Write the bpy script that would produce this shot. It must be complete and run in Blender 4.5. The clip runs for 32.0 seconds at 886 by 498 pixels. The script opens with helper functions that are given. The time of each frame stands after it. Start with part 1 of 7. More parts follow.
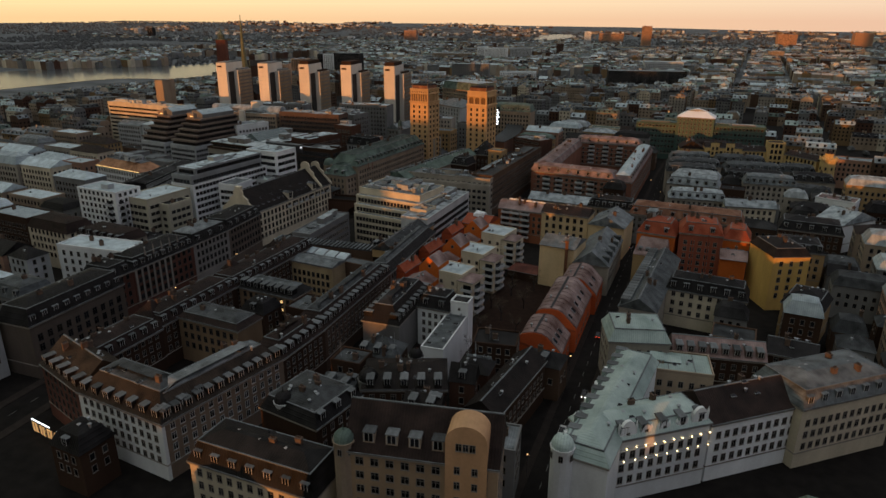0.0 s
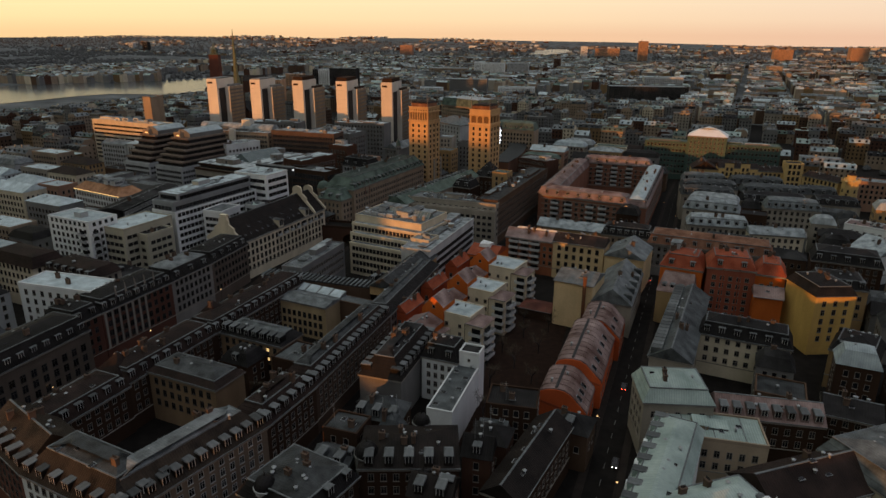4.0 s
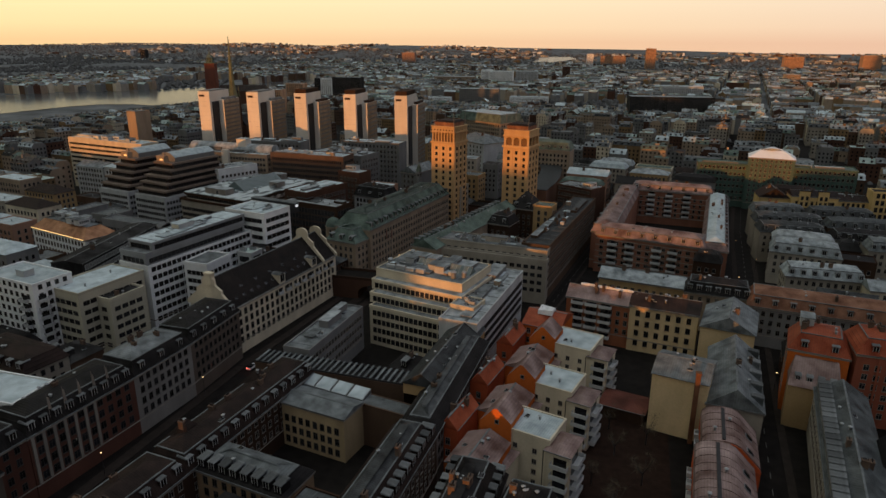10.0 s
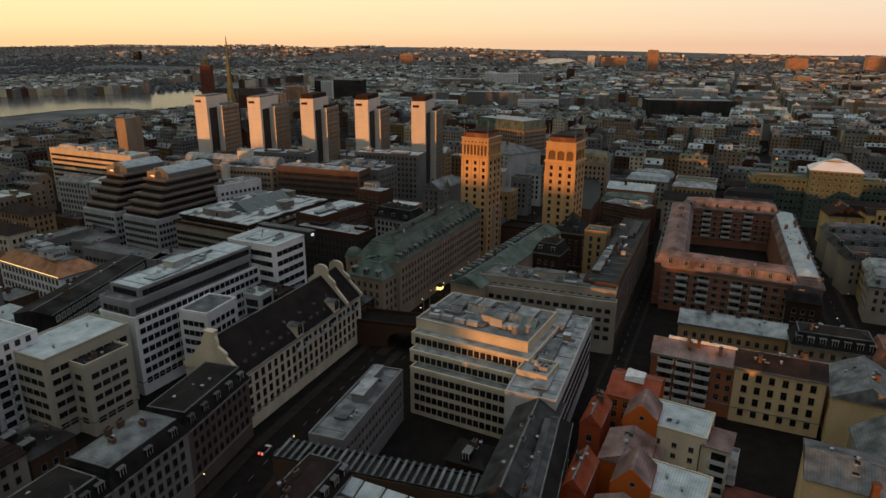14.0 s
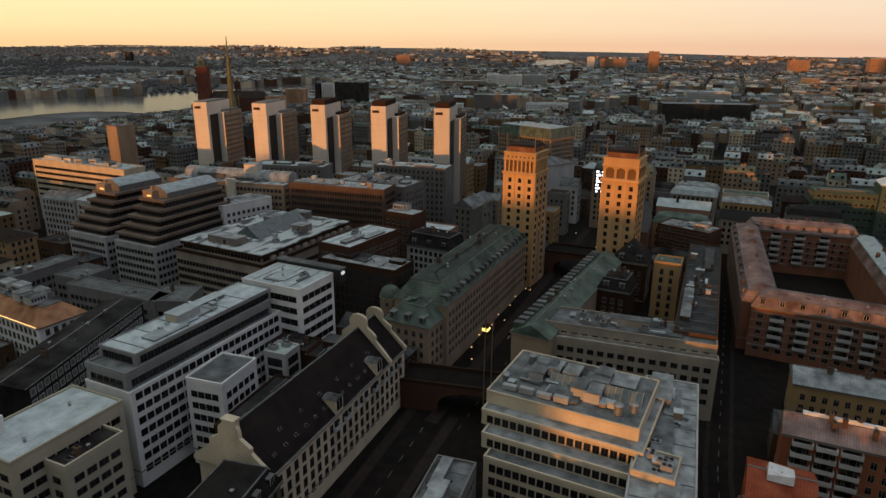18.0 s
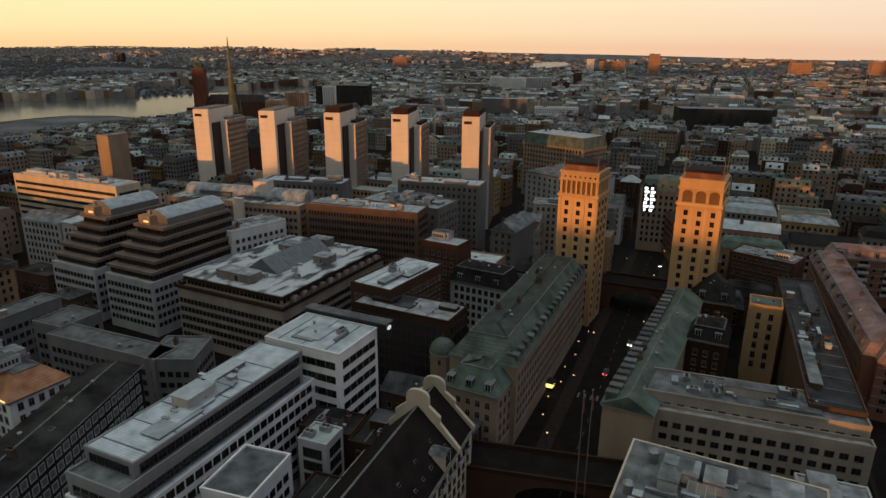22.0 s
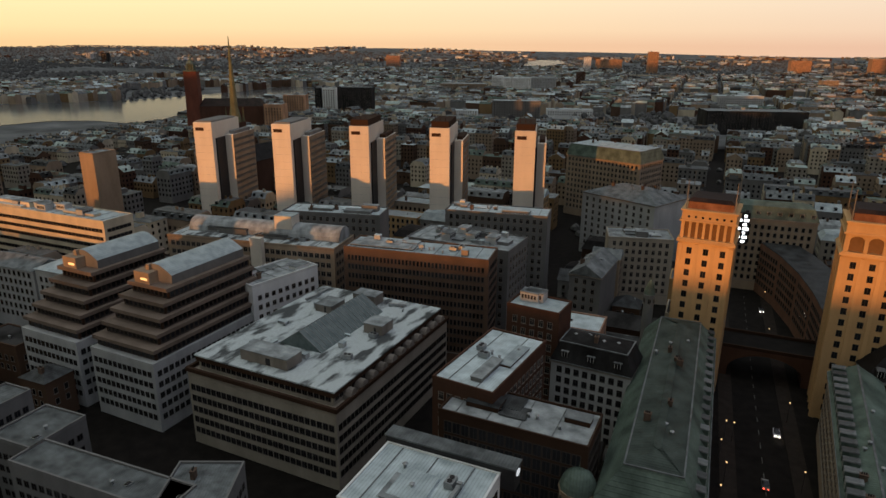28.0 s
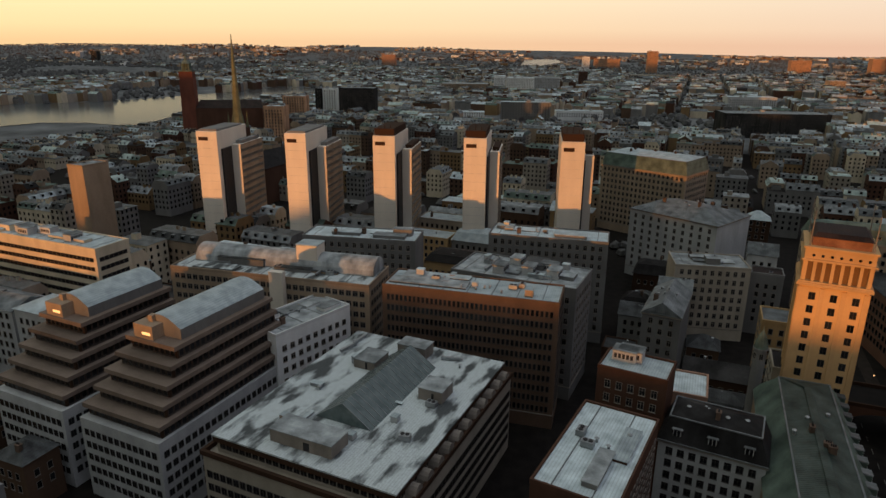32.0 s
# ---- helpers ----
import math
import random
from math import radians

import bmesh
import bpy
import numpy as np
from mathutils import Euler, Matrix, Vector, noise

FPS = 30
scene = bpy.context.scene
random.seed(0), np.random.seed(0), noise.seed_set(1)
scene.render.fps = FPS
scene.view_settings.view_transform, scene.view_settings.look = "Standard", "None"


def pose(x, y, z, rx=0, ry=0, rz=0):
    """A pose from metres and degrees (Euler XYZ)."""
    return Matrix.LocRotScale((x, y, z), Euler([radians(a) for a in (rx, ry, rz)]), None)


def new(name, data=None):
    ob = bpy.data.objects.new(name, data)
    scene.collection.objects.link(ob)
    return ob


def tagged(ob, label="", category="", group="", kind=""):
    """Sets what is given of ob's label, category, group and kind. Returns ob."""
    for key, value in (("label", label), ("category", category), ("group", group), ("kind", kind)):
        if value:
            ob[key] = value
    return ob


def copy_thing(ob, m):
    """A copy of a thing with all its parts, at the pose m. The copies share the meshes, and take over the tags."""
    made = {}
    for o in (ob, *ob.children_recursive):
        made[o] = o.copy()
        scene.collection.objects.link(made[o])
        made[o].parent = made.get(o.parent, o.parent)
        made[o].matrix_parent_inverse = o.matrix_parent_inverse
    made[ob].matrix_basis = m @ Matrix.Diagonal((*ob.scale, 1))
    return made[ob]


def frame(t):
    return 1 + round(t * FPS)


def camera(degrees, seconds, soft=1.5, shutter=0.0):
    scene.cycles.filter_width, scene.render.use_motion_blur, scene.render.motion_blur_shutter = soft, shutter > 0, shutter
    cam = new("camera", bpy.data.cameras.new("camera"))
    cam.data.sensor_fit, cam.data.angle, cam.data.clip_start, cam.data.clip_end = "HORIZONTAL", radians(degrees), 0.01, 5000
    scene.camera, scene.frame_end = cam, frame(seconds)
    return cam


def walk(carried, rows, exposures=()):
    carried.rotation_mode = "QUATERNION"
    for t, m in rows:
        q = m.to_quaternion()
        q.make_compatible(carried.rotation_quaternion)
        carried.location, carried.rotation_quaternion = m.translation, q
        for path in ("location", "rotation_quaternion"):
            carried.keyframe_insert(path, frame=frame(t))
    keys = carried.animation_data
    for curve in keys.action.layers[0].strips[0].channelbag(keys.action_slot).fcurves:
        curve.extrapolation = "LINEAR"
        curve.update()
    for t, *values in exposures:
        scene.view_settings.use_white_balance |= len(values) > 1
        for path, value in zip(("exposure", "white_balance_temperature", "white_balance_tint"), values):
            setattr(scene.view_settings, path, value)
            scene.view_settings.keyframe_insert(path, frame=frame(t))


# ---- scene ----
# camera: seconds, place, yaw, pitch, roll
PATH = [
    (0, 205.18, -270.99, 104.37, 16.854, -19.479, 0.265),
    (1, 203.12, -266.08, 104.23, 16.748, -19.108, 0.196),
    (2, 200.75, -260.72, 104.25, 16.639, -18.819, 0.255),
    (3, 197.72, -254.36, 104.29, 16.467, -18.540, 0.229),
    (6, 186.00, -230.42, 104.40, 16.483, -17.921, 0.484),
    (7, 180.59, -220.80, 104.62, 16.565, -17.821, 0.413),
    (8, 174.13, -210.24, 104.65, 16.557, -17.825, 0.237),
    (9, 167.16, -199.37, 104.49, 16.463, -17.774, 0.276),
    (10, 159.90, -188.46, 104.18, 16.404, -17.718, 0.309),
    (11, 152.41, -177.82, 103.70, 16.328, -17.643, 0.309),
    (12, 144.79, -167.65, 103.29, 16.191, -17.586, 0.323),
    (13, 137.13, -157.96, 103.06, 16.111, -17.576, 0.350),
    (14, 129.35, -148.67, 102.98, 15.970, -17.573, 0.279),
    (17, 106.09, -122.26, 103.09, 15.490, -17.506, 0.319),
    (18, 98.61, -113.80, 102.89, 15.351, -17.497, 0.384),
    (19, 91.24, -105.36, 102.69, 15.213, -17.441, 0.453),
    (20, 83.77, -96.73, 102.47, 15.087, -17.375, 0.393),
    (21, 76.26, -88.07, 102.39, 14.905, -17.363, 0.440),
    (22, 68.73, -79.52, 102.55, 14.721, -17.337, 0.530),
    (23, 61.24, -71.19, 102.84, 14.526, -17.415, 0.408),
    (24, 53.85, -62.96, 103.18, 14.347, -17.441, 0.420),
    (25, 46.74, -54.78, 103.46, 14.174, -17.439, 0.453),
    (28, 26.45, -30.64, 103.78, 13.696, -17.491, 0.361),
    (29, 19.85, -22.72, 103.98, 13.503, -17.515, 0.465),
    (30, 13.27, -14.94, 104.11, 13.344, -17.545, 0.511),
    (31, 6.61, -7.39, 104.11, 13.192, -17.597, 0.468),
    (32, 0.00, -0.00, 104.00, 13.000, -17.585, 0.485),
]
cam = camera(68.574, 32.0)
walk(cam, [(t, Matrix.Translation((x, y, z)) @ Matrix.Rotation(radians(w), 4, "Z") @ Matrix.Rotation(radians(90 + p), 4, "X")
            @ Matrix.Rotation(radians(r), 4, "Z")) for t, x, y, z, w, p, r in PATH])

# ---- sky and sun ----
SUN_EL, SUN_AZ = 1.0, 194.0     # degrees; the light travels towards SUN_AZ - 180 (0 is +y)
world = bpy.data.worlds.new("dusk")
scene.world = world
world.use_nodes = True
wn, wl = world.node_tree.nodes, world.node_tree.links
wn.clear()
w_out, w_bg = wn.new("ShaderNodeOutputWorld"), wn.new("ShaderNodeBackground")
w_tc, w_sep = wn.new("ShaderNodeTexCoord"), wn.new("ShaderNodeSeparateXYZ")
w_ramp = wn.new("ShaderNodeValToRGB")
wl.new(w_tc.outputs["Generated"], w_sep.inputs[0])
wl.new(w_sep.outputs["Z"], w_ramp.inputs[0])
stops = [(0.0, (0.88, 0.59, 0.36)), (0.02, (0.95, 0.72, 0.45)), (0.06, (0.98, 0.82, 0.54)), (0.075, (0.9, 0.76, 0.52)), (0.1, (0.27, 0.26, 0.24)), (0.2, (0.095, 0.10, 0.099)), (0.45, (0.17, 0.18, 0.178)), (1.0, (0.80, 0.86, 0.855))]
el = w_ramp.color_ramp.elements
el[0].position, el[0].color = stops[0][0], (*stops[0][1], 1)
el[1].position, el[1].color = stops[-1][0], (*stops[-1][1], 1)
for p_, c_ in stops[1:-1]:
    e_ = el.new(p_)
    e_.color = (*c_, 1)
# yellower towards the south-west, pinker towards the north
w_map, w_mix = wn.new("ShaderNodeMapRange"), wn.new("ShaderNodeMix")
w_map.inputs["From Min"].default_value, w_map.inputs["From Max"].default_value = -0.85, 0.35
wl.new(w_sep.outputs["X"], w_map.inputs["Value"])
w_mix.data_type, w_mix.blend_type = "RGBA", "MULTIPLY"
w_mix.inputs[0].default_value = 1.0
w_tint = wn.new("ShaderNodeValToRGB")
w_tint.color_ramp.elements[0].color = (1.13, 1.09, 0.86, 1)
w_tint.color_ramp.elements[1].color = (.93, .885, 1.02, 1)
wl.new(w_map.outputs[0], w_tint.inputs[0])
wl.new(w_ramp.outputs[0], w_mix.inputs[6])
wl.new(w_tint.outputs[0], w_mix.inputs[7])
wl.new(w_mix.outputs[2], w_bg.inputs[0])
w_bg.inputs[1].default_value = 1.0
wl.new(w_bg.outputs[0], w_out.inputs[0])
sun_data = bpy.data.lights.new("sun", "SUN")
sun_data.energy, sun_data.angle, sun_data.color = 2.7, radians(0.6), (1.0, 0.375, 0.095)
sun = new("sun", sun_data)
sun.matrix_basis = Matrix.Rotation(radians(-(SUN_AZ - 180)), 4, "Z") @ Matrix.Rotation(radians(90 - SUN_EL), 4, "X")
scene.view_settings.exposure = 0.07


# ---- materials ----
MATS = {}


def mat(name, col, rough=0.8, metal=0.0, vary=0.25, scale=0.35, kind="plaster", col2=None, rand=0.12, emit=0.0):
    """A procedural surface. kind: plaster, sheet (seamed metal roof), tile, asphalt, glass, brick, plain, foliage."""
    if name in MATS:
        return MATS[name]
    m = bpy.data.materials.new(name)
    m.use_nodes = True
    MATS[name] = m
    nt = m.node_tree
    n, l = nt.nodes, nt.links
    b = n["Principled BSDF"]
    b.inputs["Roughness"].default_value, b.inputs["Metallic"].default_value = rough, metal
    b.inputs["Specular IOR Level"].default_value = 0.12 if rough >= .5 else 0.35
    tc = n.new("ShaderNodeTexCoord")
    if kind == "lamp":
        b.inputs["Base Color"].default_value = (*col, 1)
        b.inputs["Emission Color"].default_value = (*col, 1)
        b.inputs["Emission Strength"].default_value = emit
        return m
    big, fine = n.new("ShaderNodeTexNoise"), n.new("ShaderNodeTexNoise")
    big.inputs["Scale"].default_value, big.inputs["Detail"].default_value = scale, 5
    fine.inputs["Scale"].default_value, fine.inputs["Detail"].default_value = scale * 9, 3
    mp = n.new("ShaderNodeMapping")
    l.new(tc.outputs["Object"], mp.inputs[0])
    if kind in ("plaster", "brick"):
        mp.inputs["Scale"].default_value = (1, 1, 0.35)
    if kind == "streak":
        mp.inputs["Scale"].default_value = (1.3, 0.45, 1)
    l.new(mp.outputs[0], big.inputs[0])
    l.new(tc.outputs["Object"], fine.inputs[0])
    ramp = n.new("ShaderNodeValToRGB")
    ramp.color_ramp.elements[0].position, ramp.color_ramp.elements[1].position = 0.3, 0.72
    dark = tuple(c * (1 - vary) for c in col)
    light = col2 if col2 else tuple(min(1, c * (1 + vary * 0.6)) for c in col)
    ramp.color_ramp.elements[0].color, ramp.color_ramp.elements[1].color = (*dark, 1), (*light, 1)
    l.new(big.outputs[0], ramp.inputs[0])
    mul = n.new("ShaderNodeMix")
    mul.data_type, mul.blend_type = "RGBA", "MULTIPLY"
    mul.inputs[0].default_value = 1.0
    mr = n.new("ShaderNodeMapRange")
    mr.inputs["To Min"].default_value, mr.inputs["To Max"].default_value = 1 - vary * 0.7, 1 + vary * 0.5
    l.new(fine.outputs[0], mr.inputs[0])
    l.new(ramp.outputs[0], mul.inputs[6])
    l.new(mr.outputs[0], mul.inputs[7])
    oi = n.new("ShaderNodeObjectInfo")
    hs = n.new("ShaderNodeHueSaturation")
    mr2 = n.new("ShaderNodeMapRange")
    mr2.inputs["To Min"].default_value, mr2.inputs["To Max"].default_value = 1 - rand, 1 + rand
    l.new(oi.outputs["Random"], mr2.inputs[0])
    l.new(mr2.outputs[0], hs.inputs["Value"])
    l.new(mul.outputs[2], hs.inputs["Color"])
    l.new(hs.outputs[0], b.inputs["Base Color"])
    bump = n.new("ShaderNodeBump")
    bump.inputs["Strength"].default_value, bump.inputs["Distance"].default_value = 0.35, 0.03
    src = fine.outputs[0]
    if kind == "streak":
        ramp.color_ramp.elements[0].position, ramp.color_ramp.elements[1].position = 0.40, 0.52
    if kind in ("sheet", "tile", "streak"):
        wv = n.new("ShaderNodeTexWave")
        wv.inputs["Scale"].default_value = 1.6 if kind == "tile" else 0.52
        wv.inputs["Distortion"].default_value = 0.15
        wv.bands_direction = "X"
        wv.wave_profile = "SIN"
        l.new(tc.outputs["Object"], wv.inputs[0])
        pw = n.new("ShaderNodeMath")
        pw.operation, pw.inputs[1].default_value = "POWER", 1.5 if kind == "tile" else 8.0
        l.new(wv.outputs["Fac"], pw.inputs[0])
        bump.inputs["Strength"].default_value, bump.inputs["Distance"].default_value = 0.7, 0.08
        src = pw.outputs[0]
        # darker seam lines: the shade the standing seams cast, put into the colour
        seam_shade, seam = n.new("ShaderNodeMapRange"), n.new("ShaderNodeMix")
        seam_shade.inputs["To Min"].default_value, seam_shade.inputs["To Max"].default_value = 1.03, 0.82
        seam.data_type, seam.blend_type = "RGBA", "MULTIPLY"
        seam.inputs[0].default_value = 1.0
        l.new(pw.outputs[0], seam_shade.inputs[0])
        l.new(hs.outputs[0], seam.inputs[6])
        l.new(seam_shade.outputs[0], seam.inputs[7])
        l.new(seam.outputs[2], b.inputs["Base Color"])
    l.new(src, bump.inputs["Height"])
    l.new(bump.outputs[0], b.inputs["Normal"])
    if kind == "sheet":
        rr = n.new("ShaderNodeMapRange")
        rr.inputs["To Min"].default_value, rr.inputs["To Max"].default_value = rough - 0.15, rough + 0.2
        l.new(big.outputs[0], rr.inputs[0])
        l.new(rr.outputs[0], b.inputs["Roughness"])
    return m


def wall(name, r, g, b_, v=0.22):
    return mat("wall_" + name, (r, g, b_), 0.88, 0, v, 0.16, "plaster")


WHITE = wall("white", .70, .73, .725, .16)
CREAM = wall("cream", 0.56, 0.50, 0.375)
# yellow plaster, brightened to stand in for sunlight on the side wall
YELLOW = wall("yellow", 0.58, 0.38, 0.12)
OCHRE = wall("ochre", 0.360, 0.245, 0.122)
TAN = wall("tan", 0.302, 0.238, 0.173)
BEIGE = wall("beige", 0.324, 0.295, 0.245)
GREY = wall("grey", 0.17, 0.172, 0.168)
LGREY = wall("light_grey", 0.43, 0.45, 0.45)
BROWN = wall("brown_brick", .082, .043, .029)
DBROWN = wall("dark_brown", .044, .025, .016)
RED = wall("red_plaster", .34, .075, .03)
ORANGE = wall("orange_plaster", .50, .125, .024)
PINK = wall("pink_plaster", 0.331, 0.202, 0.144)
# green plaster darkened: the shade missing on these walls is in the colour
SHADEGREEN = wall("shaded_green_plaster", 0.07, 0.115, 0.098)
MUSTARD = wall("tower_plaster", .53, .35, .175, .14)
# far blocks: sunset orange, softened by haze, put into the wall colour
FARSUNLIT = wall("far_sunlit_orange", .42, .25, .15)
TOWERW = wall("tower_panel", .66, .62, .54, .10)
# darker copies of tan and ochre, with the low blocks' shade in the colour
SHADETAN = wall("shaded_tan", .095, .060, .040)
SHADEOCHRE = wall("shaded_ochre", .20, .135, .07)
SLATE = mat("roof_slate", (.0065, .006, .006), .55, 0.0, .5, .25, "sheet", (.024, .0225, .0225))
ZINC = mat("roof_zinc", (.082, .093, .097), .5, 0.0, .4, .3, "sheet", (.175, .196, .203), rand=.4)
PZINC = mat("roof_pale_zinc", (.17, .20, .215), .5, 0.0, .4, .3, "sheet", (.34, .385, .40), rand=.45)
DZINC = mat("roof_dull_zinc", (.03, .033, .034), .5, 0.0, .5, .3, "sheet", (.085, .093, .096), rand=.35)
FROST = mat("roof_frosted", (.35, .425, .45), .6, 0.0, .2, .3, "sheet", (.50, .585, .61), rand=.25)
COPPER = mat("roof_verdigris", (.075, .11, .092), .6, 0.0, .4, .18, "sheet", (.15, .205, .175))
PALEGREEN = mat("roof_pale_green", (.30, .40, .37), .6, 0.0, .25, .15, "sheet", (.44, .53, .50))
REDROOF = mat("roof_red_sheet", (.28, .045, .014), .5, 0.0, .4, .2, "sheet", (.36, .10, .05))
DGREEN = mat("roof_dark_green", (.035, .05, .043), .6, 0.0, .4, .2, "sheet", (.085, .11, .098))
ROSE = mat("roof_rose_sheet", (.15, .082, .068), .55, 0.0, .45, .16, "sheet", (.32, .24, .225))
TILE = mat("roof_brick_tile", (.20, .085, .05), .8, 0, .4, .2, "tile", (.32, .17, .11))
BROWNROOF = mat("roof_brown_sheet", (.016, .0095, .0075), .6, 0, .5, .22, "sheet", (.038, .025, .021))
GRAVEL = mat("roof_felt", (.17, .19, .196), .9, 0, .35, .3, "plaster", (.33, .365, .375), rand=.4)
FELTDARK = mat("roof_felt_dark", (.012, .011, .011), .9, 0, .5, .15, "plaster", (.05, .05, .05))
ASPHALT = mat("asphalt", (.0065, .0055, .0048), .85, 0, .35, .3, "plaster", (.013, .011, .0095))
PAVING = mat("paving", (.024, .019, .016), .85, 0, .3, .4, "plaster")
TRIMM = mat("trim_stone", (.26, .24, .21), .85, 0, .2, .4, "plaster")
METAL = mat("grey_metal", (.30, .32, .33), .45, .6, .2, .8, "plain")
DARKM = mat("dark_metal", (.04, .04, .042), .5, .4, .2, .8, "plain")
BRICKST = mat("chimney_brick", (.12, .085, .065), .9, 0, .35, .8, "brick")
DORMTOP = mat("dormer_sheet", (.05, .053, .054), .55, .0, .5, .4, "plain", (.17, .185, .19), rand=.5)
CAPM = mat("ridge_metal", (.15, .165, .17), .5, .1, .4, .5, "plain")
DORMW = mat("dormer_frame", (.42, .42, .40), .6, 0, .1, 1, "plain")
FRAMEW = mat("window_frame_pale", (.21, .19, .165), .6, 0, .1, 1, "plain")
FRAMED = mat("window_frame_dark", (.06, .055, .05), .6, 0, .1, 1, "plain")
GLASS = mat("window_glass", (.012, .013, .016), .12, 0, .3, .6, "plain", rand=.6)
# pale panes: bright sky mirrored in the glass, given as a grey colour
SKYPANE = mat("window_sky_reflection", (.27, .275, .275), .35, 0, .3, .6, "plain", rand=.6)
LIT = mat("lit_window", (1.0, .62, .25), emit=.9, kind="lamp")
BULB = mat("street_bulb", (1.0, .58, .24), emit=1.6, kind="lamp")
STREAK = mat("roof_streaked", (.16, .18, .185), .8, 0, .5, .22, "streak", (.50, .565, .58))
BLACKROOF = mat("roof_black_sheet", (.009, .0075, .0065), .6, 0, .5, .25, "sheet", (.024, .019, .017))
CONC = mat("concrete", (.21, .19, .165), .9, 0, .25, .3, "plaster")
LEAF = mat("bare_tree", (.05, .042, .03), .95, 0, .4, 1.2, "plain", (.09, .075, .05))
WATERM = mat("lake_water", (.07, .08, .085), .16, 0, .15, .02, "plain")


# ---- mesh helpers ----
def box(bm, x0, x1, y0, y1, z0, z1, mi=0, m=None):
    vs = [bm.verts.new((x, y, z)) for z in (z0, z1) for x, y in ((x0, y0), (x1, y0), (x1, y1), (x0, y1))]
    if m is not None:
        for v in vs:
            v.co = m @ v.co
    for q in ((3, 2, 1, 0), (4, 5, 6, 7), (0, 1, 5, 4), (1, 2, 6, 5), (2, 3, 7, 6), (3, 0, 4, 7)):
        bm.faces.new([vs[i] for i in q]).material_index = mi
    return vs


def prism(bm, lower, upper, mi=0, top=None):
    """A closed solid between two rings of points with the same count."""
    a, b = [bm.verts.new(p) for p in lower], [bm.verts.new(p) for p in upper]
    k = len(a)
    for i in range(k):
        j = (i + 1) % k
        bm.faces.new((a[i], a[j], b[j], b[i])).material_index = mi
    bm.faces.new(list(reversed(a))).material_index = mi
    bm.faces.new(b).material_index = mi if top is None else top


def cyl(bm, x, y, z0, z1, r0, r1=None, k=10, mi=0):
    r1 = r0 if r1 is None else r1
    ring = [(math.cos(2 * math.pi * i / k), math.sin(2 * math.pi * i / k)) for i in range(k)]
    prism(bm, [(x + r0 * c, y + r0 * s, z0) for c, s in ring], [(x + r1 * c, y + r1 * s, z1) for c, s in ring], mi)


def mesh_of(name, bm, *mats):
    me = bpy.data.meshes.new(name)
    bm.to_mesh(me)
    bm.free()
    for m in mats:
        me.materials.append(m)
    return me


def part(name, bm, material, parent, label=""):
    ms = material if isinstance(material, (list, tuple)) else [material]
    ob = new(name, mesh_of(name, bm, *ms))
    ob.parent = parent
    if label:
        tagged(ob, label)
    return ob


def put(name, me, parent, m, label=""):
    """A piece on a shared mesh."""
    ob = new(name, me)
    ob.parent = parent
    ob.matrix_basis = m
    if label:
        tagged(ob, label)
    return ob


SHARED = {}


def window_mesh(w, h, frame_m, style=0):
    key = ("win", round(w, 2), round(h, 2), frame_m.name, style)
    if key in SHARED:
        return SHARED[key]
    bm = bmesh.new()
    x, b, d = w / 2, 0.26 if style == 3 else 0.10, 0.09
    o = [bm.verts.new(p) for p in ((-x - b, -d, -b), (x + b, -d, -b), (x + b, -d, h + b), (-x - b, -d, h + b))]
    i = [bm.verts.new(p) for p in ((-x, -d, 0), (x, -d, 0), (x, -d, h), (-x, -d, h))]
    g = [bm.verts.new(p) for p in ((-x, -.02, 0), (x, -.02, 0), (x, -.02, h), (-x, -.02, h))]
    r = [bm.verts.new(p) for p in ((-x - b, 0, -b), (x + b, 0, -b), (x + b, 0, h + b), (-x - b, 0, h + b))]
    for k in range(4):
        j = (k + 1) % 4
        bm.faces.new((o[k], o[j], i[j], i[k]))
        bm.faces.new((i[k], i[j], g[j], g[k]))
        bm.faces.new((r[k], r[j], o[j], o[k]))
    bm.faces.new(g).material_index = 1
    if style in (0, 1):
        box(bm, -.04, .04, -.06, -.021, 0, h)
    if style == 0 and h > 1.2:
        box(bm, -x, -.041, -.055, -.021, h * .68, h * .68 + .06)
        box(bm, .041, x, -.055, -.021, h * .68, h * .68 + .06)
    if style in (0, 2):
        box(bm, -x - .16, x + .16, -.16, 0, -.2, -b - .002)
    SHARED[key] = mesh_of("window", bm, frame_m, SKYPANE if style == 3 else GLASS)
    return SHARED[key]


def lit_mesh(w, h):
    key = ("lit", round(w, 2), round(h, 2))
    if key not in SHARED:
        bm = bmesh.new()
        box(bm, -w / 2, w / 2, -.03, -.005, 0, h)
        SHARED[key] = mesh_of("lit_window", bm, LIT)
    return SHARED[key]


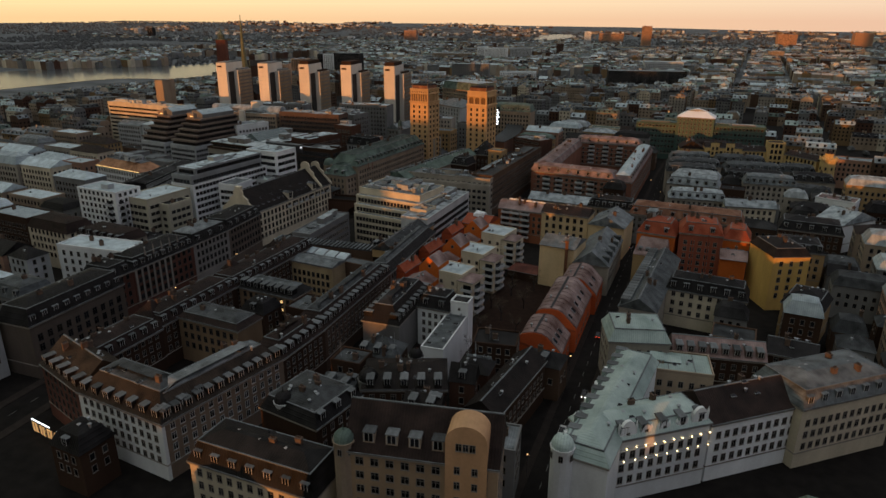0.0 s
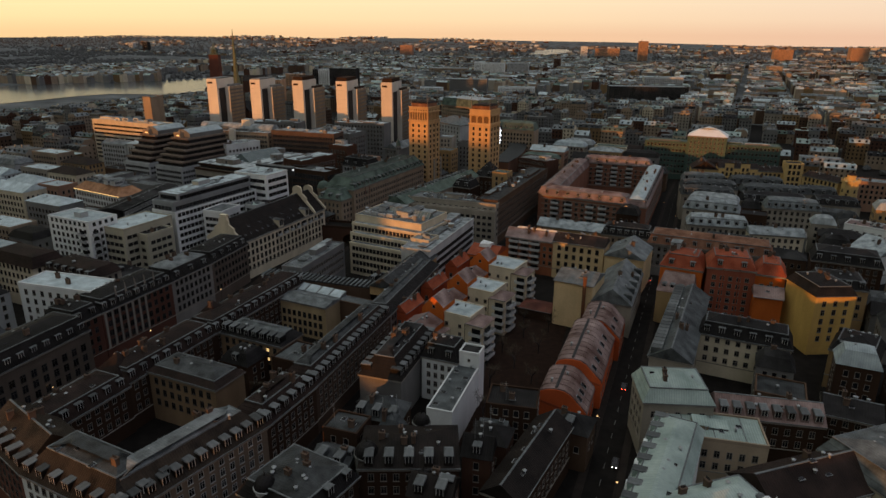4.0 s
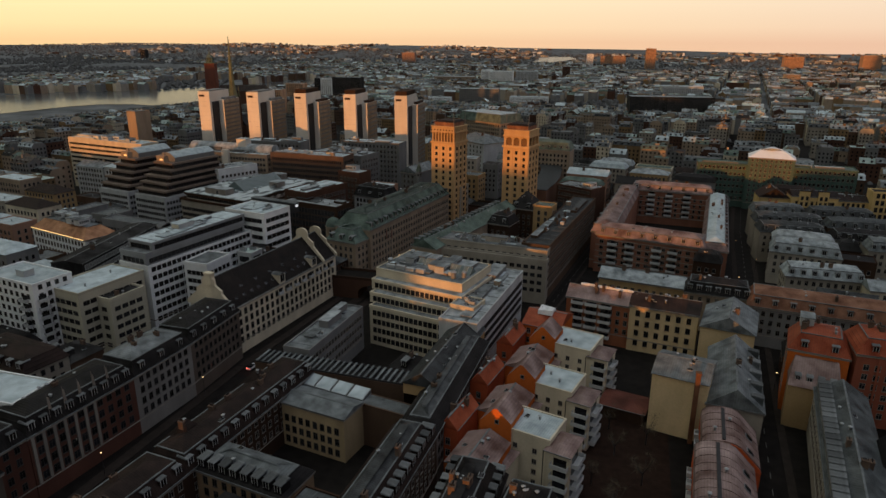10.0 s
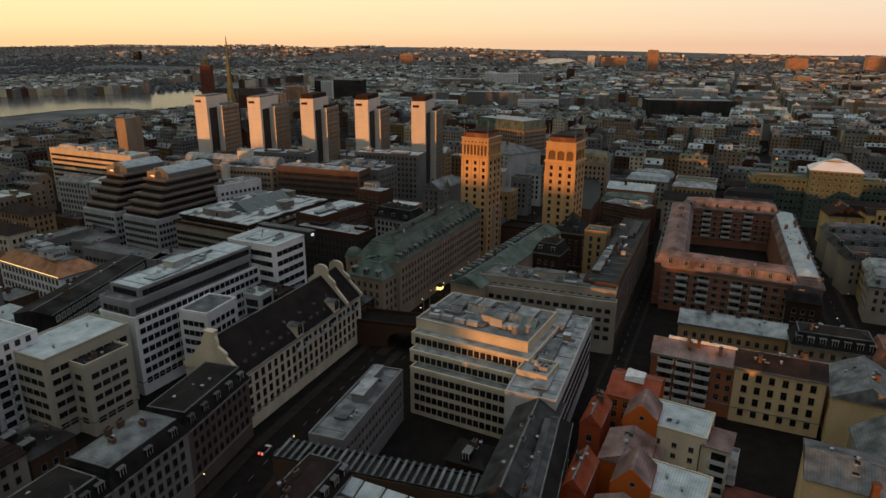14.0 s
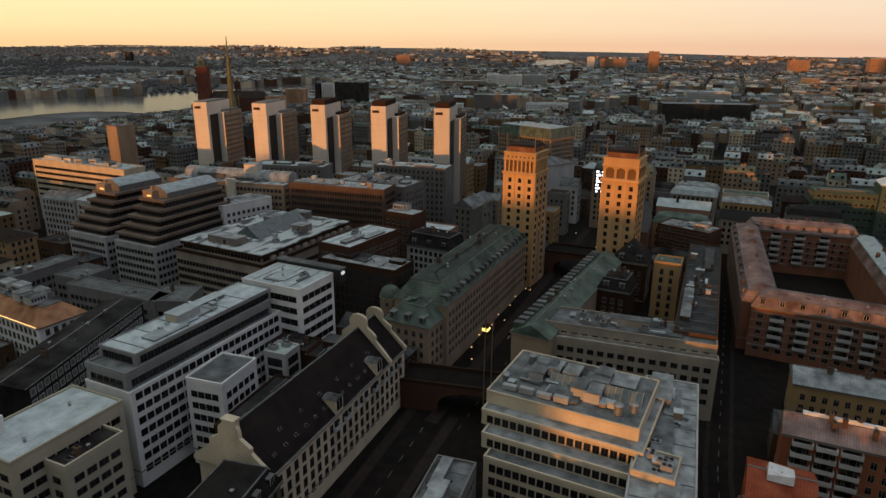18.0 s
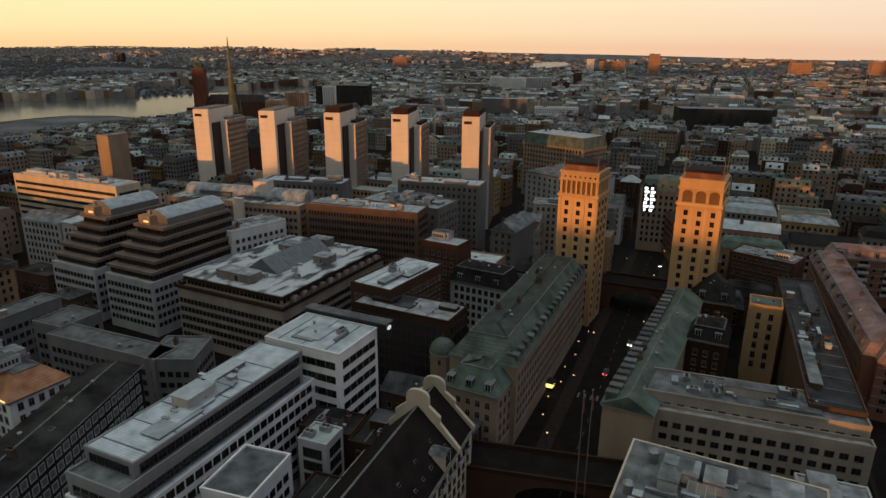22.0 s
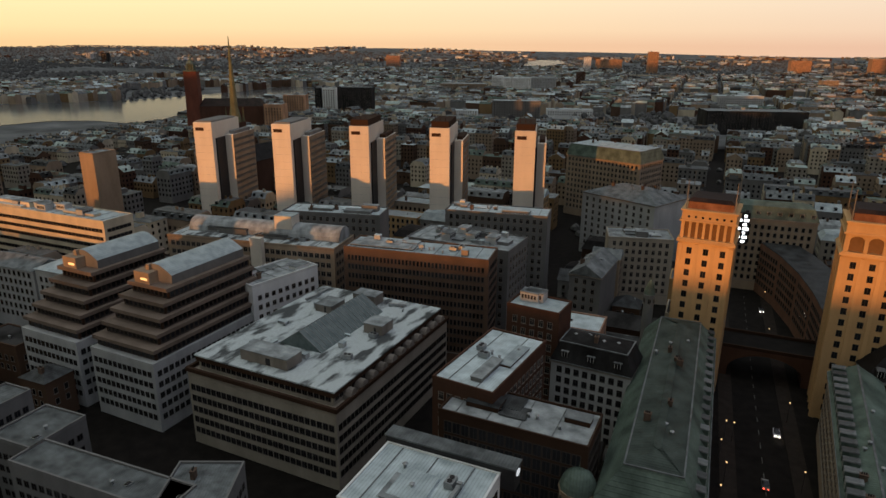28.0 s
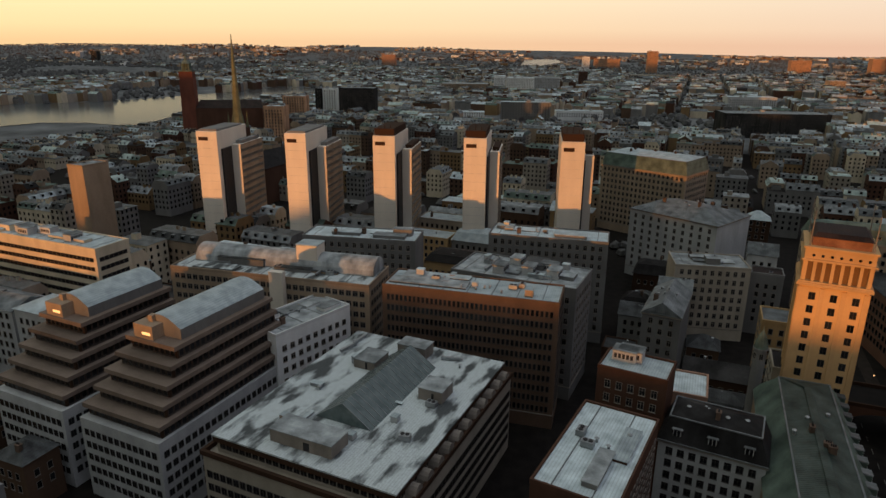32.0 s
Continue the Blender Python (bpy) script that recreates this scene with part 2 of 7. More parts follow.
def dormer_mesh(roof_m, w=1.9, h=1.9, d=3.0, front=None, round_top=False):
    key = ("dorm", roof_m.name, w, h, d, front.name if front else "", round_top)
    if key in SHARED:
        return SHARED[key]
    bm = bmesh.new()
    box(bm, -w / 2, w / 2, 0, d, -.8, h, 2)
    prism(bm, [(-w / 2 - .15, -.18, h), (w / 2 + .15, -.18, h), (w / 2 + .15, d, h), (-w / 2 - .15, d, h)],
          [(-w / 4 if round_top else -w / 2, -.1, h + (.5 if round_top else .14)), (w / 4 if round_top else w / 2, -.1, h + (.5 if round_top else .14)),
           (w / 4 if round_top else w / 2, d, h + (.5 if round_top else .34)), (-w / 4 if round_top else -w / 2, d, h + (.5 if round_top else .34))], 0)
    box(bm, -w * .34, w * .34, -.05, -.004, .25, h - .2, 1)
    box(bm, -.05, .05, -.08, -.051, .25, h - .2, 3)
    for s in (-1, 1):
        box(bm, s * w * .38 - .06, s * w * .38 + .06, -.08, -.003, .15, h - .1, 3)
    SHARED[key] = mesh_of("dormer", bm, DORMTOP, GLASS, front or roof_m, DORMW)
    return SHARED[key]


def clutter_mesh(kind):
    if kind in SHARED:
        return SHARED[kind]
    bm = bmesh.new()
    if kind == "chimney":
        box(bm, -.7, .7, -.45, .45, -1, 1.8)
        box(bm, -.8, .8, -.55, .55, 1.8, 2.0)
        for s in (-.38, 0, .38):
            cyl(bm, s, 0, 2.0, 2.5, .14, .12, 8, 1)
        ms = (BRICKST, DARKM)
    elif kind == "vent":
        cyl(bm, 0, 0, -.3, .9, .28, .28, 10)
        cyl(bm, 0, 0, .9, 1.15, .5, .1, 10)
        ms = (METAL,)
    elif kind == "ac_unit":
        box(bm, -1.2, 1.2, -.8, .8, .12, 1.35)
        box(bm, -1.0, -.8, -.7, .7, 0, .12)
        box(bm, .8, 1.0, -.7, .7, 0, .12)
        cyl(bm, -.5, 0, 1.35, 1.5, .45, .45, 10, 1)
        cyl(bm, .55, 0, 1.35, 1.5, .45, .45, 10, 1)
        ms = (METAL, DARKM)
    elif kind == "skylight":
        box(bm, -.8, .8, -.6, .6, 0, .22)
        prism(bm, [(-.72, -.52, .22), (.72, -.52, .22), (.72, .52, .22), (-.72, .52, .22)], [(-.5, -.3, .42), (.5, -.3, .42), (.5, .3, .42), (-.5, .3, .42)], 1)
        ms = (METAL, GLASS)
    elif kind == "plant_room":
        box(bm, -2.6, 2.6, -1.8, 1.8, 0, 2.6)
        box(bm, -2.75, 2.75, -1.95, 1.95, 2.6, 2.8, 1)
        for k in range(5):
            box(bm, -2.2 + k * .9, -1.6 + k * .9, -1.86, -1.8, .9, 2.0, 2)
        ms = (LGREY, GRAVEL, DARKM)
    elif kind == "mast":
        cyl(bm, 0, 0, 0, 5.5, .07, .03, 6)
        for k in range(3):
            box(bm, -.5, .5, -.02, .02, 3.6 + k * .6, 3.66 + k * .6)
        ms = (METAL,)
    elif kind == "duct":
        box(bm, -2.5, 2.5, -.35, .35, .3, .9)
        for s in (-2, 0, 2):
            box(bm, s - .1, s + .1, -.3, .3, 0, .3)
        box(bm, 2.5, 3.1, -.45, .45, 0, 1.2)
        ms = (METAL,)
    SHARED[kind] = mesh_of(kind, bm, *ms)
    return SHARED[kind]


RNG = random.Random(7)
BUDGET = [2450]     # windows that are objects of their own


def window_places(x0, y0, ang, length, z0, z1, first, storey, gap, h, margin=1.2):
    n = max(1, int((length - 2 * margin + gap * 0.4) / gap))
    step = (length - 2 * margin) / n
    base = Matrix.Translation((x0, y0, 0)) @ Matrix.Rotation(radians(ang), 4, "Z")
    out, z = [], z0 + first
    while z + h < z1 - 0.35:
        out += [base @ Matrix.Translation((margin + (i + .5) * step, 0, z)) for i in range(n)]
        z += storey
    return out


def facade(parent, x0, y0, ang, length, z0, z1, first, storey, gap, w, h, frame_m, style, single=True, margin=1.2, lit=0.002, skip=None):
    """Rows of windows on a wall that starts at (x0, y0) in the house's axes and runs at ang; it faces to the right of its run."""
    n = max(1, int((length - 2 * margin + gap * 0.4) / gap))
    step = (length - 2 * margin) / n
    base = Matrix.Translation((x0, y0, 0)) @ Matrix.Rotation(radians(ang), 4, "Z")
    rows, z = [], z0 + first
    while z + h < z1 - 0.35:
        rows.append(z)
        z += storey
    me = window_mesh(w, h, frame_m, style)
    lots = []
    for zz in rows:
        for i in range(n):
            if skip and skip(i, zz):
                continue
            m = base @ Matrix.Translation((margin + (i + .5) * step, 0, zz))
            lots.append(m)
    if single and BUDGET[0] >= len(lots):
        BUDGET[0] -= len(lots)
        for m in lots:
            put("window", me, parent, m)
    else:
        join("glazing", me, lots, parent)
    for m in lots:
        if RNG.random() < lit * .2:
            put("lit_pane", lit_mesh(w * .8, h * .6), parent, m @ Matrix.Translation((0, -.03, h * .15)), "lamplit pane")


def join(name, me, places, parent, kind="stuff"):
    """Many alike pieces in one mesh."""
    if not places:
        return None
    co = np.array([v.co[:] for v in me.vertices])
    fs = [tuple(p.vertices) for p in me.polygons]
    mi = [p.material_index for p in me.polygons]
    verts, faces = [], []
    for k, m in enumerate(places):
        a = np.array(m)
        verts.append(co @ a[:3, :3].T + a[:3, 3])
        o = k * len(co)
        faces += [tuple(i + o for i in f) for f in fs]
    out = bpy.data.meshes.new(name)
    out.from_pydata(np.concatenate(verts).tolist(), [], faces)
    out.polygons.foreach_set("material_index", np.array(mi * len(places), dtype=np.int32))
    for m in me.materials:
        out.materials.append(m)
    ob = new(name, out)
    ob.parent = parent
    return tagged(ob, kind=kind)


def roof_solid(bm, L, D, z, kind, rise, over=0.4, inset=1.6):
    """A roof on the rectangle 0..L, 0..D."""
    a = [(-over, -over, z), (L + over, -over, z), (L + over, D + over, z), (-over, D + over, z)]
    if kind == "mansard":
        i, h = inset, rise
        b = [(i, i, z + h), (L - i, i, z + h), (L - i, D - i, z + h), (i, D - i, z + h)]
        prism(bm, a, b, 0)
        k = min(D, L) * .32
        c = [(i + k, i + k, z + h + 1.4), (L - i - k, i + k, z + h + 1.4), (L - i - k, D - i - k, z + h + 1.4), (i + k, D - i - k, z + h + 1.4)]
        prism(bm, [(x, y, zz + .02) for x, y, zz in b], c, 1)
    elif kind == "hip":
        k = min(L, D) / 2 - .05
        if L >= D:
            b = [(k, D / 2 - .1, z + rise), (L - k, D / 2 - .1, z + rise), (L - k, D / 2 + .1, z + rise), (k, D / 2 + .1, z + rise)]
        else:
            b = [(L / 2 - .1, k, z + rise), (L / 2 + .1, k, z + rise), (L / 2 + .1, D - k, z + rise), (L / 2 - .1, D - k, z + rise)]
        prism(bm, a, b, 0)
    elif kind == "gx":
        prism(bm, a, [(-over, D / 2 - .1, z + rise), (L + over, D / 2 - .1, z + rise), (L + over, D / 2 + .1, z + rise), (-over, D / 2 + .1, z + rise)], 0)
    elif kind == "gy":
        prism(bm, a, [(L / 2 - .1, -over, z + rise), (L / 2 + .1, -over, z + rise), (L / 2 + .1, D + over, z + rise), (L / 2 - .1, D + over, z + rise)], 0)
    elif kind == "flat":
        prism(bm, [(.35, .35, z - .3), (L - .35, .35, z - .3), (L - .35, D - .35, z - .3), (.35, D - .35, z - .3)],
              [(.35, .35, z + .1), (L - .35, .35, z + .1), (L - .35, D - .35, z + .1), (.35, D - .35, z + .1)], 0)


FOOT = []      # footprints already built on


def claim(A, ang, L, D):
    FOOT.append((A[0], A[1], math.cos(radians(ang)), math.sin(radians(ang)), L, D))


def taken(x, y, pad=2.0):
    for ax, ay, c, s, L, D in FOOT:
        if abs(x - ax) > L + D + 3 or abs(y - ay) > L + D + 3:
            continue
        u, v = (x - ax) * c + (y - ay) * s, -(x - ax) * s + (y - ay) * c
        if -pad < u < L + pad and -pad < v < D + pad:
            return True
    return False


def house(name, label, A, ang, L, D, z, wall_m, roof="mansard", roof_m=SLATE, top_m=None, rise=3.6, faces="fr", z0=-1.0, first=5.2, storey=3.3,
          gap=2.7, win=(1.15, 1.75), frame_m=FRAMEW, style=0, dormers="f", dgap=3.6, junk=4, kinds=("chimney", "vent", "vent", "skylight"), single=True,
          cornice=True, category="building", inset=1.6, shop=True, group="", lit=0.002, parapet=.55, over=.4, gable_m=None):
    """A house on the rectangle from its front corner A, run at ang degrees, L long, D deep, with its eaves at z."""
    root = new(name)
    root.matrix_basis = Matrix.Translation((A[0], A[1], 0)) @ Matrix.Rotation(radians(ang), 4, "Z")
    tagged(root, label, category, group)
    claim(A, ang, L, D)
    bm = bmesh.new()
    top = z if roof != "flat" else z - .3
    box(bm, 0, L, 0, D, z0, top)
    if roof in ("gx", "gy"):
        e = .25
        if roof == "gy":
            prism(bm, [(0, 0, z), (L, 0, z), (L, D, z), (0, D, z)], [(L / 2 - .05, 0, z + rise - e), (L / 2 + .05, 0, z + rise - e), (L / 2 + .05, D, z + rise - e), (L / 2 - .05, D, z + rise - e)])
        else:
            prism(bm, [(0, 0, z), (L, 0, z), (L, D, z), (0, D, z)], [(0, D / 2 - .05, z + rise - e), (L, D / 2 - .05, z + rise - e), (L, D / 2 + .05, z + rise - e), (0, D / 2 + .05, z + rise - e)])
    body = part("wall", bm, wall_m, root)
    bm = bmesh.new()
    roof_solid(bm, L, D, z + (.03 if roof in ("gx", "gy") else 0), roof, rise, over, inset)
    part("roof", bm, [roof_m, top_m or roof_m], root)
    if roof == "flat" and parapet > 0:
        bm = bmesh.new()
        for x0, x1, y0, y1 in ((-.06, L + .06, -.06, .35), (-.06, L + .06, D - .35, D + .06), (-.06, .35, .35, D - .35), (L - .35, L + .06, .35, D - .35)):
            box(bm, x0, x1, y0, y1, z - .32, z + parapet)
        part("parapet", bm, wall_m, root)
        if single and L > 11 and D > 8.5 and junk > 1:
            for k in range(2 if L < 24 else 4):
                w_, d_ = RNG.uniform(.14, .30) * L, RNG.uniform(.22, .42) * D
                x_, y_ = 1 + RNG.random() * (L - w_ - 2), 1 + RNG.random() * (D - d_ - 2)
                h_ = RNG.choice((.35, .6, 1.1, 2.3))
                bm = bmesh.new()
                box(bm, x_, x_ + w_, y_, y_ + d_, z + .05, z + h_ + k * .04)
                box(bm, x_ - .15, x_ + w_ + .15, y_ - .15, y_ + d_ + .15, z + h_ + k * .04, z + h_ + .14 + k * .04, 1)
                part("roof_deck", bm, [RNG.choice((GREY, wall_m)), RNG.choice((roof_m, roof_m, GRAVEL, DZINC if roof_m is not FROST else FROST))], root)
            for k in range(int(L / 7)):
                bm = bmesh.new()
                x_ = 3.5 + k * 7
                box(bm, x_ - .12, x_ + .12, .5, D - .5, z + .06, z + .2)
                part("roof_joint", bm, CAPM, root)
    elif cornice:
        bm = bmesh.new()
        for x0, x1, y0, y1 in ((-.35, L + .35, -.35, 0), (-.35, L + .35, D, D + .35), (-.35, 0, 0, D), (L, L + .35, 0, D)):
            box(bm, x0, x1, y0, y1, z - .55, z - .01)
        part("cornice", bm, TRIMM, root)
    if shop and z0 <= 0 and cornice:
        bm = bmesh.new()
        for x0, x1, y0, y1 in ((-.12, L + .12, -.12, 0), (-.12, 0, 0, D), (L, L + .12, 0, D)):
            box(bm, x0, x1, y0, y1, 4.2, 4.5)
        part("string_course", bm, TRIMM, root)
    if roof in ("gx", "gy", "mansard") and single:
        bm = bmesh.new()
        if roof == "gx":
            box(bm, -over, L + over, D / 2 - .22, D / 2 + .22, z + rise - .12, z + rise + .1)
        elif roof == "gy":
            box(bm, L / 2 - .22, L / 2 + .22, -over, D + over, z + rise - .12, z + rise + .1)
        else:
            i, zt = inset, z + rise
            for x0, x1, y0, y1 in ((i - .2, L - i + .2, i - .2, i + .12), (i - .2, L - i + .2, D - i - .12, D - i + .2), (i - .2, i + .12, i + .12, D - i - .12), (L - i - .12, L - i + .2, i + .12, D - i - .12)):
                box(bm, x0, x1, y0, y1, zt - .1, zt + .14)
        part("ridge_cap", bm, CAPM, root)
    if roof != "flat" and single:
        bm = bmesh.new()
        box(bm, -over, L + over, -over - .16, -over + .02, z - .02, z + .16)
        part("gutter", bm, CAPM, root)
    w, h = win
    runs = {"f": (0, 0, 0, L), "r": (L, 0, 90, D), "b": (L, D, 180, L), "l": (0, D, -90, D)}
    zb = max(z0, 0)
    far_lot = []
    for c in faces.lower():
        x0, y0, a, ln = runs[c]
        if not single:
            far_lot += window_places(x0, y0, a, ln, zb, z, first, storey, gap, h)
        elif c.upper() in faces:
            facade(root, x0, y0, a, ln, zb, z, first, storey, gap, w, h, frame_m, style, single, lit=lit)
        else:
            facade(root, x0, y0, a, ln, zb, z, first, storey, gap, w, h, frame_m, style, False, lit=lit)
    if far_lot:
        join("glazing", window_mesh(w, h, frame_m, 2), far_lot, root)
    if dormers and roof in ("mansard", "gx", "gy", "hip"):
        dm = dormer_mesh(roof_m)
        for c in dormers:
            x0, y0, a, ln = runs[c]
            n = max(1, int((ln - 3) / dgap))
            for i in range(n):
                s = ln * (i + .5) / n
                m = Matrix.Translation((x0, y0, 0)) @ Matrix.Rotation(radians(a), 4, "Z") @ Matrix.Translation((s, .25, z + .95))
                put("dormer", dm, root, m)
    for k in range(junk * 2 if single else junk):
        kind = RNG.choice(kinds)
        x, y = RNG.uniform(.2, .8) * L, RNG.uniform(.25, .75) * D
        if roof == "flat":
            zz = z + .1
        elif roof == "mansard":
            zz = z + rise + .35
        elif roof in ("gx", "hip"):
            zz = z + rise * (1 - abs(y - D / 2) / (D / 2)) - .1
            if roof == "hip":
                zz = min(zz, z + rise * min(1, 2 * min(x, L - x) / min(L, D))) - .1
        else:
            zz = z + rise * (1 - abs(x - L / 2) / (L / 2)) - .1
        put(kind, clutter_mesh(kind), root, Matrix.Translation((x, y, zz)) @ Matrix.Rotation(radians(RNG.choice((0, 90))), 4, "Z"))
    return root


# ---- ground, far land, water ----
def far_height(x, y):
    """Flat under the town, rising gently to wooded hills far off."""
    d = math.hypot(x, y)
    s = min(1, max(0, (d - 2600) / 2250))
    k = min(1, max(0, (x + .27 * y + 300) / 2600))
    return (77 - 36 * k) * s ** 1.5 * (0.94 + 0.12 * noise.noise((x / 900, y / 900, 0)))


bm = bmesh.new()
radii = [0, 60, 120, 200, 300, 420, 560, 720, 900, 1100, 1300, 1550, 1850, 2200, 2600, 3000, 3400, 3800, 4200, 4600, 4900]
KR = 96
rings = []
for r in radii:
    if r == 0:
        rings.append([bm.verts.new((0, 0, 0))])
        continue
    rings.append([bm.verts.new((r * math.cos(2 * math.pi * i / KR), r * math.sin(2 * math.pi * i / KR),
                                far_height(r * math.cos(2 * math.pi * i / KR), r * math.sin(2 * math.pi * i / KR)))) for i in range(KR)])
for a, b in zip(rings, rings[1:]):
    for i in range(KR):
        j = (i + 1) % KR
        if len(a) == 1:
            bm.faces.new((a[0], b[i], b[j]))
        else:
            bm.faces.new((a[i], b[i], b[j], a[j]))
# land further off is paler and bluer: distance haze put into its colour
HAZELAND = mat("far_land_hazed", (.10, .108, .111), .95, 0, .4, .02, "plain", (.18, .192, .196))
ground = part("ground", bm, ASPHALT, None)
ground.data.materials.append(HAZELAND)
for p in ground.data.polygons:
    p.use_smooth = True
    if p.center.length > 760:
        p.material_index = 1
tagged(ground, "dark asphalt streets and wooded land to the horizon", "ground", kind="structure")


# ---- the two street towers ----
def street_tower(A, ang, open_arches):
    root = new("tower_building")
    root.matrix_basis = Matrix.Translation((A[0], A[1], 0)) @ Matrix.Rotation(radians(ang), 4, "Z")
    tagged(root, "tall ochre-plastered tower with a colonnaded crown", "tower", "twin towers")
    W, zc = 14.4, 50.0
    bm = bmesh.new()
    box(bm, 0, W, 0, W, -1, zc)
    part("shaft", bm, MUSTARD, root)
    for k in range(4):      # flat pilasters on the sides
        s = k * (W - 1.0) / 3
        for m in (Matrix.Identity(4), Matrix.Translation((W, 0, 0)) @ Matrix.Rotation(radians(90), 4, "Z"), Matrix.Translation((0, W, 0)) @ Matrix.Rotation(radians(-90), 4, "Z")):
            bm = bmesh.new()
            box(bm, s, s + 1.0, -.3, 0, -1, zc - .5, 0, m)
            part("pilaster", bm, MUSTARD, root)
    bm = bmesh.new()
    box(bm, -.7, W + .7, -.7, W + .7, zc, zc + .7)
    box(bm, -.4, W + .4, -.4, W + .4, zc + .7, zc + 1.1)
    part("lower_cornice", bm, MUSTARD, root)
    # core behind the piers in darkened plaster: the recess shade is in its colour
    bm = bmesh.new()
    box(bm, 1.0, W - 1.0, 1.0, W - 1.0, zc + 1.1, zc + 6.0)
    part("crown_core", bm, wall("crown_recess_shade", .20, .12, .06), root)
    n = 3 if open_arches else 7
    pier = MUSTARD
    for m in (Matrix.Identity(4), Matrix.Translation((W, 0, 0)) @ Matrix.Rotation(radians(90), 4, "Z"), Matrix.Translation((0, W, 0)) @ Matrix.Rotation(radians(-90), 4, "Z"),
              Matrix.Translation((W, W, 0)) @ Matrix.Rotation(radians(180), 4, "Z")):
        for k in range(n + 1):
            s = .3 + k * (W - 1.2) / n
            wd = .7 if not open_arches else 1.0
            bm = bmesh.new()
            box(bm, s - .05, s + wd - .05, 0, .8, zc + 1.1, zc + 6.0, 0, m)
            part("pier", bm, pier, root)
        if open_arches:
            for k in range(n):
                a, b_ = .3 + k * (W - 1.2) / n + .95, .3 + (k + 1) * (W - 1.2) / n - .05
                c, r = (a + b_) / 2, (b_ - a) / 2
                bm = bmesh.new()
                prof_ = [(c - r * math.cos(math.pi * q / 8), zc + 4.2 + r * .75 * math.sin(math.pi * q / 8)) for q in range(9)] + [(b_, zc + 6.0), (a, zc + 6.0)]
                va, vb = [bm.verts.new(m @ Vector((x_, .1, z_))) for x_, z_ in prof_], [bm.verts.new(m @ Vector((x_, .7, z_))) for x_, z_ in prof_]
                bm.faces.new(va)
                bm.faces.new(list(reversed(vb)))
                for q in range(len(prof_)):
                    bm.faces.new((va[q - 1], va[q], vb[q], vb[q - 1]))
                part("arch", bm, pier, root)
    bm = bmesh.new()
    box(bm, -.5, W + .5, -.5, W + .5, zc + 6.0, zc + 6.5)
    box(bm, 0, W, 0, W, zc + 6.5, zc + 9.0)
    box(bm, -.4, W + .4, -.4, W + .4, zc + 9.0, zc + 9.5)
    part("attic", bm, MUSTARD, root)
    bm = bmesh.new()
    box(bm, 1.2, W - 1.2, 1.2, W - 1.2, zc + 9.5, zc + 11.6, 1)
    prism(bm, [(.9, .9, zc + 11.6), (W - .9, .9, zc + 11.6), (W - .9, W - .9, zc + 11.6), (.9, W - .9, zc + 11.6)],
          [(2, 2, zc + 12.6), (W - 2, 2, zc + 12.6), (W - 2, W - 2, zc + 12.6), (2, W - 2, zc + 12.6)], 0)
    part("roof", bm, [BROWNROOF, TILE], root)
    for x, y in ((.8, .8), (W - .8, .8), (W - .8, W - .8), (.8, W - .8)):
        bm = bmesh.new()
        cyl(bm, x, y, zc + 9.5, zc + 18, .17, .09, 8)
        part("flagpole", bm, FRAMEW, root)
    wm = window_mesh(1.25, 1.7, FRAMED, 1)
    for x0, y0, a in ((0, 0, 0), (W, 0, 90), (0, W, -90)):
        base = Matrix.Translation((x0, y0, 0)) @ Matrix.Rotation(radians(a), 4, "Z")
        for r in range(14):
            for k in range(3):
                put("window", wm, root, base @ Matrix.Translation((3.0 + k * 4.5, 0, 3.0 + r * 3.35)))
        if not open_arches:
            for k in range(7):
                put("oculus", SHARED.setdefault("oculus", oculus()), root, base @ Matrix.Translation((1.9 + k * 1.87, 0, zc + 7.4)))
    return root


def oculus():
    bm = bmesh.new()
    ring = [(math.cos(2 * math.pi * i / 10), math.sin(2 * math.pi * i / 10)) for i in range(10)]
    bm.faces.new([bm.verts.new((.36 * c, -.03, .36 * s)) for c, s in ring])
    return mesh_of("oculus", bm, GLASS)


street_tower((50.2, 161.0), -14, False)
street_tower((91.8, 158.0), -13, True)


# ---- five slab towers ----
def band_mesh():
    bm = bmesh.new()
    box(bm, 0, .1, 0, 24, 0, 1.35)
    for k in range(15):
        box(bm, .1, .16, k * 1.6 + .3, k * 1.6 + .42, 0, 1.35, 1)
    return mesh_of("window_band", bm, mat("tinted_glass", (.13, .12, .105), .3, 0, .3, .5, "plain"), GREY)


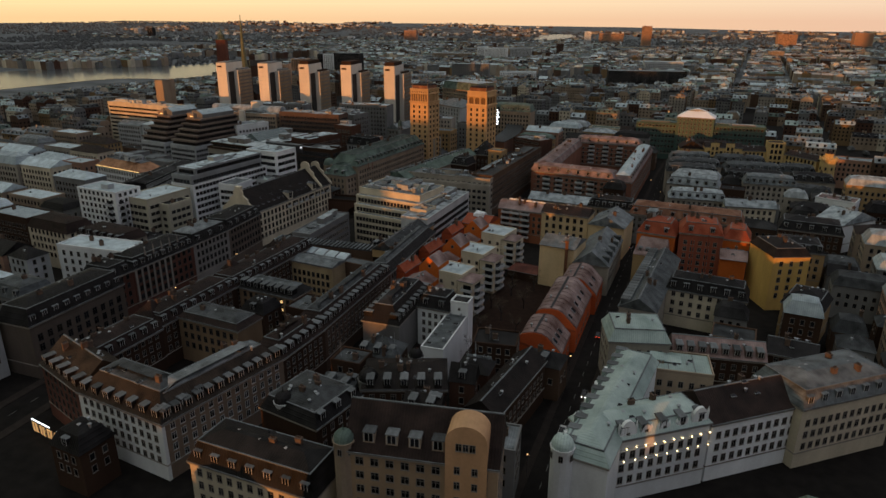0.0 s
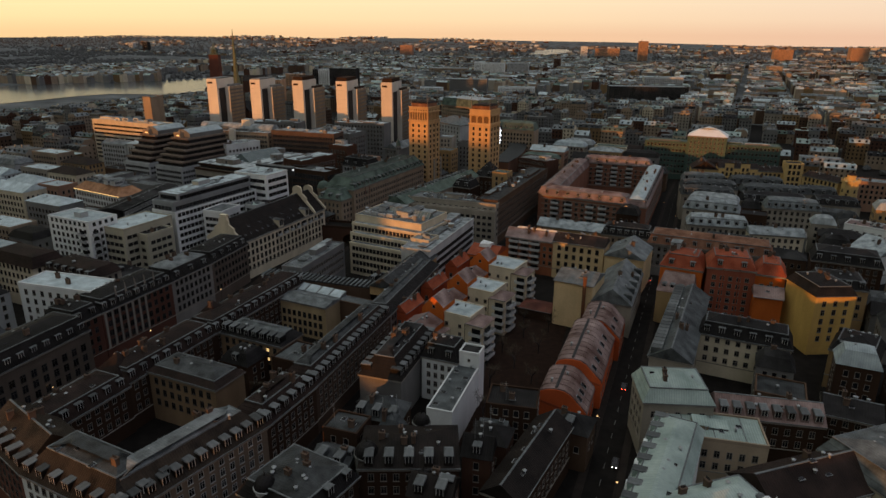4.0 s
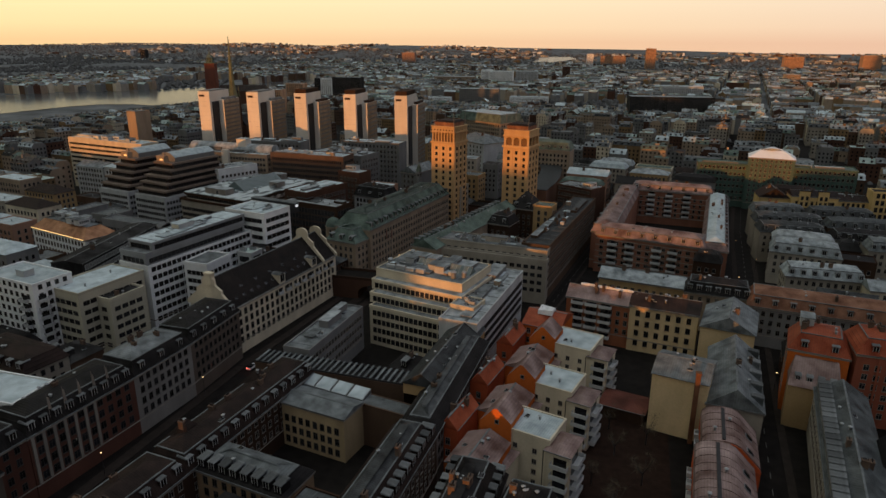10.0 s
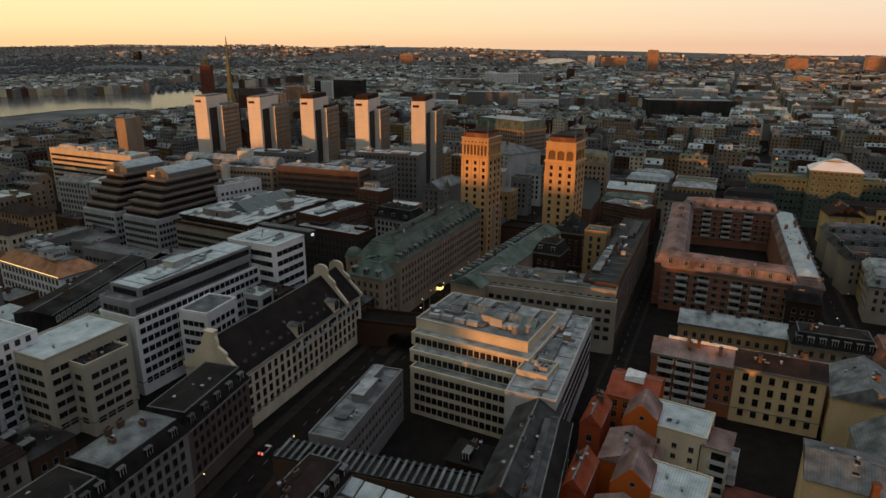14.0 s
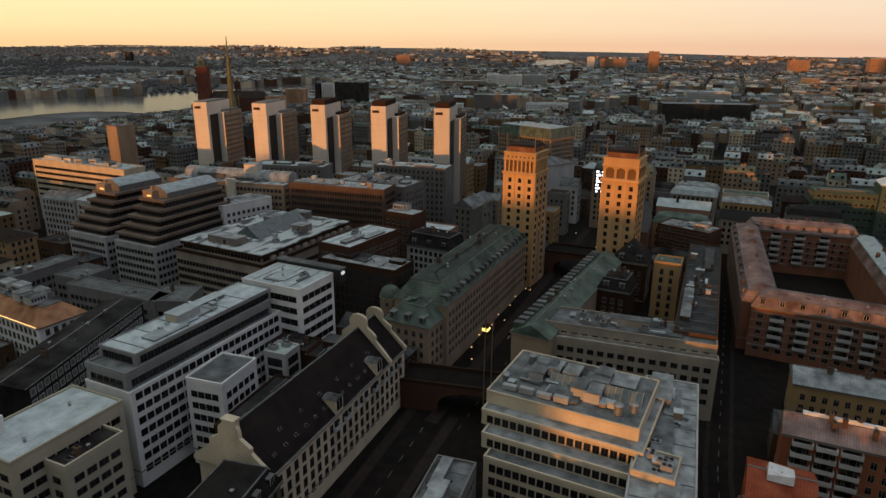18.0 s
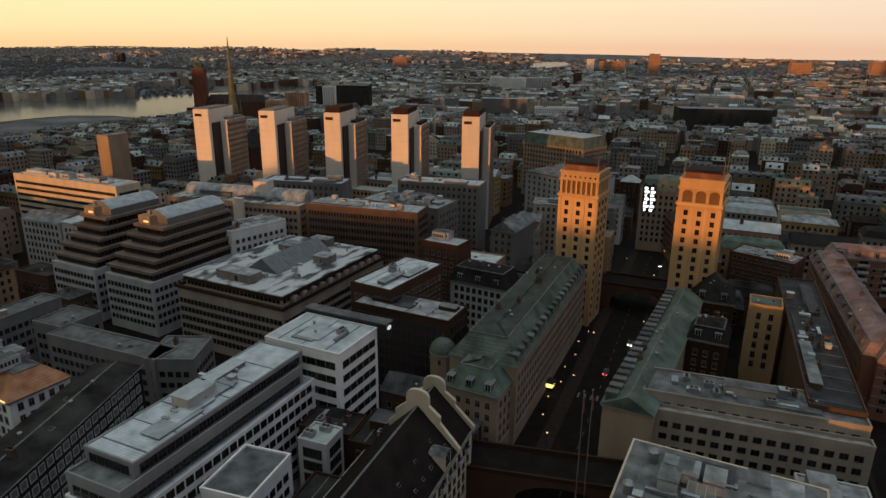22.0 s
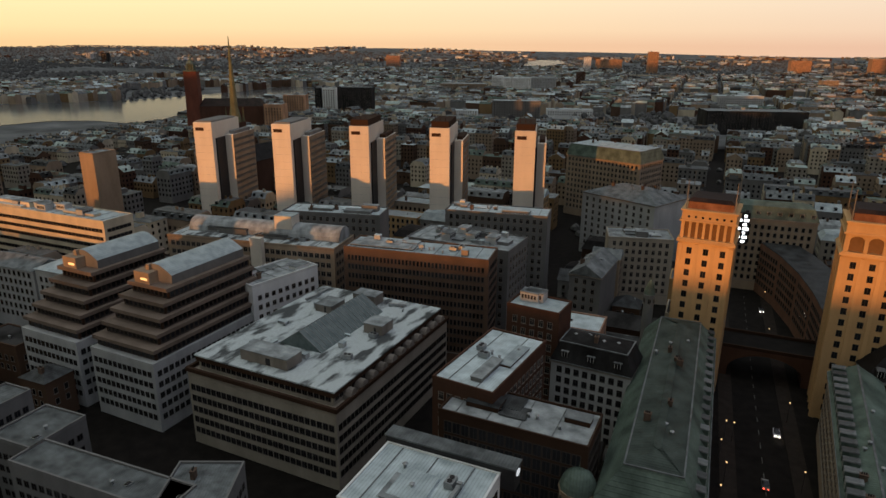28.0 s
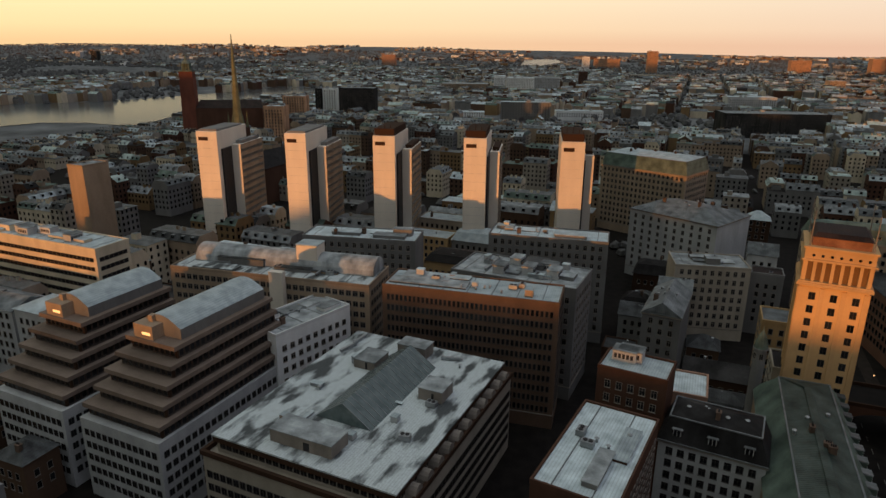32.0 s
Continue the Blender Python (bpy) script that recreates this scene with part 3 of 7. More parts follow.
def slab_tower(A, ang, dark_top):
    root = new("high_rise")
    root.matrix_basis = Matrix.Translation((A[0], A[1], 0)) @ Matrix.Rotation(radians(ang), 4, "Z")
    tagged(root, "slender pale high-rise slab with plain end walls and dark roof plant", "high-rise", "row of high-rises")
    zt = 66.0
    bm = bmesh.new()
    box(bm, 0, 9.6, 0, 30, -1, zt)
    part("front_slab", bm, TOWERW, root)
    bm = bmesh.new()
    box(bm, 10.4, 14.6, 12, 37, -1, zt - 7.2)
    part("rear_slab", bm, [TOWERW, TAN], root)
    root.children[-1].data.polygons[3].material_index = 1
    # dark filler between the slabs, standing for the shade in their gap
    bm = bmesh.new()
    box(bm, 9.6, 10.4, 3, 30, -1, zt - 8)
    part("recess", bm, DARKM, root)
    for k in range(17):     # bands of the curtain wall
        put("window_band", SHARED.setdefault("band", band_mesh()), root, Matrix.Translation((14.6, 12.4, 4 + k * 3.2)))
    bm = bmesh.new()
    for k in range(17):
        box(bm, .2, 9.4, -.035, 0, 3 + k * 3.7, 3.06 + k * 3.7)
    part("panel_joints", bm, LGREY, root)
    bm = bmesh.new()
    box(bm, .5, 9.1, 1.5, 27, zt, zt + 3.0 if dark_top else zt + .8)
    if dark_top:
        for k in range(3):
            cyl(bm, 2 + k * 2.5, 4, zt + 3, zt + 6.5 - k, .15, .08, 6)
    box(bm, 11.2, 14.0, 15, 34, zt - 7.2, zt - 5.6)
    part("roof_plant", bm, DBROWN if dark_top else GREY, root)
    bm = bmesh.new()
    box(bm, 1.0, 5.4, -.06, 0, zt - 4, zt - 2.4)
    part("sign_panel", bm, DBROWN, root)
    return root


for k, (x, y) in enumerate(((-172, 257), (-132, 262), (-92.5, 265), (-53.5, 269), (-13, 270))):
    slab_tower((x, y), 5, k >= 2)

# ---- houses of the near and middle town ----
house("apartment_building", "white-plastered corner block with dark mansard roof and dormers", (76.7, -162.1), -10.5, 29.8, 15.0, 16, WHITE, roof_m=mat("roof_bronze", (.018, .014, .011), .5, 0, .5, .25, "sheet", (.046, .037, .028)), top_m=DZINC, rise=5.2, inset=4.2, faces='FR', dormers='fr', gap=2.5, win=(1.1,1.6), storey=2.9, first=4.6, dgap=3.4, junk=2)
house("apartment_building", "red-brown brick block with lit shop fronts below", (56.3, -154), -21.7, 22.0, 14.0, 16, wall("row_brick", .105, .047, .034), roof='gx', roof_m=mat("roof_bronze", (.018, .014, .011), .5, 0, .5, .25, "sheet", (.046, .037, .028)), rise=6, faces='F', storey=2.9, first=4.6, frame_m=FRAMED)
house("apartment_building", "long white and tan wing with slate mansard and dormers", (106, -167.2), 73.4, 37.5, 12.0, 15.6, wall("wing_tan", .20, .15, .11), roof_m=mat("roof_bronze", (.018, .014, .011), .5, 0, .5, .25, "sheet", (.046, .037, .028)), top_m=ZINC, rise=5, inset=4, faces='F', dormers='f', storey=2.9, first=4.6, gap=2.6, dgap=2.7, frame_m=DORMW)
house("apartment_building", "brown brick wing along the narrow street", (116.2, -131), 83, 21.0, 11.0, 15, DBROWN, roof_m=BROWNROOF, top_m=BROWNROOF, rise=4, inset=3, faces='F', storey=3.1, dgap=2.6)
house("apartment_building", "dark brick wing with brown sheet roof and many dormers", (118.6, -110), 87.5, 50, 11.0, 15, wall("wing_brown", .075, .05, .036), roof_m=BROWNROOF, top_m=DZINC, rise=4, inset=3, faces='F', storey=3.1, dgap=2.8)
house("apartment_building", "grey street wing with dark mansard beside the office", (120.6, -60), 89, 53, 10, 14.6, wall("wing_grey", .15, .14, .13), roof='mansard', roof_m=SLATE, top_m=DZINC, rise=2.6, inset=2.6, faces='F', dormers='', junk=3, gap=2.2, win=(1.2,1.8), frame_m=FRAMED)
house("roof_storey", "long gabled attic with smooth grey sheet roof", (116, -42), 86, 41, 10.5, 16.2, OCHRE, roof='gx', roof_m=DZINC, rise=3.6, faces='', dormers='', junk=3, z0=13, shop=False, cornice=False, kinds=("skylight", "vent"))
house("courtyard_wing", "cream courtyard wing with frosted metal roof", (70.8, -54), -9, 25, 9.0, 13, wall("yard_cream", .42, .32, .19), roof='gx', roof_m=ZINC, rise=1.3, faces='F', dormers='', storey=3.2, first=1.4, frame_m=FRAMED, gap=2.3, junk=0, shop=False)
house("courtyard_wing", "tan courtyard wing with grey sheet roof over lamplit yard", (73, -86.5), -8.5, 24, 10.5, 13.6, wall("yard_tan", .24, .165, .10), roof='mansard', roof_m=SLATE, top_m=ZINC, rise=2.2, inset=2.2, faces='F', dormers='f', dgap=2.4, storey=3.1, first=1.4, frame_m=FRAMED, lit=.05, junk=1, shop=False)
house("courtyard_wing", "low wing with pale grey frosted roof and round vents", (70.6, -116.3), -8, 24, 11.0, 15, wall("yard_tan", .24, .165, .10), roof='mansard', roof_m=BROWNROOF, top_m=DZINC, rise=1.6, inset=1.4, faces='F', dormers='', frame_m=FRAMED, shop=False)
house("office_building", "dark arcaded commercial house with steep glazed roof", (37, -140), 87, 36, 13.0, 17.5, wall("row_stone", .095, .078, .064), roof_m=SLATE, rise=5, faces='F', dormers='f', win=(1.6,2.2), gap=3.2, frame_m=FRAMED)
house("apartment_building", "narrow red-brown brick house with dormers", (32, -103.0), 86, 10.5, 13.0, 17.5, wall("row_brick", .105, .047, .034), roof_m=SLATE, rise=4, faces='F', dgap=2.6, frame_m=FRAMED)
RP = house("office_building", "red brick house with pale pilasters and flagpoles on its eaves", (33, -92.5), 84.3, 30.4, 13.0, 17.5, wall("row_brick", .105, .047, .034), roof_m=SLATE, rise=4, faces='F', gap=2.8, win=(1.4,1.9), frame_m=FRAMED, dgap=2.8)
for k in range(7):
    bm = bmesh.new()
    box(bm, .6 + k * 2.8, 1.35 + k * 2.8, -.3, 0, 4.6, 16.9)
    part("pilaster", bm, TRIMM, RP)
house("apartment_building", "pale grey house with dark mansard roof", (36, -62.2), 86, 22, 13.0, 17.5, wall("row_grey", .215, .207, .193), roof_m=SLATE, top_m=ZINC, rise=4, faces='F', frame_m=FRAMED, gap=2.4, dgap=5)
house("apartment_building", "brown-grey plastered house with dark mansard roof", (37.5, -40.2), 91, 26, 13.0, 17.5, wall("row_brown", .125, .10, .082), roof_m=SLATE, top_m=SLATE, rise=4, faces='F', frame_m=FRAMED, gap=2.4, dgap=4.5)
house("apartment_building", "cream corner house with curved gables and dark roof", (119.7, -175.6), -5.6, 31.3, 12.0, 15, CREAM, roof_m=SLATE, rise=4.5, faces='F', dormers='f')
house("apartment_building", "dark-roofed house filling the block corner", (140.4, -157.4), 75.7, 16.8, 18.0, 15, DBROWN, roof='mansard', roof_m=SLATE, top_m=DZINC, rise=3, faces='F', dormers='f', junk=7)
house("apartment_building", "black sheet-roofed house with many chimneys", (143.5, -138.6), 17.3, 21.7, 16.0, 15, DBROWN, roof='hip', roof_m=BLACKROOF, rise=3, faces='F', dormers='f', junk=8)
house("apartment_building", "dark house with roof terrace and glazed lights", (178.8, -137.6), 77.3, 32.0, 9.0, 13, DBROWN, roof='gx', roof_m=BLACKROOF, rise=3.5, faces='F', dormers='', junk=5, kinds=('skylight','skylight','vent'))
house("apartment_building", "dark corner house with steep black mansard and small dormers", (127, -68), -92, 30, 12.5, 13.5, wall("yard_grey", .16, .155, .15), roof='mansard', roof_m=BLACKROOF, top_m=FELTDARK, rise=5, inset=3.4, faces='Fl', dormers='fb', dgap=2.8, junk=6)
house("apartment_building", "ornate white corner building with pale green sheet roof", (202.3, -147.4), 33.9, 30.1, 11.0, 17, WHITE, roof='mansard', roof_m=PALEGREEN, rise=2.6, faces='F', dormers='f', gap=2.6, dgap=4.2, lit=0)
house("apartment_building", "ornate white wing with pale green roof along the street", (205.0, -102.9), -101.6, 50.1, 11.0, 17, WHITE, roof='mansard', roof_m=PALEGREEN, rise=2.6, faces='F', dormers='f', dgap=4.2)
house("apartment_building", "white house with dark brown mansard roof and skylights", (227.8, -129.9), 34.8, 26.5, 14.0, 16, WHITE, roof='gx', roof_m=BROWNROOF, rise=5, faces='F', dormers='', gap=2.4)
house("apartment_building", "cream house with grey mansard roof and dormers", (248.9, -118.3), 35.1, 30.5, 16.0, 17, CREAM, roof='mansard', roof_m=ZINC, rise=4, faces='F', dormers='f', gap=2.4)
house("apartment_building", "small pale green roofed tower house", (202.5, -94.4), 12.0, 17.4, 14.0, 16, BEIGE, roof='mansard', roof_m=PALEGREEN, rise=3.5, faces='Fl', dormers='', junk=3)
house("apartment_building", "low house with dull red sheet roof and small dormers", (220.9, -88.5), 5.0, 25.4, 10.0, 12, DBROWN, roof='gx', roof_m=ROSE, rise=4, faces='F', dormers='f', dgap=2.8)
house("apartment_building", "low house with dark grey sheet roof", (247.9, -77.7), -10.3, 13.1, 12.0, 11, DBROWN, roof='gx', roof_m=SLATE, rise=3, faces='F', dormers='')
house("apartment_building", "rear wing with pale roof terrace", (208.8, -102.5), 3.1, 22.2, 12.0, 13, TAN, roof='flat', roof_m=PALEGREEN, faces='F')
house("apartment_building", "yellow courtyard house with dark roof", (263.4, 9.3), -3.5, 17.6, 14.0, 16, OCHRE, roof='mansard', roof_m=SLATE, rise=3, faces='F', dormers='f')
house("apartment_building", "yellow corner house with dark roof", (257.5, -40.3), -22.7, 13.0, 14.0, 13, OCHRE, roof='mansard', roof_m=SLATE, rise=3, faces='Fl', dormers='f')
house("apartment_building", "cream house with dark mansard roof and white dormers", (219.4, -42.5), -9.8, 26.6, 11.0, 14, CREAM, roof='mansard', roof_m=SLATE, rise=4, faces='F', dormers='f', gap=3, win=(1.2,1.6))
house("apartment_building", "house with stepped skylight roof along the street", (213.4, -7.4), -99.4, 56.9, 12.0, 14, BEIGE, roof='gx', roof_m=ZINC, rise=4, faces='F', dormers='f', dgap=2.4)
OFK = dict(roof="flat", roof_m=GRAVEL, gap=1.9, win=(1.35, 1.75), frame_m=FRAMED, style=1, shop=False)
house("office_building", "cream office block with rows of windows round a deep yard", (74.6, 9.2), -12, 40, 38, 14.6, CREAM, faces="F", storey=3.3, first=1.6, junk=0, cornice=False, parapet=.5, **OFK)
house("roof_storey", "cream office storey set back behind a terrace", (73.2, 13.2), -12, 38, 33, 17.9, CREAM, faces="F", z0=14.5, first=.7, storey=9, junk=0, cornice=False, parapet=.5, **OFK)
house("roof_storey", "upper cream office storey set back behind a terrace", (72.2, 17.6), -12.5, 37, 29, 21.4, CREAM, faces="FR", z0=17.8, first=.8, storey=9, junk=0, cornice=False, parapet=.4, **OFK)
house("office_building", "office wing along the street with long window bands", (117.6, -6.5), 84.5, 54, 13.0, 19.5, LGREY, roof='flat', roof_m=GRAVEL, faces='F', gap=1.5, win=(1.1,1.6), storey=3.2, junk=4, kinds=('vent','ac_unit','duct'), frame_m=FRAMED, style=1)
EB = house("apartment_building", "stone-faced block with balconies and frosted flat roof", (80.5, 71), -4.5, 49, 13.0, 22, BEIGE, roof='flat', roof_m=ZINC, faces='Fr', junk=10, kinds=('chimney','vent','ac_unit','skylight'), gap=3.0, win=(1.5,1.4), frame_m=FRAMED, style=1)
house("terrace_wing", "lower stone terrace with planters under the roof storey", (80.2, 67.8), -4.5, 49.6, 3.1, 18.6, BEIGE, roof='flat', roof_m=GRAVEL, faces='F', junk=0, gap=3.0, win=(1.7,1.4), frame_m=FRAMED, style=1, shop=False, parapet=.9)
house("office_building", "long stone house with green copper mansard roof", (49.0, 72.2), 80.9, 83.4, 19.0, 23, TAN, roof='mansard', roof_m=COPPER, top_m=DGREEN, rise=6, inset=4.2, faces='F', dormers='f', dgap=4.2, gap=2.6, junk=5)
house("office_building", "curved dark house with green roof along the boulevard", (90.6, 147.0), -103.5, 83.7, 12.0, 20, TAN, roof='gx', roof_m=COPPER, rise=3.5, faces='F', dormers='f', gap=2.6)
house("office_building", "long brown brick office with flat frosted roof", (-55.9, 165.3), -2.7, 50.2, 14.0, 38, wall('office_brick',.125,.083,.06), roof='flat', roof_m=FROST, faces='FR', gap=1.3, win=(.7,1.6), storey=3.2, junk=5, kinds=('ac_unit','vent'), frame_m=FRAMED, style=2)
house("office_building", "terraced grey office with roof plant", (-40.9, 188.5), -12.5, 40.0, 20.0, 36, GREY, roof='flat', roof_m=GRAVEL, faces='Fr', junk=7, kinds=('ac_unit','plant_room','duct'))
house("office_building", "low pavilion with white flat roof", (-34.8, 224.3), -1.6, 42.3, 14.0, 38, GREY, roof='flat', roof_m=FROST, faces='F', junk=2)
house("office_building", "long low podium with white roof", (-98.9, 205.2), 3.1, 41.2, 14.0, 38, GREY, roof='flat', roof_m=FROST, faces='F', junk=4)
house("department_store", "department store with green mansard and white roof", (5.1, 385.8), -31.0, 50.9, 28.0, 38, TAN, roof='mansard', roof_m=COPPER, top_m=FROST, rise=7, faces='FR', dormers='', gap=2.6)
house("office_building", "long white office with rows of square windows", (-5.9, -5.0), 80.3, 54.3, 15.0, 25.2, WHITE, roof='flat', roof_m=FROST, faces='F', gap=2.35, win=(1.75,1.6), storey=3.25, first=3.6, frame_m=FRAMED, style=1, junk=0)
house("office_building", "white office end block with broad windows and flat frosted roof", (-11, 51.3), -10.8, 22.0, 17.0, 33.4, WHITE, roof='flat', roof_m=FROST, faces='FR', gap=2.9, win=(2.5,1.7), storey=3.7, first=3.4, frame_m=FRAMED, style=1, junk=2, kinds=('ac_unit','duct','vent'), parapet=.35)
house("office_building", "low white office wing with flat roof", (0, 7), -3, 10.5, 14.5, 24, WHITE, roof='flat', roof_m=ZINC, faces='FR', gap=2.2, win=(1.6,1.5), storey=3.2, first=3.6, frame_m=FRAMED, style=1, junk=0)
house("roof_pavilion", "small glazed roof pavilion with pale green roof", (8.5, 29), -6, 7, 7, 22, LGREY, roof='flat', roof_m=PALEGREEN, faces='FR', gap=1.6, win=(1.4,2.2), storey=3.2, first=12, frame_m=FRAMED, style=1, junk=1, kinds=('ac_unit',), shop=False)
for x_, y_, L_, D_, z_ in ((12, 0, 18, 26, 17), (17, 36, 16, 14, 18.5), (4, 38, 13, 9, 19)):
    house("courtyard_wing", "low dark rear wing with black felt roof and vents", (x_, y_), -4, L_, D_, z_, DBROWN, roof='flat', roof_m=FELTDARK, faces='F', junk=5, kinds=('vent','duct','ac_unit','chimney'), shop=False, group="rear wings")
house("office_building", "pale cream wing with ribbon windows and frosted flat roof", (-10.5, -32.5), 81, 26, 16.5, 24.5, wall("pale_olive", .42, .40, .31, .15), roof='flat', roof_m=FROST, faces='FL', gap=2.6, win=(2.1,1.4), storey=3.3, first=3.6, frame_m=FRAMED, style=1, junk=1)
house("office_building", "low cream wing with a gravel roof terrace", (-3.5, -27), 81, 14, 6.5, 21, wall("pale_olive", .42, .40, .31, .15), roof='flat', roof_m=FELTDARK, faces='FL', gap=2.6, win=(2.1,1.4), storey=3.3, first=3.6, frame_m=FRAMED, style=1, junk=2, parapet=.8)
house("office_building", "black-clad office with square white-framed windows", (-30.1, -10.6), 101.2, 53.4, 12.0, 26, FELTDARK, roof='gx', roof_m=FELTDARK, rise=1.2, faces='F', dormers='', gap=2.6, win=(1.45,1.5), storey=3.0, junk=3, style=3, frame_m=LGREY, cornice=False)
WH = house("apartment_building", "white high block with corner balconies and sunlit roof box", (-49, -33.5), -9, 26, 14.0, 28, WHITE, roof='flat', roof_m=FROST, faces='FR', gap=2.9, win=(1.2,1.4), storey=3, junk=0, frame_m=FRAMED)
bm = bmesh.new()
box(bm, 12, 16.5, 4, 7.5, 28.1, 30.2)
box(bm, 11.9, 16.6, 3.9, 7.6, 30.2, 30.4, 1)
part("roof_box", bm, [LGREY, FROST], WH)
house("apartment_building", "stepped white block below the high one", (-5.2, -88.6), 0.5, 30.2, 12.0, 22, WHITE, roof='flat', roof_m=FROST, faces='FR', gap=3.4, junk=1)
for x_, y_, a_, L_, D_ in ((-89, 60.5, -8, 42, 8.5), (-50.5, 54.5, 14, 13.5, 15), (-101, 67, -8, 13, 14), (-112, 60, 82, 26, 9)):
    house("office_building", "low grey office wing with plain felt roof", (x_, y_), a_, L_, D_, 20, GREY, roof='flat', roof_m=ZINC, faces='Fr', junk=1, frame_m=FRAMED, style=1, win=(1.3,1.5), gap=2.2, group="grey office wings", shop=False)
# brown slopes with the orange of the low sun put into their colour
SB = house("office_building", "white office with brown sheet slopes and a lamplit eaves strip", (-104, 35), -14, 41, 15, 21.5, WHITE, roof='mansard', roof_m=mat("roof_sunlit_brown", (.30, .14, .07), .5, .2, .35, .3, "sheet", (.42, .23, .13)), top_m=ZINC, rise=4.2, inset=4.5, faces='FR', dormers='', junk=5, kinds=('plant_room','vent','ac_unit'), gap=2.4, shop=False)
bm = bmesh.new()
box(bm, .4, 40.6, -.7, -.42, 21.45, 21.75)
part("eaves_light", bm, LIT, SB, "glowing strip along the eaves")
house("office_building", "dark glazed office with lamplit floors and frosted flat roof", (-3.0, 87.2), -11.5, 32.0, 13, 29.5, DBROWN, roof='flat', roof_m=GRAVEL, faces='FRl', gap=1.9, win=(1.6,2.5), storey=3.3, lit=.05, junk=2, frame_m=FRAMED, style=1)
house("office_building", "brick office with long frosted roof", (-6.3, 94.6), -16.6, 15, 30.0, 33, BROWN, roof='flat', roof_m=FROST, faces='FR', gap=2.2, junk=3, kinds=('ac_unit','vent'))
house("office_building", "brown brick house end with frosted roof and dark plant box", (4.5, 134), -16, 15, 10, 36, BROWN, roof='flat', roof_m=FROST, faces='F', junk=1, kinds=('plant_room',))
house("office_building", "grey-white office with round dormers and glazed roof light", (17.8, 125), -15, 20.5, 12.0, 25.6, LGREY, roof='mansard', roof_m=FELTDARK, rise=5, faces='F', dormers='f', gap=2.2, win=(1.2,1.5), storey=2.9, dgap=4.4, frame_m=FRAMED)
house("office_building", "white-plastered side wing with even windows", (-77.8, 142.1), 65.6, 27.1, 14.0, 30, WHITE, roof='flat', roof_m=GRAVEL, faces='F', gap=2.6, win=(1.3,1.4))
VO = house("office_building", "office with long vaulted roof and sunlit terrace", (-129.3, 171.8), -1.2, 67.6, 18.0, 35, TAN, roof='flat', roof_m=STREAK, faces='FR', gap=2.2, win=(1.5,1.6), junk=4, kinds=('ac_unit','duct'))
bm = bmesh.new()
prof = [(8, 35)] + [(8 + 5 - 5 * math.cos(math.pi * i / 10), 35.6 + 4.4 * math.sin(math.pi * i / 10)) for i in range(11)] + [(18, 35)]
a_, b_ = [bm.verts.new((4, y, z)) for y, z in prof], [bm.verts.new((66, y, z)) for y, z in prof]
bm.faces.new(a_)
bm.faces.new(list(reversed(b_)))
for i in range(len(prof)):
    j = (i + 1) % len(prof)
    bm.faces.new((a_[j], a_[i], b_[i], b_[j]))
part("vault", bm, GRAVEL, VO, "frosted barrel-vaulted roof")
bm = bmesh.new()
box(bm, 40, 47, 9, 15, 38, 43)
box(bm, 39.8, 47.2, 8.8, 15.2, 43, 43.3, 1)
box(bm, 36, 40.5, -2.2, 0, -1, 37.5)
part("stair_tower", bm, [TOWERW, FROST], VO)
house("office_building", "long beige office slab with ribbon windows", (-238, 191.0), -10.0, 77, 14.0, 36, CREAM, roof='flat', roof_m=FROST, faces='FR', gap=2.0, win=(1.6,1.3), frame_m=FRAMED, style=1, junk=6, kinds=('plant_room','vent'))
house("concert_hall", "grey-blue hall with folded sheet roof", (18.6, 304.8), -35.7, 42, 30.0, 32, LGREY, roof='hip', roof_m=ZINC, rise=5, faces='Fl', dormers='', gap=4)
house("office_building", "beige balconied house with stepped roof", (31.9, 235.7), 3.6, 26.0, 16.0, 28, BEIGE, roof='flat', roof_m=GRAVEL, faces='F', junk=4)
house("apartment_building", "grey gabled house with frosted roof and chimneys", (18.5, 196), -14, 11.5, 24.0, 25, GREY, roof='gy', roof_m=ZINC, rise=4, faces='F', dormers='', junk=5)
house("office_building", "brown brick office behind the tower", (117.4, 193.4), -29.4, 24.4, 14.0, 24, BROWN, roof='flat', roof_m=GRAVEL, faces='F', gap=1.9, win=(1.1,1.5), junk=3, kinds=('plant_room','vent'))
house("apartment_building", "ochre courtyard house with tower-like end", (113.8, 128.5), -10, 9.4, 9.0, 26, OCHRE, roof='flat', roof_m=COPPER, faces='FR', junk=1, win=(1.2,2))
house("apartment_building", "street wing with frosted flat roof and chimneys", (129.6, 71), 82.6, 96, 12.0, 23, SHADETAN, roof='flat', roof_m=DZINC, faces='F', junk=8, kinds=('chimney','vent','skylight'))
house("apartment_building", "dark courtyard house with glazed attic", (94.4, 111.1), -12.4, 11.2, 12.0, 20, DBROWN, roof='mansard', roof_m=SLATE, rise=4, faces='F', dormers='f', junk=4)
house("apartment_building", "black-roofed house with steep tent roof", (98.5, 144.9), -9.1, 13.7, 16.0, 20, DBROWN, roof='hip', roof_m=SLATE, rise=8, faces='FR', dormers='f', junk=2)
house("apartment_building", "dark mansard house with many round dormers", (182.8, 56.3), -5.8, 22.9, 11.0, 15, TAN, roof='mansard', roof_m=SLATE, rise=4, faces='F', dormers='f', dgap=2.8)
house("apartment_building", "low house with grey sheet roof before the brick block", (150.6, 68.7), -8.0, 32.8, 12.0, 13, OCHRE, roof='gx', roof_m=PZINC, rise=3, faces='F', dormers='')
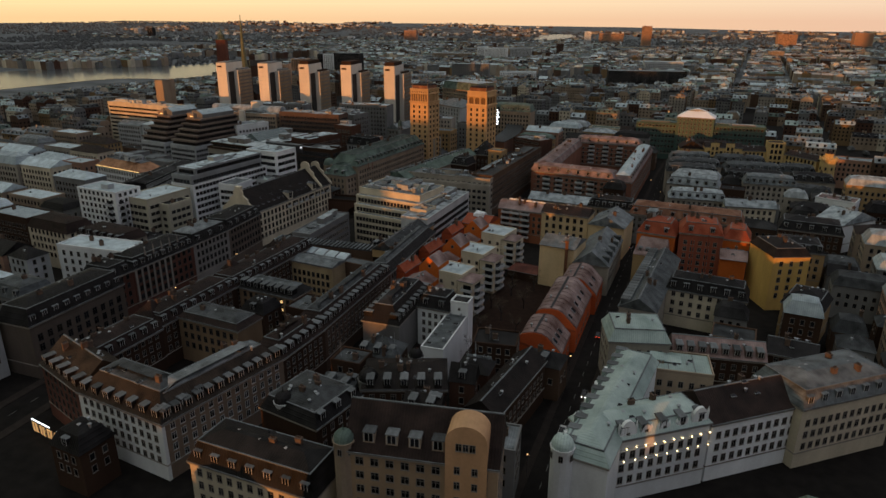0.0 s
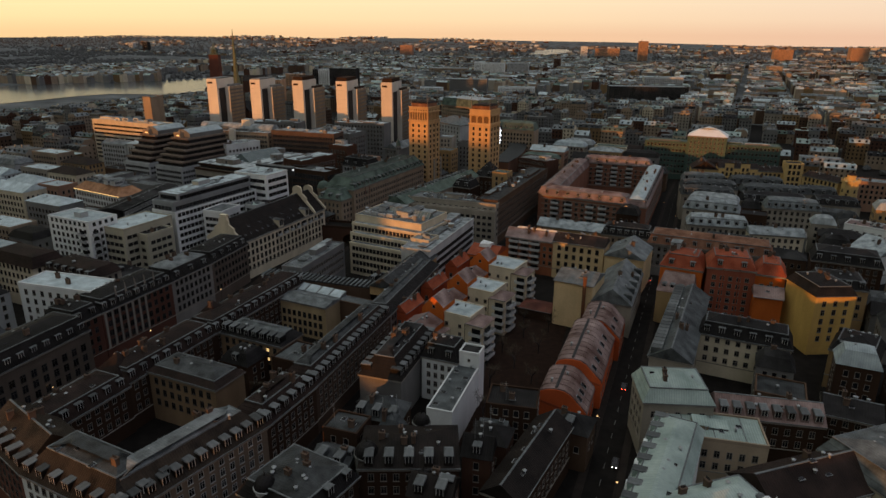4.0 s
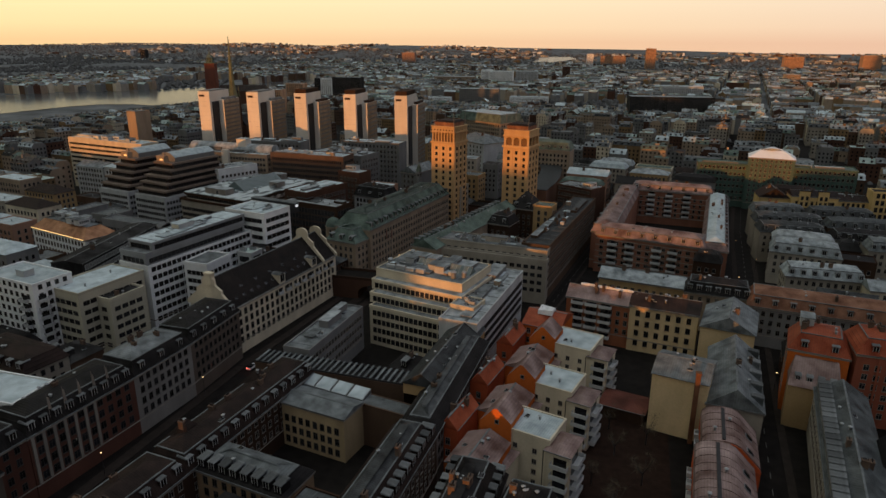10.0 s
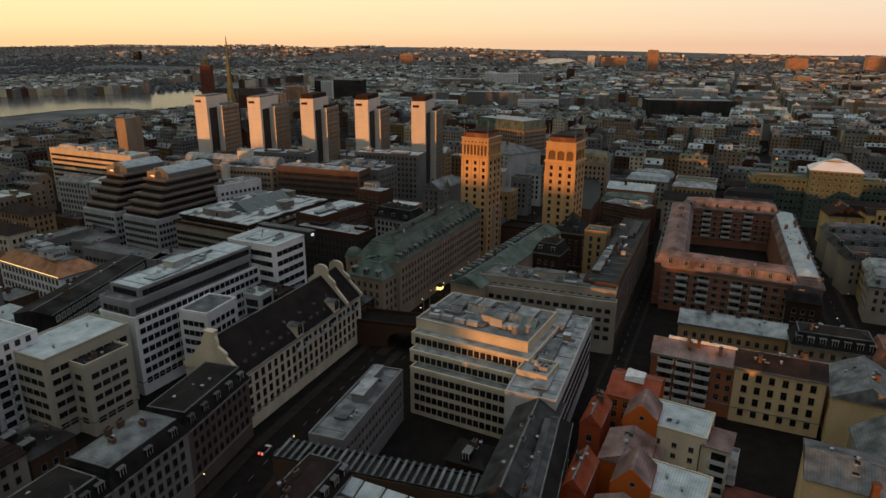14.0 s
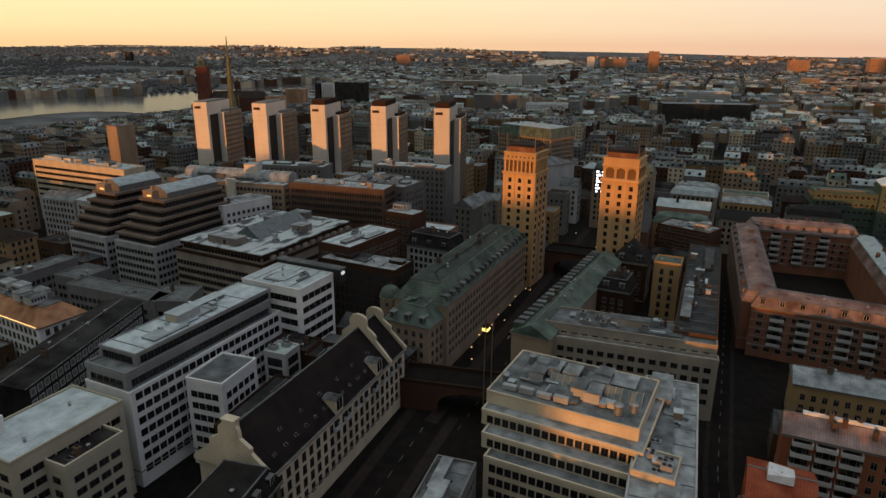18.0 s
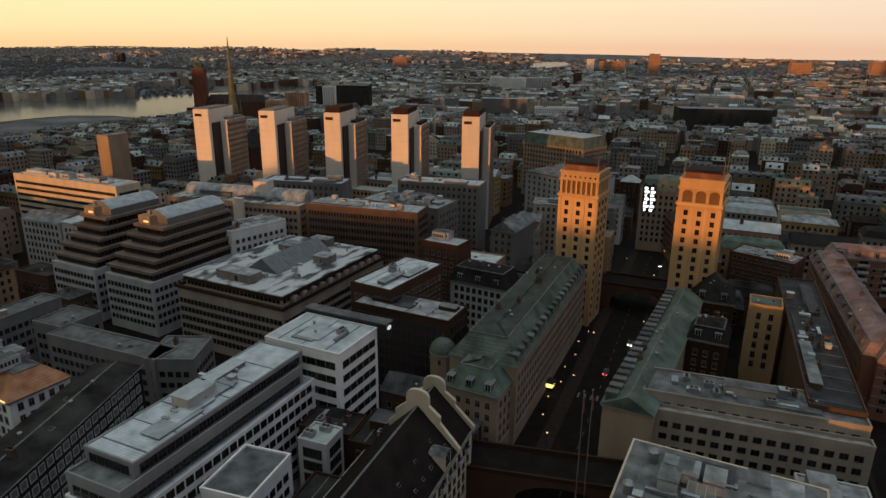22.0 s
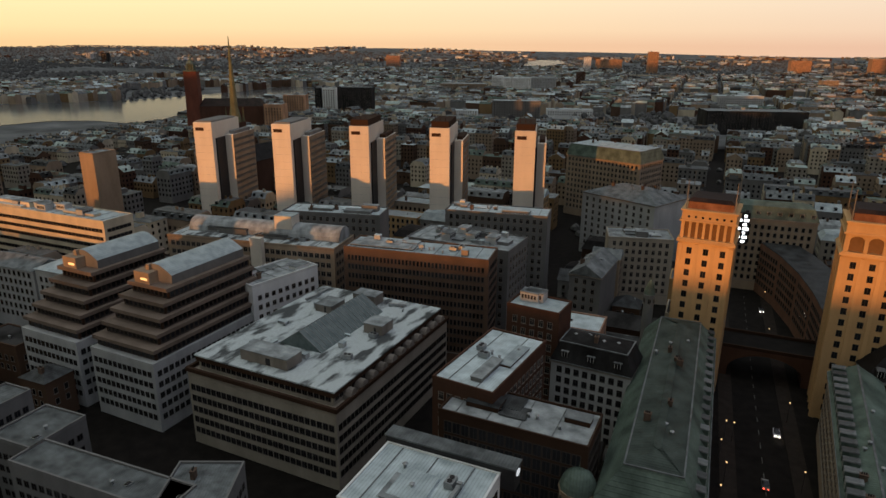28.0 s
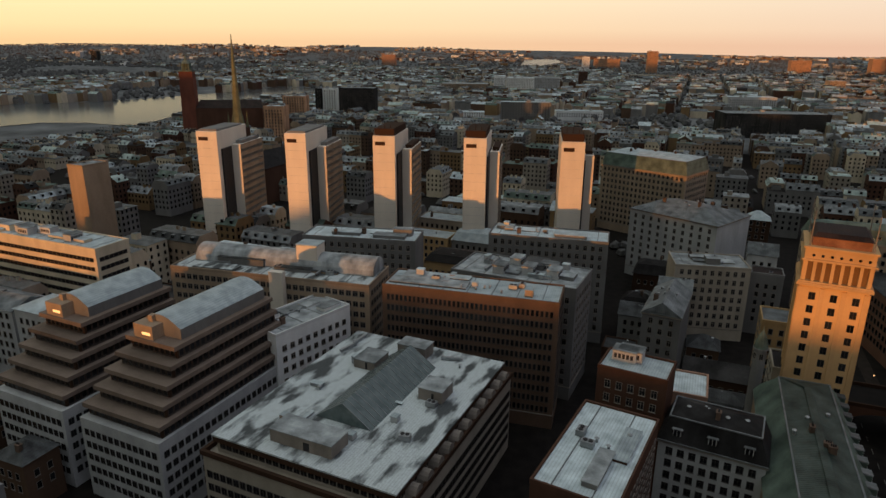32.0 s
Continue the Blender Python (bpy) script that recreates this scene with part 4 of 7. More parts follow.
house("apartment_building", "long grey house with brown roof and round dormers", (203.7, 48.7), -7.4, 51.4, 15.0, 15, GREY, roof='mansard', roof_m=TILE, rise=4, faces='Fl', dormers='f', dgap=5)
house("apartment_building", "grey sheet-roofed house with white dormers", (222.5, 120.6), -9.2, 28.2, 14.0, 15, BEIGE, roof='mansard', roof_m=PZINC, rise=4, faces='Fl', dormers='f', dgap=4)
house("apartment_building", "grey sheet-roofed courtyard house", (222.9, 86.5), 0.0, 28.6, 12.0, 15, BEIGE, roof='mansard', roof_m=PZINC, rise=3.5, faces='Fl', dormers='f', junk=6)
house("apartment_building", "long grey-roofed house with small dormers", (265.7, 134.3), -1.6, 27.4, 12.0, 15, BEIGE, roof='mansard', roof_m=PZINC, rise=4, faces='F', dormers='f', dgap=3)
house("apartment_building", "yellow-fronted courtyard wing with grey roof", (250.5, 77.6), 3.0, 23.7, 10.0, 15, CREAM, roof='gx', roof_m=PZINC, rise=3, faces='F', dormers='')
house("apartment_building", "white house with black mansard roof and balconies", (297.2, 106.3), -25.9, 18.4, 12.0, 16, WHITE, roof='flat', roof_m=ROSE, faces='Fl', gap=3.2)
house("apartment_building", "white gabled house with grey sheet roof", (299.8, 61.2), 43.3, 25.5, 14.0, 14, WHITE, roof='gy', roof_m=PZINC, rise=5, faces='', dormers='')
house("apartment_building", "dark-roofed row with white roof lights", (269.9, 44.4), -9.1, 25.7, 14.0, 15, DBROWN, roof='mansard', roof_m=SLATE, rise=4, faces='F', dormers='f', dgap=4, junk=5)
house("office_building", "long green-grey office with even windows", (201.1, 273.1), -2.8, 94.0, 16.0, 28, SHADEGREEN, roof='flat', roof_m=COPPER, faces='Fl', gap=2.6, win=(1.4,1.7), storey=4, junk=4)
house("courtyard_wing", "long office wing between street and yard", (72, -31), 87.0, 36, 9.0, 15.5, GREY, roof='flat', roof_m=ZINC, faces='F', gap=2.0, win=(1.2,1.5), junk=3, kinds=('skylight','vent'))


# ---- stepped twin office ----
TERRB = wall("terrace_panels", .17, .135, .11)


def stepped_lobe(A, ang, W, D, steps, label):
    root = new("stepped_office")
    root.matrix_basis = Matrix.Translation((A[0], A[1], 0)) @ Matrix.Rotation(radians(ang), 4, "Z")
    tagged(root, label, "office building", "stepped offices")
    claim(A, ang, W, D)
    zb = 21.0
    bm = bmesh.new()
    box(bm, 0, W, 0, D, -1, zb)
    part("base", bm, LGREY, root)
    for x0, y0, a, ln in ((0, 0, 0, W), (W, 0, 90, D), (0, D, -90, D)):
        facade(root, x0, y0, a, ln, 0, zb, 3.6, 3.3, 2.0, 1.25, 1.5, FRAMED, 1, lit=.01, margin=.8)
    z = zb
    for k in range(steps):
        o, s = 2.6 * (k + 1) - 1.2, 1.1 * k + .3
        bm = bmesh.new()
        box(bm, s + .6, W - s - .6, o + .6, D - 1, z, z + 2.3)
        t = part("terrace_storey", bm, DBROWN, root)
        bm = bmesh.new()
        box(bm, s, W - s, o - .5, D - .6, z + 2.3, z + 3.4)
        part("parapet", bm, TERRB, t)
        for x0, y0, a, ln in ((s + .6, o + .6, 0, W - 2 * s - 1.2), (W - s - .6, o + .6, 90, D - o - 1.6)):
            facade(root, x0, y0, a, ln, z, z + 2.9, .4, 9, 1.7, 1.2, 1.6, FRAMED, 2, lit=.03, margin=.4)
        z += 3.4
    o, s = 2.6 * (steps + 1) - .6, 1.1 * steps + .8
    bm = bmesh.new()
    n = 10
    lo, hi = [], []
    prof = [(s, z)] + [(s + (W - 2 * s) * i / n, z + 2.6 + 2.6 * math.sin(math.pi * i / n)) for i in range(n + 1)] + [(W - s, z)]
    a = [bm.verts.new((x, o, zz)) for x, zz in prof]
    b = [bm.verts.new((x, D - 2, zz)) for x, zz in prof]
    bm.faces.new(a)
    bm.faces.new(list(reversed(b)))
    for i in range(len(a)):
        j = (i + 1) % len(a)
        bm.faces.new((a[j], a[i], b[i], b[j])).material_index = 1 if 1 <= i <= n else 0
    part("vaulted_roof", bm, [GREY, FROST], root)
    bm = bmesh.new()
    box(bm, s + 1, s + 7, o - 3.2, o + 2, z, z + 3.4)
    box(bm, s + 3.6, s + 4.8, o - 1, o + .4, z + 3.4, z + 5.0)
    part("stair_head", bm, TAN, root)
    bm = bmesh.new()
    box(bm, s + 3.6, s + 6.2, o - 3.26, o - 3.2, z + 1.0, z + 1.7)
    part("lit_strip", bm, LIT, root, "lamplit window strip")
    return root


stepped_lobe((-111, 109), -12, 25, 46, 5, "stepped office with terraces and a vaulted frosted roof")
stepped_lobe((-141, 115), -12, 25, 40, 5, "stepped office with sunlit terraces and vaulted roof")


# ---- courtyard office with the glazed ridge ----
def ridge_office(A, ang, L, D, z):
    root = new("office_building")
    root.matrix_basis = Matrix.Translation((A[0], A[1], 0)) @ Matrix.Rotation(radians(ang), 4, "Z")
    tagged(root, "broad banded office with a glazed ridge on its frosted roof", "office building")
    claim(A, ang, L, D)
    bm = bmesh.new()
    box(bm, 0, L, 0, D, -1, z - 4)
    box(bm, 2.2, L - 2.2, 2.2, D - 2.2, z - 4, z)
    part("wall", bm, BEIGE, root)
    for zz, i in ((z - 4.0, -.4), (z - 1.4, 1.6)):
        for x0, x1, y0, y1 in ((i, L - i, i, i + .8), (i, L - i, D - i - .8, D - i), (i, i + .8, i + .8, D - i - .8), (L - i - .8, L - i, i + .8, D - i - .8)):
            bm = bmesh.new()
            box(bm, x0, x1, y0, y1, zz, zz + 1.1)
            part("band", bm, DBROWN, root)
    bm = bmesh.new()
    box(bm, 1.4, L - 1.4, 1.4, D - 1.4, z, z + .35)
    part("roof", bm, STREAK, root)
    for x0, y0, a, ln in ((0, 0, 0, L), (L, 0, 90, D)):
        facade(root, x0, y0, a, ln, 0, z - 4.2, 3.4, 3.2, 1.75, 1.3, 1.6, FRAMED, 1, lit=.012, margin=.6)
    for x0, y0, a, ln in ((2.2, 2.2, 0, L - 4.4), (L - 2.2, 2.2, 90, D - 4.4)):
        facade(root, x0, y0, a, ln, z - 4, z, 1.1, 9, 1.75, 1.3, 1.3, FRAMED, 1, lit=.012, margin=.6)
    # glazed ridge
    x0, x1, y0, y1 = L * .36, L * .66, D * .28, D * .80
    bm = bmesh.new()
    prism(bm, [(x0, y0, z + .35), (x1, y0, z + .35), (x1, y1, z + .35), (x0, y1, z + .35)],
          [((x0 + x1) / 2 - .05, y0, z + 5.2), ((x0 + x1) / 2 + .05, y0, z + 5.2), ((x0 + x1) / 2 + .05, y1, z + 5.2), ((x0 + x1) / 2 - .05, y1, z + 5.2)])
    rg_ = part("glazed_ridge", bm, mat("roof_glazing", (.10, .14, .14), .25, 0, .2, .5, "plain", (.16, .20, .20)), root, "dull green glazed ridge roof")
    for k in range(19):
        y = y0 + (y1 - y0) * k / 18
        for sx, ex in ((x0, (x0 + x1) / 2), (x1, (x0 + x1) / 2)):
            bm = bmesh.new()
            prism(bm, [(sx, y - .05, z + .38), (sx, y + .05, z + .38), (ex, y + .05, z + 5.22), (ex, y - .05, z + 5.22)],
                  [(sx, y - .05, z + .5), (sx, y + .05, z + .5), (ex, y + .05, z + 5.34), (ex, y - .05, z + 5.34)])
            part("glazing_bar", bm, METAL, rg_)
    for bx, by, w, d, hh in ((L * .30, 5, 15, 6, 3.2), (L * .40, D * .84, 8, 5, 3.4), (L * .72, D * .55, 6, 6, 3.2), (L * .26, D * .66, 6, 7, 2.6)):
        bm = bmesh.new()
        box(bm, bx, bx + w, by, by + d, z + .35, z + hh)
        box(bm, bx - .15, bx + w + .15, by - .15, by + d + .15, z + hh, z + hh + .2, 1)
        box(bm, bx + w * .55, bx + w * .65, by - .04, by, z + .5, z + 2.4, 2)
        part("plant_room", bm, [CONC, GRAVEL, DARKM], root)
    for k in range(8):
        kind = RNG.choice(("duct", "vent", "ac_unit"))
        put(kind, clutter_mesh(kind), root, Matrix.Translation((RNG.choice((RNG.uniform(.06, .3), RNG.uniform(.7, .92))) * L, RNG.uniform(.1, .95) * D, z + .35)) @ Matrix.Rotation(RNG.uniform(0, 6), 4, "Z"))
    # arched lights along the street side
    for k in range(11):
        bm = bmesh.new()
        y = 6 + k * 4.9
        prof = [(y + 1.7 - 1.7 * math.cos(math.pi * i / 8), z - 3.9 + 2.6 * math.sin(math.pi * i / 8)) for i in range(9)]
        a = [bm.verts.new((L + .1, yy, zz)) for yy, zz in prof]
        b = [bm.verts.new((L - 2.2, yy, zz)) for yy, zz in prof]
        bm.faces.new(a)
        bm.faces.new(list(reversed(b)))
        for i in range(9):
            j = (i + 1) % 9
            bm.faces.new((a[j], a[i], b[i], b[j]))
        part("arched_dormer", bm, CONC, root)
    return root


ridge_office((-75, 102.5), -12, 47, 60, 25.5)


# chimney stacks, hatches and pipes on the large flat roofs
RNG = random.Random(77)


def roof_works(x, y, ang, L, D, z, n, label):
    """Curbs, pipes and small boxes set along a flat roof, one thing each."""
    for k in range(n):
        u, v = RNG.uniform(.1, .85) * L, RNG.uniform(.15, .8) * D
        w, d, h = RNG.choice(((3.0, 1.4, .9), (1.6, 1.6, 1.4), (5.0, .7, .5), (2.2, 2.0, 2.1)))
        root = new("roof_unit")
        root.matrix_basis = pose(x, y, z, 0, 0, ang) @ Matrix.Translation((u, v, 0)) @ Matrix.Rotation(radians(RNG.choice((0, 90))), 4, "Z")
        tagged(root, label, "roof unit", "roof units")
        bm = bmesh.new()
        box(bm, 0, w, 0, d, .12, h)
        part("casing", bm, RNG.choice((LGREY, METAL, TAN)), root)
        bm = bmesh.new()
        box(bm, -.1, w + .1, -.1, d + .1, h, h + .1)
        part("lid", bm, FROST, root)
        bm = bmesh.new()
        for q in (.2, w - .4):
            box(bm, q, q + .2, .1, d - .1, -.05, .12)
        part("skid", bm, DARKM, root)


roof_works(-75, 102.5, -12, 47, 60, 25.85, 9, "pale roof unit with a frosted lid")
roof_works(-55.9, 165.3, -2.7, 50, 14, 38.1, 5, "grey roof unit on a frosted roof")
roof_works(-40.9, 188.5, -12.5, 40, 20, 36.1, 6, "grey roof unit beside plant rooms")
roof_works(-34.8, 224.3, -1.6, 42, 14, 38.1, 4, "small roof unit on a white roof")
roof_works(80.5, 71, -4.5, 49, 13, 22.1, 8, "roof unit beside chimneys on a sheet roof")
roof_works(72.6, 21, -12, 35, 24, 24.7, 8, "metal roof unit among vents and ducts")
roof_works(117.6, -6.5, 84.5, 54, 13, 19.6, 5, "small roof unit on a felt roof")
roof_works(-112, 60, 82, 26, 9, 20.1, 2, "small roof unit on a felt roof")
roof_works(-7.6, .2, 80.3, 48, 12, 32.7, 4, "low roof unit on a frosted roof")
roof_works(129.6, 71, 82.6, 96, 12, 23.1, 9, "roof unit beside chimneys on a sheet roof")


# ---- balconies ----
def balcony_mesh(w=3.2, d=1.5):
    key = ("balcony", w, d)
    if key not in SHARED:
        bm = bmesh.new()
        box(bm, 0, w, -d, 0, -.15, 0)
        box(bm, 0, w, -d, -d + .12, 0, 1.0)
        box(bm, 0, .12, -d + .12, 0, 0, 1.0)
        box(bm, w - .12, w, -d + .12, 0, 0, 1.0)
        box(bm, .5, w - .5, -.03, -.004, .05, 2.1, 1)
        SHARED[key] = mesh_of("balcony", bm, LGREY, GLASS)
    return SHARED[key]


def balconies(root, x, y, ang, z0, n, step=2.9, w=3.2, d=1.5):
    for k in range(n):
        put("balcony", balcony_mesh(w, d), root, Matrix.Translation((x, y, z0 + k * step)) @ Matrix.Rotation(radians(ang), 4, "Z"))


for x_ in (1.0, 8.2):
    balconies(WH, 26, x_, 90, 4, 7, 3.0, 3.6, 1.3)
balconies(WH, 19.5, 0, 0, 4, 7, 3.0, 3.6, 1.3)


# ---- white flats behind the orange terrace ----
def gable_block(A, ang, W, D, z0, z, wall_m, roof_m):
    root = new("terrace_house")
    root.matrix_basis = Matrix.Translation((A[0], A[1], 0)) @ Matrix.Rotation(radians(ang), 4, "Z")
    tagged(root, "orange gabled attic with a small square window", "house", "orange terrace")
    bm = bmesh.new()
    prof = [(0, z0), (W, z0), (W, z), (W * .55, z + 3.2), (W * .45, z + 3.2), (0, z - 1.0)]
    a, b = [bm.verts.new((x, 0, zz)) for x, zz in prof], [bm.verts.new((x, D, zz)) for x, zz in prof]
    bm.faces.new(a)
    bm.faces.new(list(reversed(b)))
    for i in range(6):
        j = (i + 1) % 6
        bm.faces.new((a[j], a[i], b[i], b[j])).material_index = 1 if i in (2, 3, 4) else 0
    part("wall", bm, [wall_m, roof_m], root)
    put("window", window_mesh(.9, .9, FRAMEW, 2), root, Matrix.Translation((W * .55, 0, z - .6)))
    return root


r_ = house("apartment_building", "red-roofed house with stacked white balconies", (141, 36), -10, 24, 9, 16, wall("balcony_brown", .26, .10, .05), "gx", ROSE, rise=3.5, faces="F", dormers="", junk=3, kinds=("chimney",))
for k in range(3):
    balconies(r_, 2 + k * 5, 0, 0, 2.6, 5, w=4.4)
house("terrace_house", "orange house with red sheet roof under repair", (129, 10), -10, 13, 16, 14.6, ORANGE, "gx", REDROOF, rise=3, faces="f", dormers="", junk=2, kinds=("chimney", "vent"), group="orange terrace", shop=False, cornice=False, over=.15)
# tarpaulin over the roof works
bm = bmesh.new()
prism(bm, [(0, 0, 0), (5, 0, 0), (5, 5, 0), (0, 5, 0)], [(0, .3, 1.2), (5, .5, 1.8), (5, 4, 1.5), (.2, 4, 2.0)])
tarp = part("tarpaulin", bm, mat("white_sheet", (.62, .64, .65), .7, 0, .15, .6, "plain"), None)
tarp.matrix_basis = pose(133.5, 14.5, 16.9, 0, 0, -10)
tagged(tarp, "white tarpaulin over a roof under repair", "tarpaulin")
bm = bmesh.new()
for k in range(9):
    u = k * 2.1
    prism(bm, [(u, 0, 0), (u + 2.1, .1, 0), (u + 2.1, 2.0, 0), (u, 1.9, 0)], [(u, .2 + .1 * (k % 2), .7 + .25 * (k % 3)), (u + 2.1, .25, .75 + .25 * ((k + 1) % 3)), (u + 2.1, 1.6, .6), (u, 1.7, .7)])
strip = part("tarpaulin", bm, MATS["white_sheet"], None)
strip.matrix_basis = pose(145.5, 39.6, 19.3, 0, 0, -10)
tagged(strip, "crumpled white sheeting along a roof under repair", "tarpaulin")


# ---- rose-roofed brick block round its yard ----
ROSEBRICK = wall("rose_brick", .25, .115, .075)
def banded(root, L, z, n, m=Matrix.Identity(4)):
    bm = bmesh.new()
    for k in range(n):
        box(bm, 0, L, -.12, 0, 4.4 + k * 3.0, 4.7 + k * 3.0, 0, m)
    part("string_course", bm, TRIMM, root)


r_ = house("apartment_building", "red-brick block with pale bands, balconies and rose sheet roof", (146, 113), -12, 48, 13, 18.5, ROSEBRICK, "mansard", ROSE, rise=3.4, faces="F", dormers="fb", dgap=5.5, junk=6,
           kinds=("skylight", "vent"), gap=3.4, win=(1.6, 1.4), storey=3.0, first=2.6)
banded(r_, 48, 18.5, 5)
for x in (6, 14, 26, 33):
    balconies(r_, x, 0, 0, 5.4, 4, 3.0, 4.2, 1.3)
house("apartment_building", "brick side wing with rose and frosted roofs", (153, 215), -95.5, 98, 12, 18.5, ROSEBRICK, "mansard", ROSE, top_m=ROSE, rise=3.4, faces="F", dormers="f", dgap=9, junk=8, kinds=("skylight", "vent", "chimney"))
r_ = house("apartment_building", "brick rear wing with banded balconies", (160, 212), -4, 46, 12, 20, ROSEBRICK, "mansard", ROSE, rise=3.4, faces="F", dormers="f", dgap=5.5, junk=4, gap=3.4)
banded(r_, 46, 20, 5)
for x in (10, 20, 30):
    balconies(r_, x, 0, 0, 5.4, 5, 3.0, 4.2, 1.3)
house("apartment_building", "brick street wing with grey and rose roofs", (203, 106), 84, 108, 11, 17, ROSEBRICK, "mansard", ROSE, top_m=FROST, rise=3.4, faces="F", dormers="f", dgap=7, junk=8)


# ---- steep-roofed house with stepped gables ----
def scroll_gable(root, x, D, z, rise, thick):
    bm = bmesh.new()
    prof = [(-.6, z - .3), (-.6, z + .8), (D * .22, z + rise * .5), (D * .22, z + rise * .62), (D * .36, z + rise * .80), (D * .36, z + rise * .95)]
    n = 8
    prof += [(D / 2 - D * .14 * math.cos(math.pi * i / n), z + rise * .95 + 1.8 * math.sin(math.pi * i / n)) for i in range(n + 1)]
    prof += [(D - y, zz) for y, zz in reversed(prof[:6])]
    a, b = [bm.verts.new((x, y, zz)) for y, zz in prof], [bm.verts.new((x + thick, y, zz)) for y, zz in prof]
    bm.faces.new(a)
    bm.faces.new(list(reversed(b)))
    for i in range(len(a)):
        j = (i + 1) % len(a)
        bm.faces.new((a[j], a[i], b[i], b[j]))
    part("scroll_gable", bm, CREAM, root)


GH = house("office_building", "cream house with steep dark roof, scrolled gables and roof lights", (34.8, -13.5), 83.5, 63.9, 19, 17.5, CREAM, "gx", BLACKROOF, rise=9.5, faces="FR", dormers="", junk=0, over=.08,
           gap=2.9, win=(1.25, 2.0), frame_m=FRAMED, storey=3.3, first=4.0)
for x, r_ in ((-.8, 9.6), (54, 12.2), (63.6, 10.5)):
    scroll_gable(GH, x, 19, 17.5, r_, .9)
bm = bmesh.new()
box(bm, -1.2, .6, 7.6, 10.6, 25, 29.2)
box(bm, -1.35, .75, 7.4, 10.8, 29.2, 29.5)
part("chimney", bm, CREAM, GH)
for x in range(4, 54, 4):
    for k, zz in ((0, 19.6), (1, 22.0)):
        if k == 0 or x % 8 == 0:
            put("skylight", clutter_mesh("skylight"), GH, Matrix.Translation((x + k * 1.5, (zz - 17.5), zz + .12)) @ Matrix.Rotation(radians(45), 4, "X") @ Matrix.Scale(.62, 4))
for x in (27, 48):
    put("dormer", dormer_mesh(BLACKROOF, 3.4, 3.2, 3.8, CREAM, True), GH, Matrix.Translation((x, -.1, 18.0)))
for x in range(24, 62, 5):
    put("balcony", balcony_mesh(2.4, .9), GH, Matrix.Translation((x, 0, 14.0)))

# tan house with the round gable at the start; first an added house, out of view, to shade it
house("apartment_building", "added unseen house that keeps the sun off the round-gabled front", (140, -232), 6, 52, 14, 30, TAN, "mansard", SLATE, rise=4, faces="F", dormers="f", junk=3)
TG = house("apartment_building", "tan plastered house with steep dark roof and a round sunlit gable", (156, -174), 6, 30, 13, 24.5, wall("warm_tan", .36, .26, .165), "gx", BROWNROOF, rise=8, faces="FR", dormers="", junk=0, gap=3.0, win=(1.5, 1.6))
for k in range(4):
    put("dormer", dormer_mesh(COPPER, 2.4, 2.2, 3.2, TAN), TG, Matrix.Translation((4.5 + k * 4.6, 1.0, 26.3)))
bm = bmesh.new()
n = 12
prof = [(20, 0), (20, 30)] + [(24 - 4 * math.cos(math.pi * i / n), 30 + 3.6 * math.sin(math.pi * i / n)) for i in range(n + 1)] + [(28, 0)]
a_, b_ = [bm.verts.new((x, -.8, zz)) for x, zz in prof], [bm.verts.new((x, 5, zz)) for x, zz in prof]
bm.faces.new(a_)
bm.faces.new(list(reversed(b_)))
for i in range(len(a_)):
    j = (i + 1) % len(a_)
    bm.faces.new((a_[j], a_[i], b_[i], b_[j]))
part("round_gable", bm, wall("sandstone", .50, .30, .16), TG)
for zz in (5.5, 9, 12.5, 16, 19.5, 23, 28.2):
    for x in (22.3, 23.6, 24.9) if zz > 27 else (22, 25.4):
        put("window", window_mesh(1.0, 1.5, FRAMEW, 0), TG, Matrix.Translation((x + .3, -.8, zz)))


def turret(x, y, z0, z1, r, wall_m, roof_m, label, dome=True):
    root = new("turret")
    root.matrix_basis = pose(x, y, 0)
    tagged(root, label, "turret", "corner turrets")
    bm = bmesh.new()
    cyl(bm, 0, 0, z0, z1, r, r, 12)
    cyl(bm, 0, 0, z1, z1 + .35, r + .3, r + .3, 12)
    part("drum", bm, wall_m, root)
    bm = bmesh.new()
    z, rr = z1 + .35, r + .1
    for k in range(5):
        r2 = (r + .1) * math.cos(math.pi / 2 * (k + 1) / 5.3)
        z2 = z1 + .35 + r * 1.1 * math.sin(math.pi / 2 * (k + 1) / 5.3) if dome else z1 + .35 + (k + 1) * r * .6
        cyl(bm, 0, 0, z, z2, rr, r2, 12)
        z, rr = z2, r2
    cyl(bm, 0, 0, z, z + 1.4, .16, .03, 6)
    part("dome", bm, roof_m, root)
    for k in range(6):
        a = radians(-150 + k * 60)
        put("window", window_mesh(.8, 1.5, FRAMEW, 1), root, Matrix.Translation((r * math.cos(a), r * math.sin(a), z1 - 2.4)) @ Matrix.Rotation(a + math.pi / 2, 4, "Z"))
    return root


turret(155.2, -173, 0, 26, 2.0, TAN, COPPER, "small round corner turret with copper dome")
turret(196, -152.5, 0, 19, 2.4, WHITE, PALEGREEN, "white corner turret with pale green dome")
for x, y, z, r in ((129, -152, 17, 2.2), (135, -168, 17, 2.6), (143.5, -134, 15.5, 2.6), (151, -118, 15, 2.0), (158, -138, 15, 1.8)):
    turret(x, y, 8, z, r, RNG.choice((LGREY, GREY)), SLATE, "round stair turret with dark flat cap")
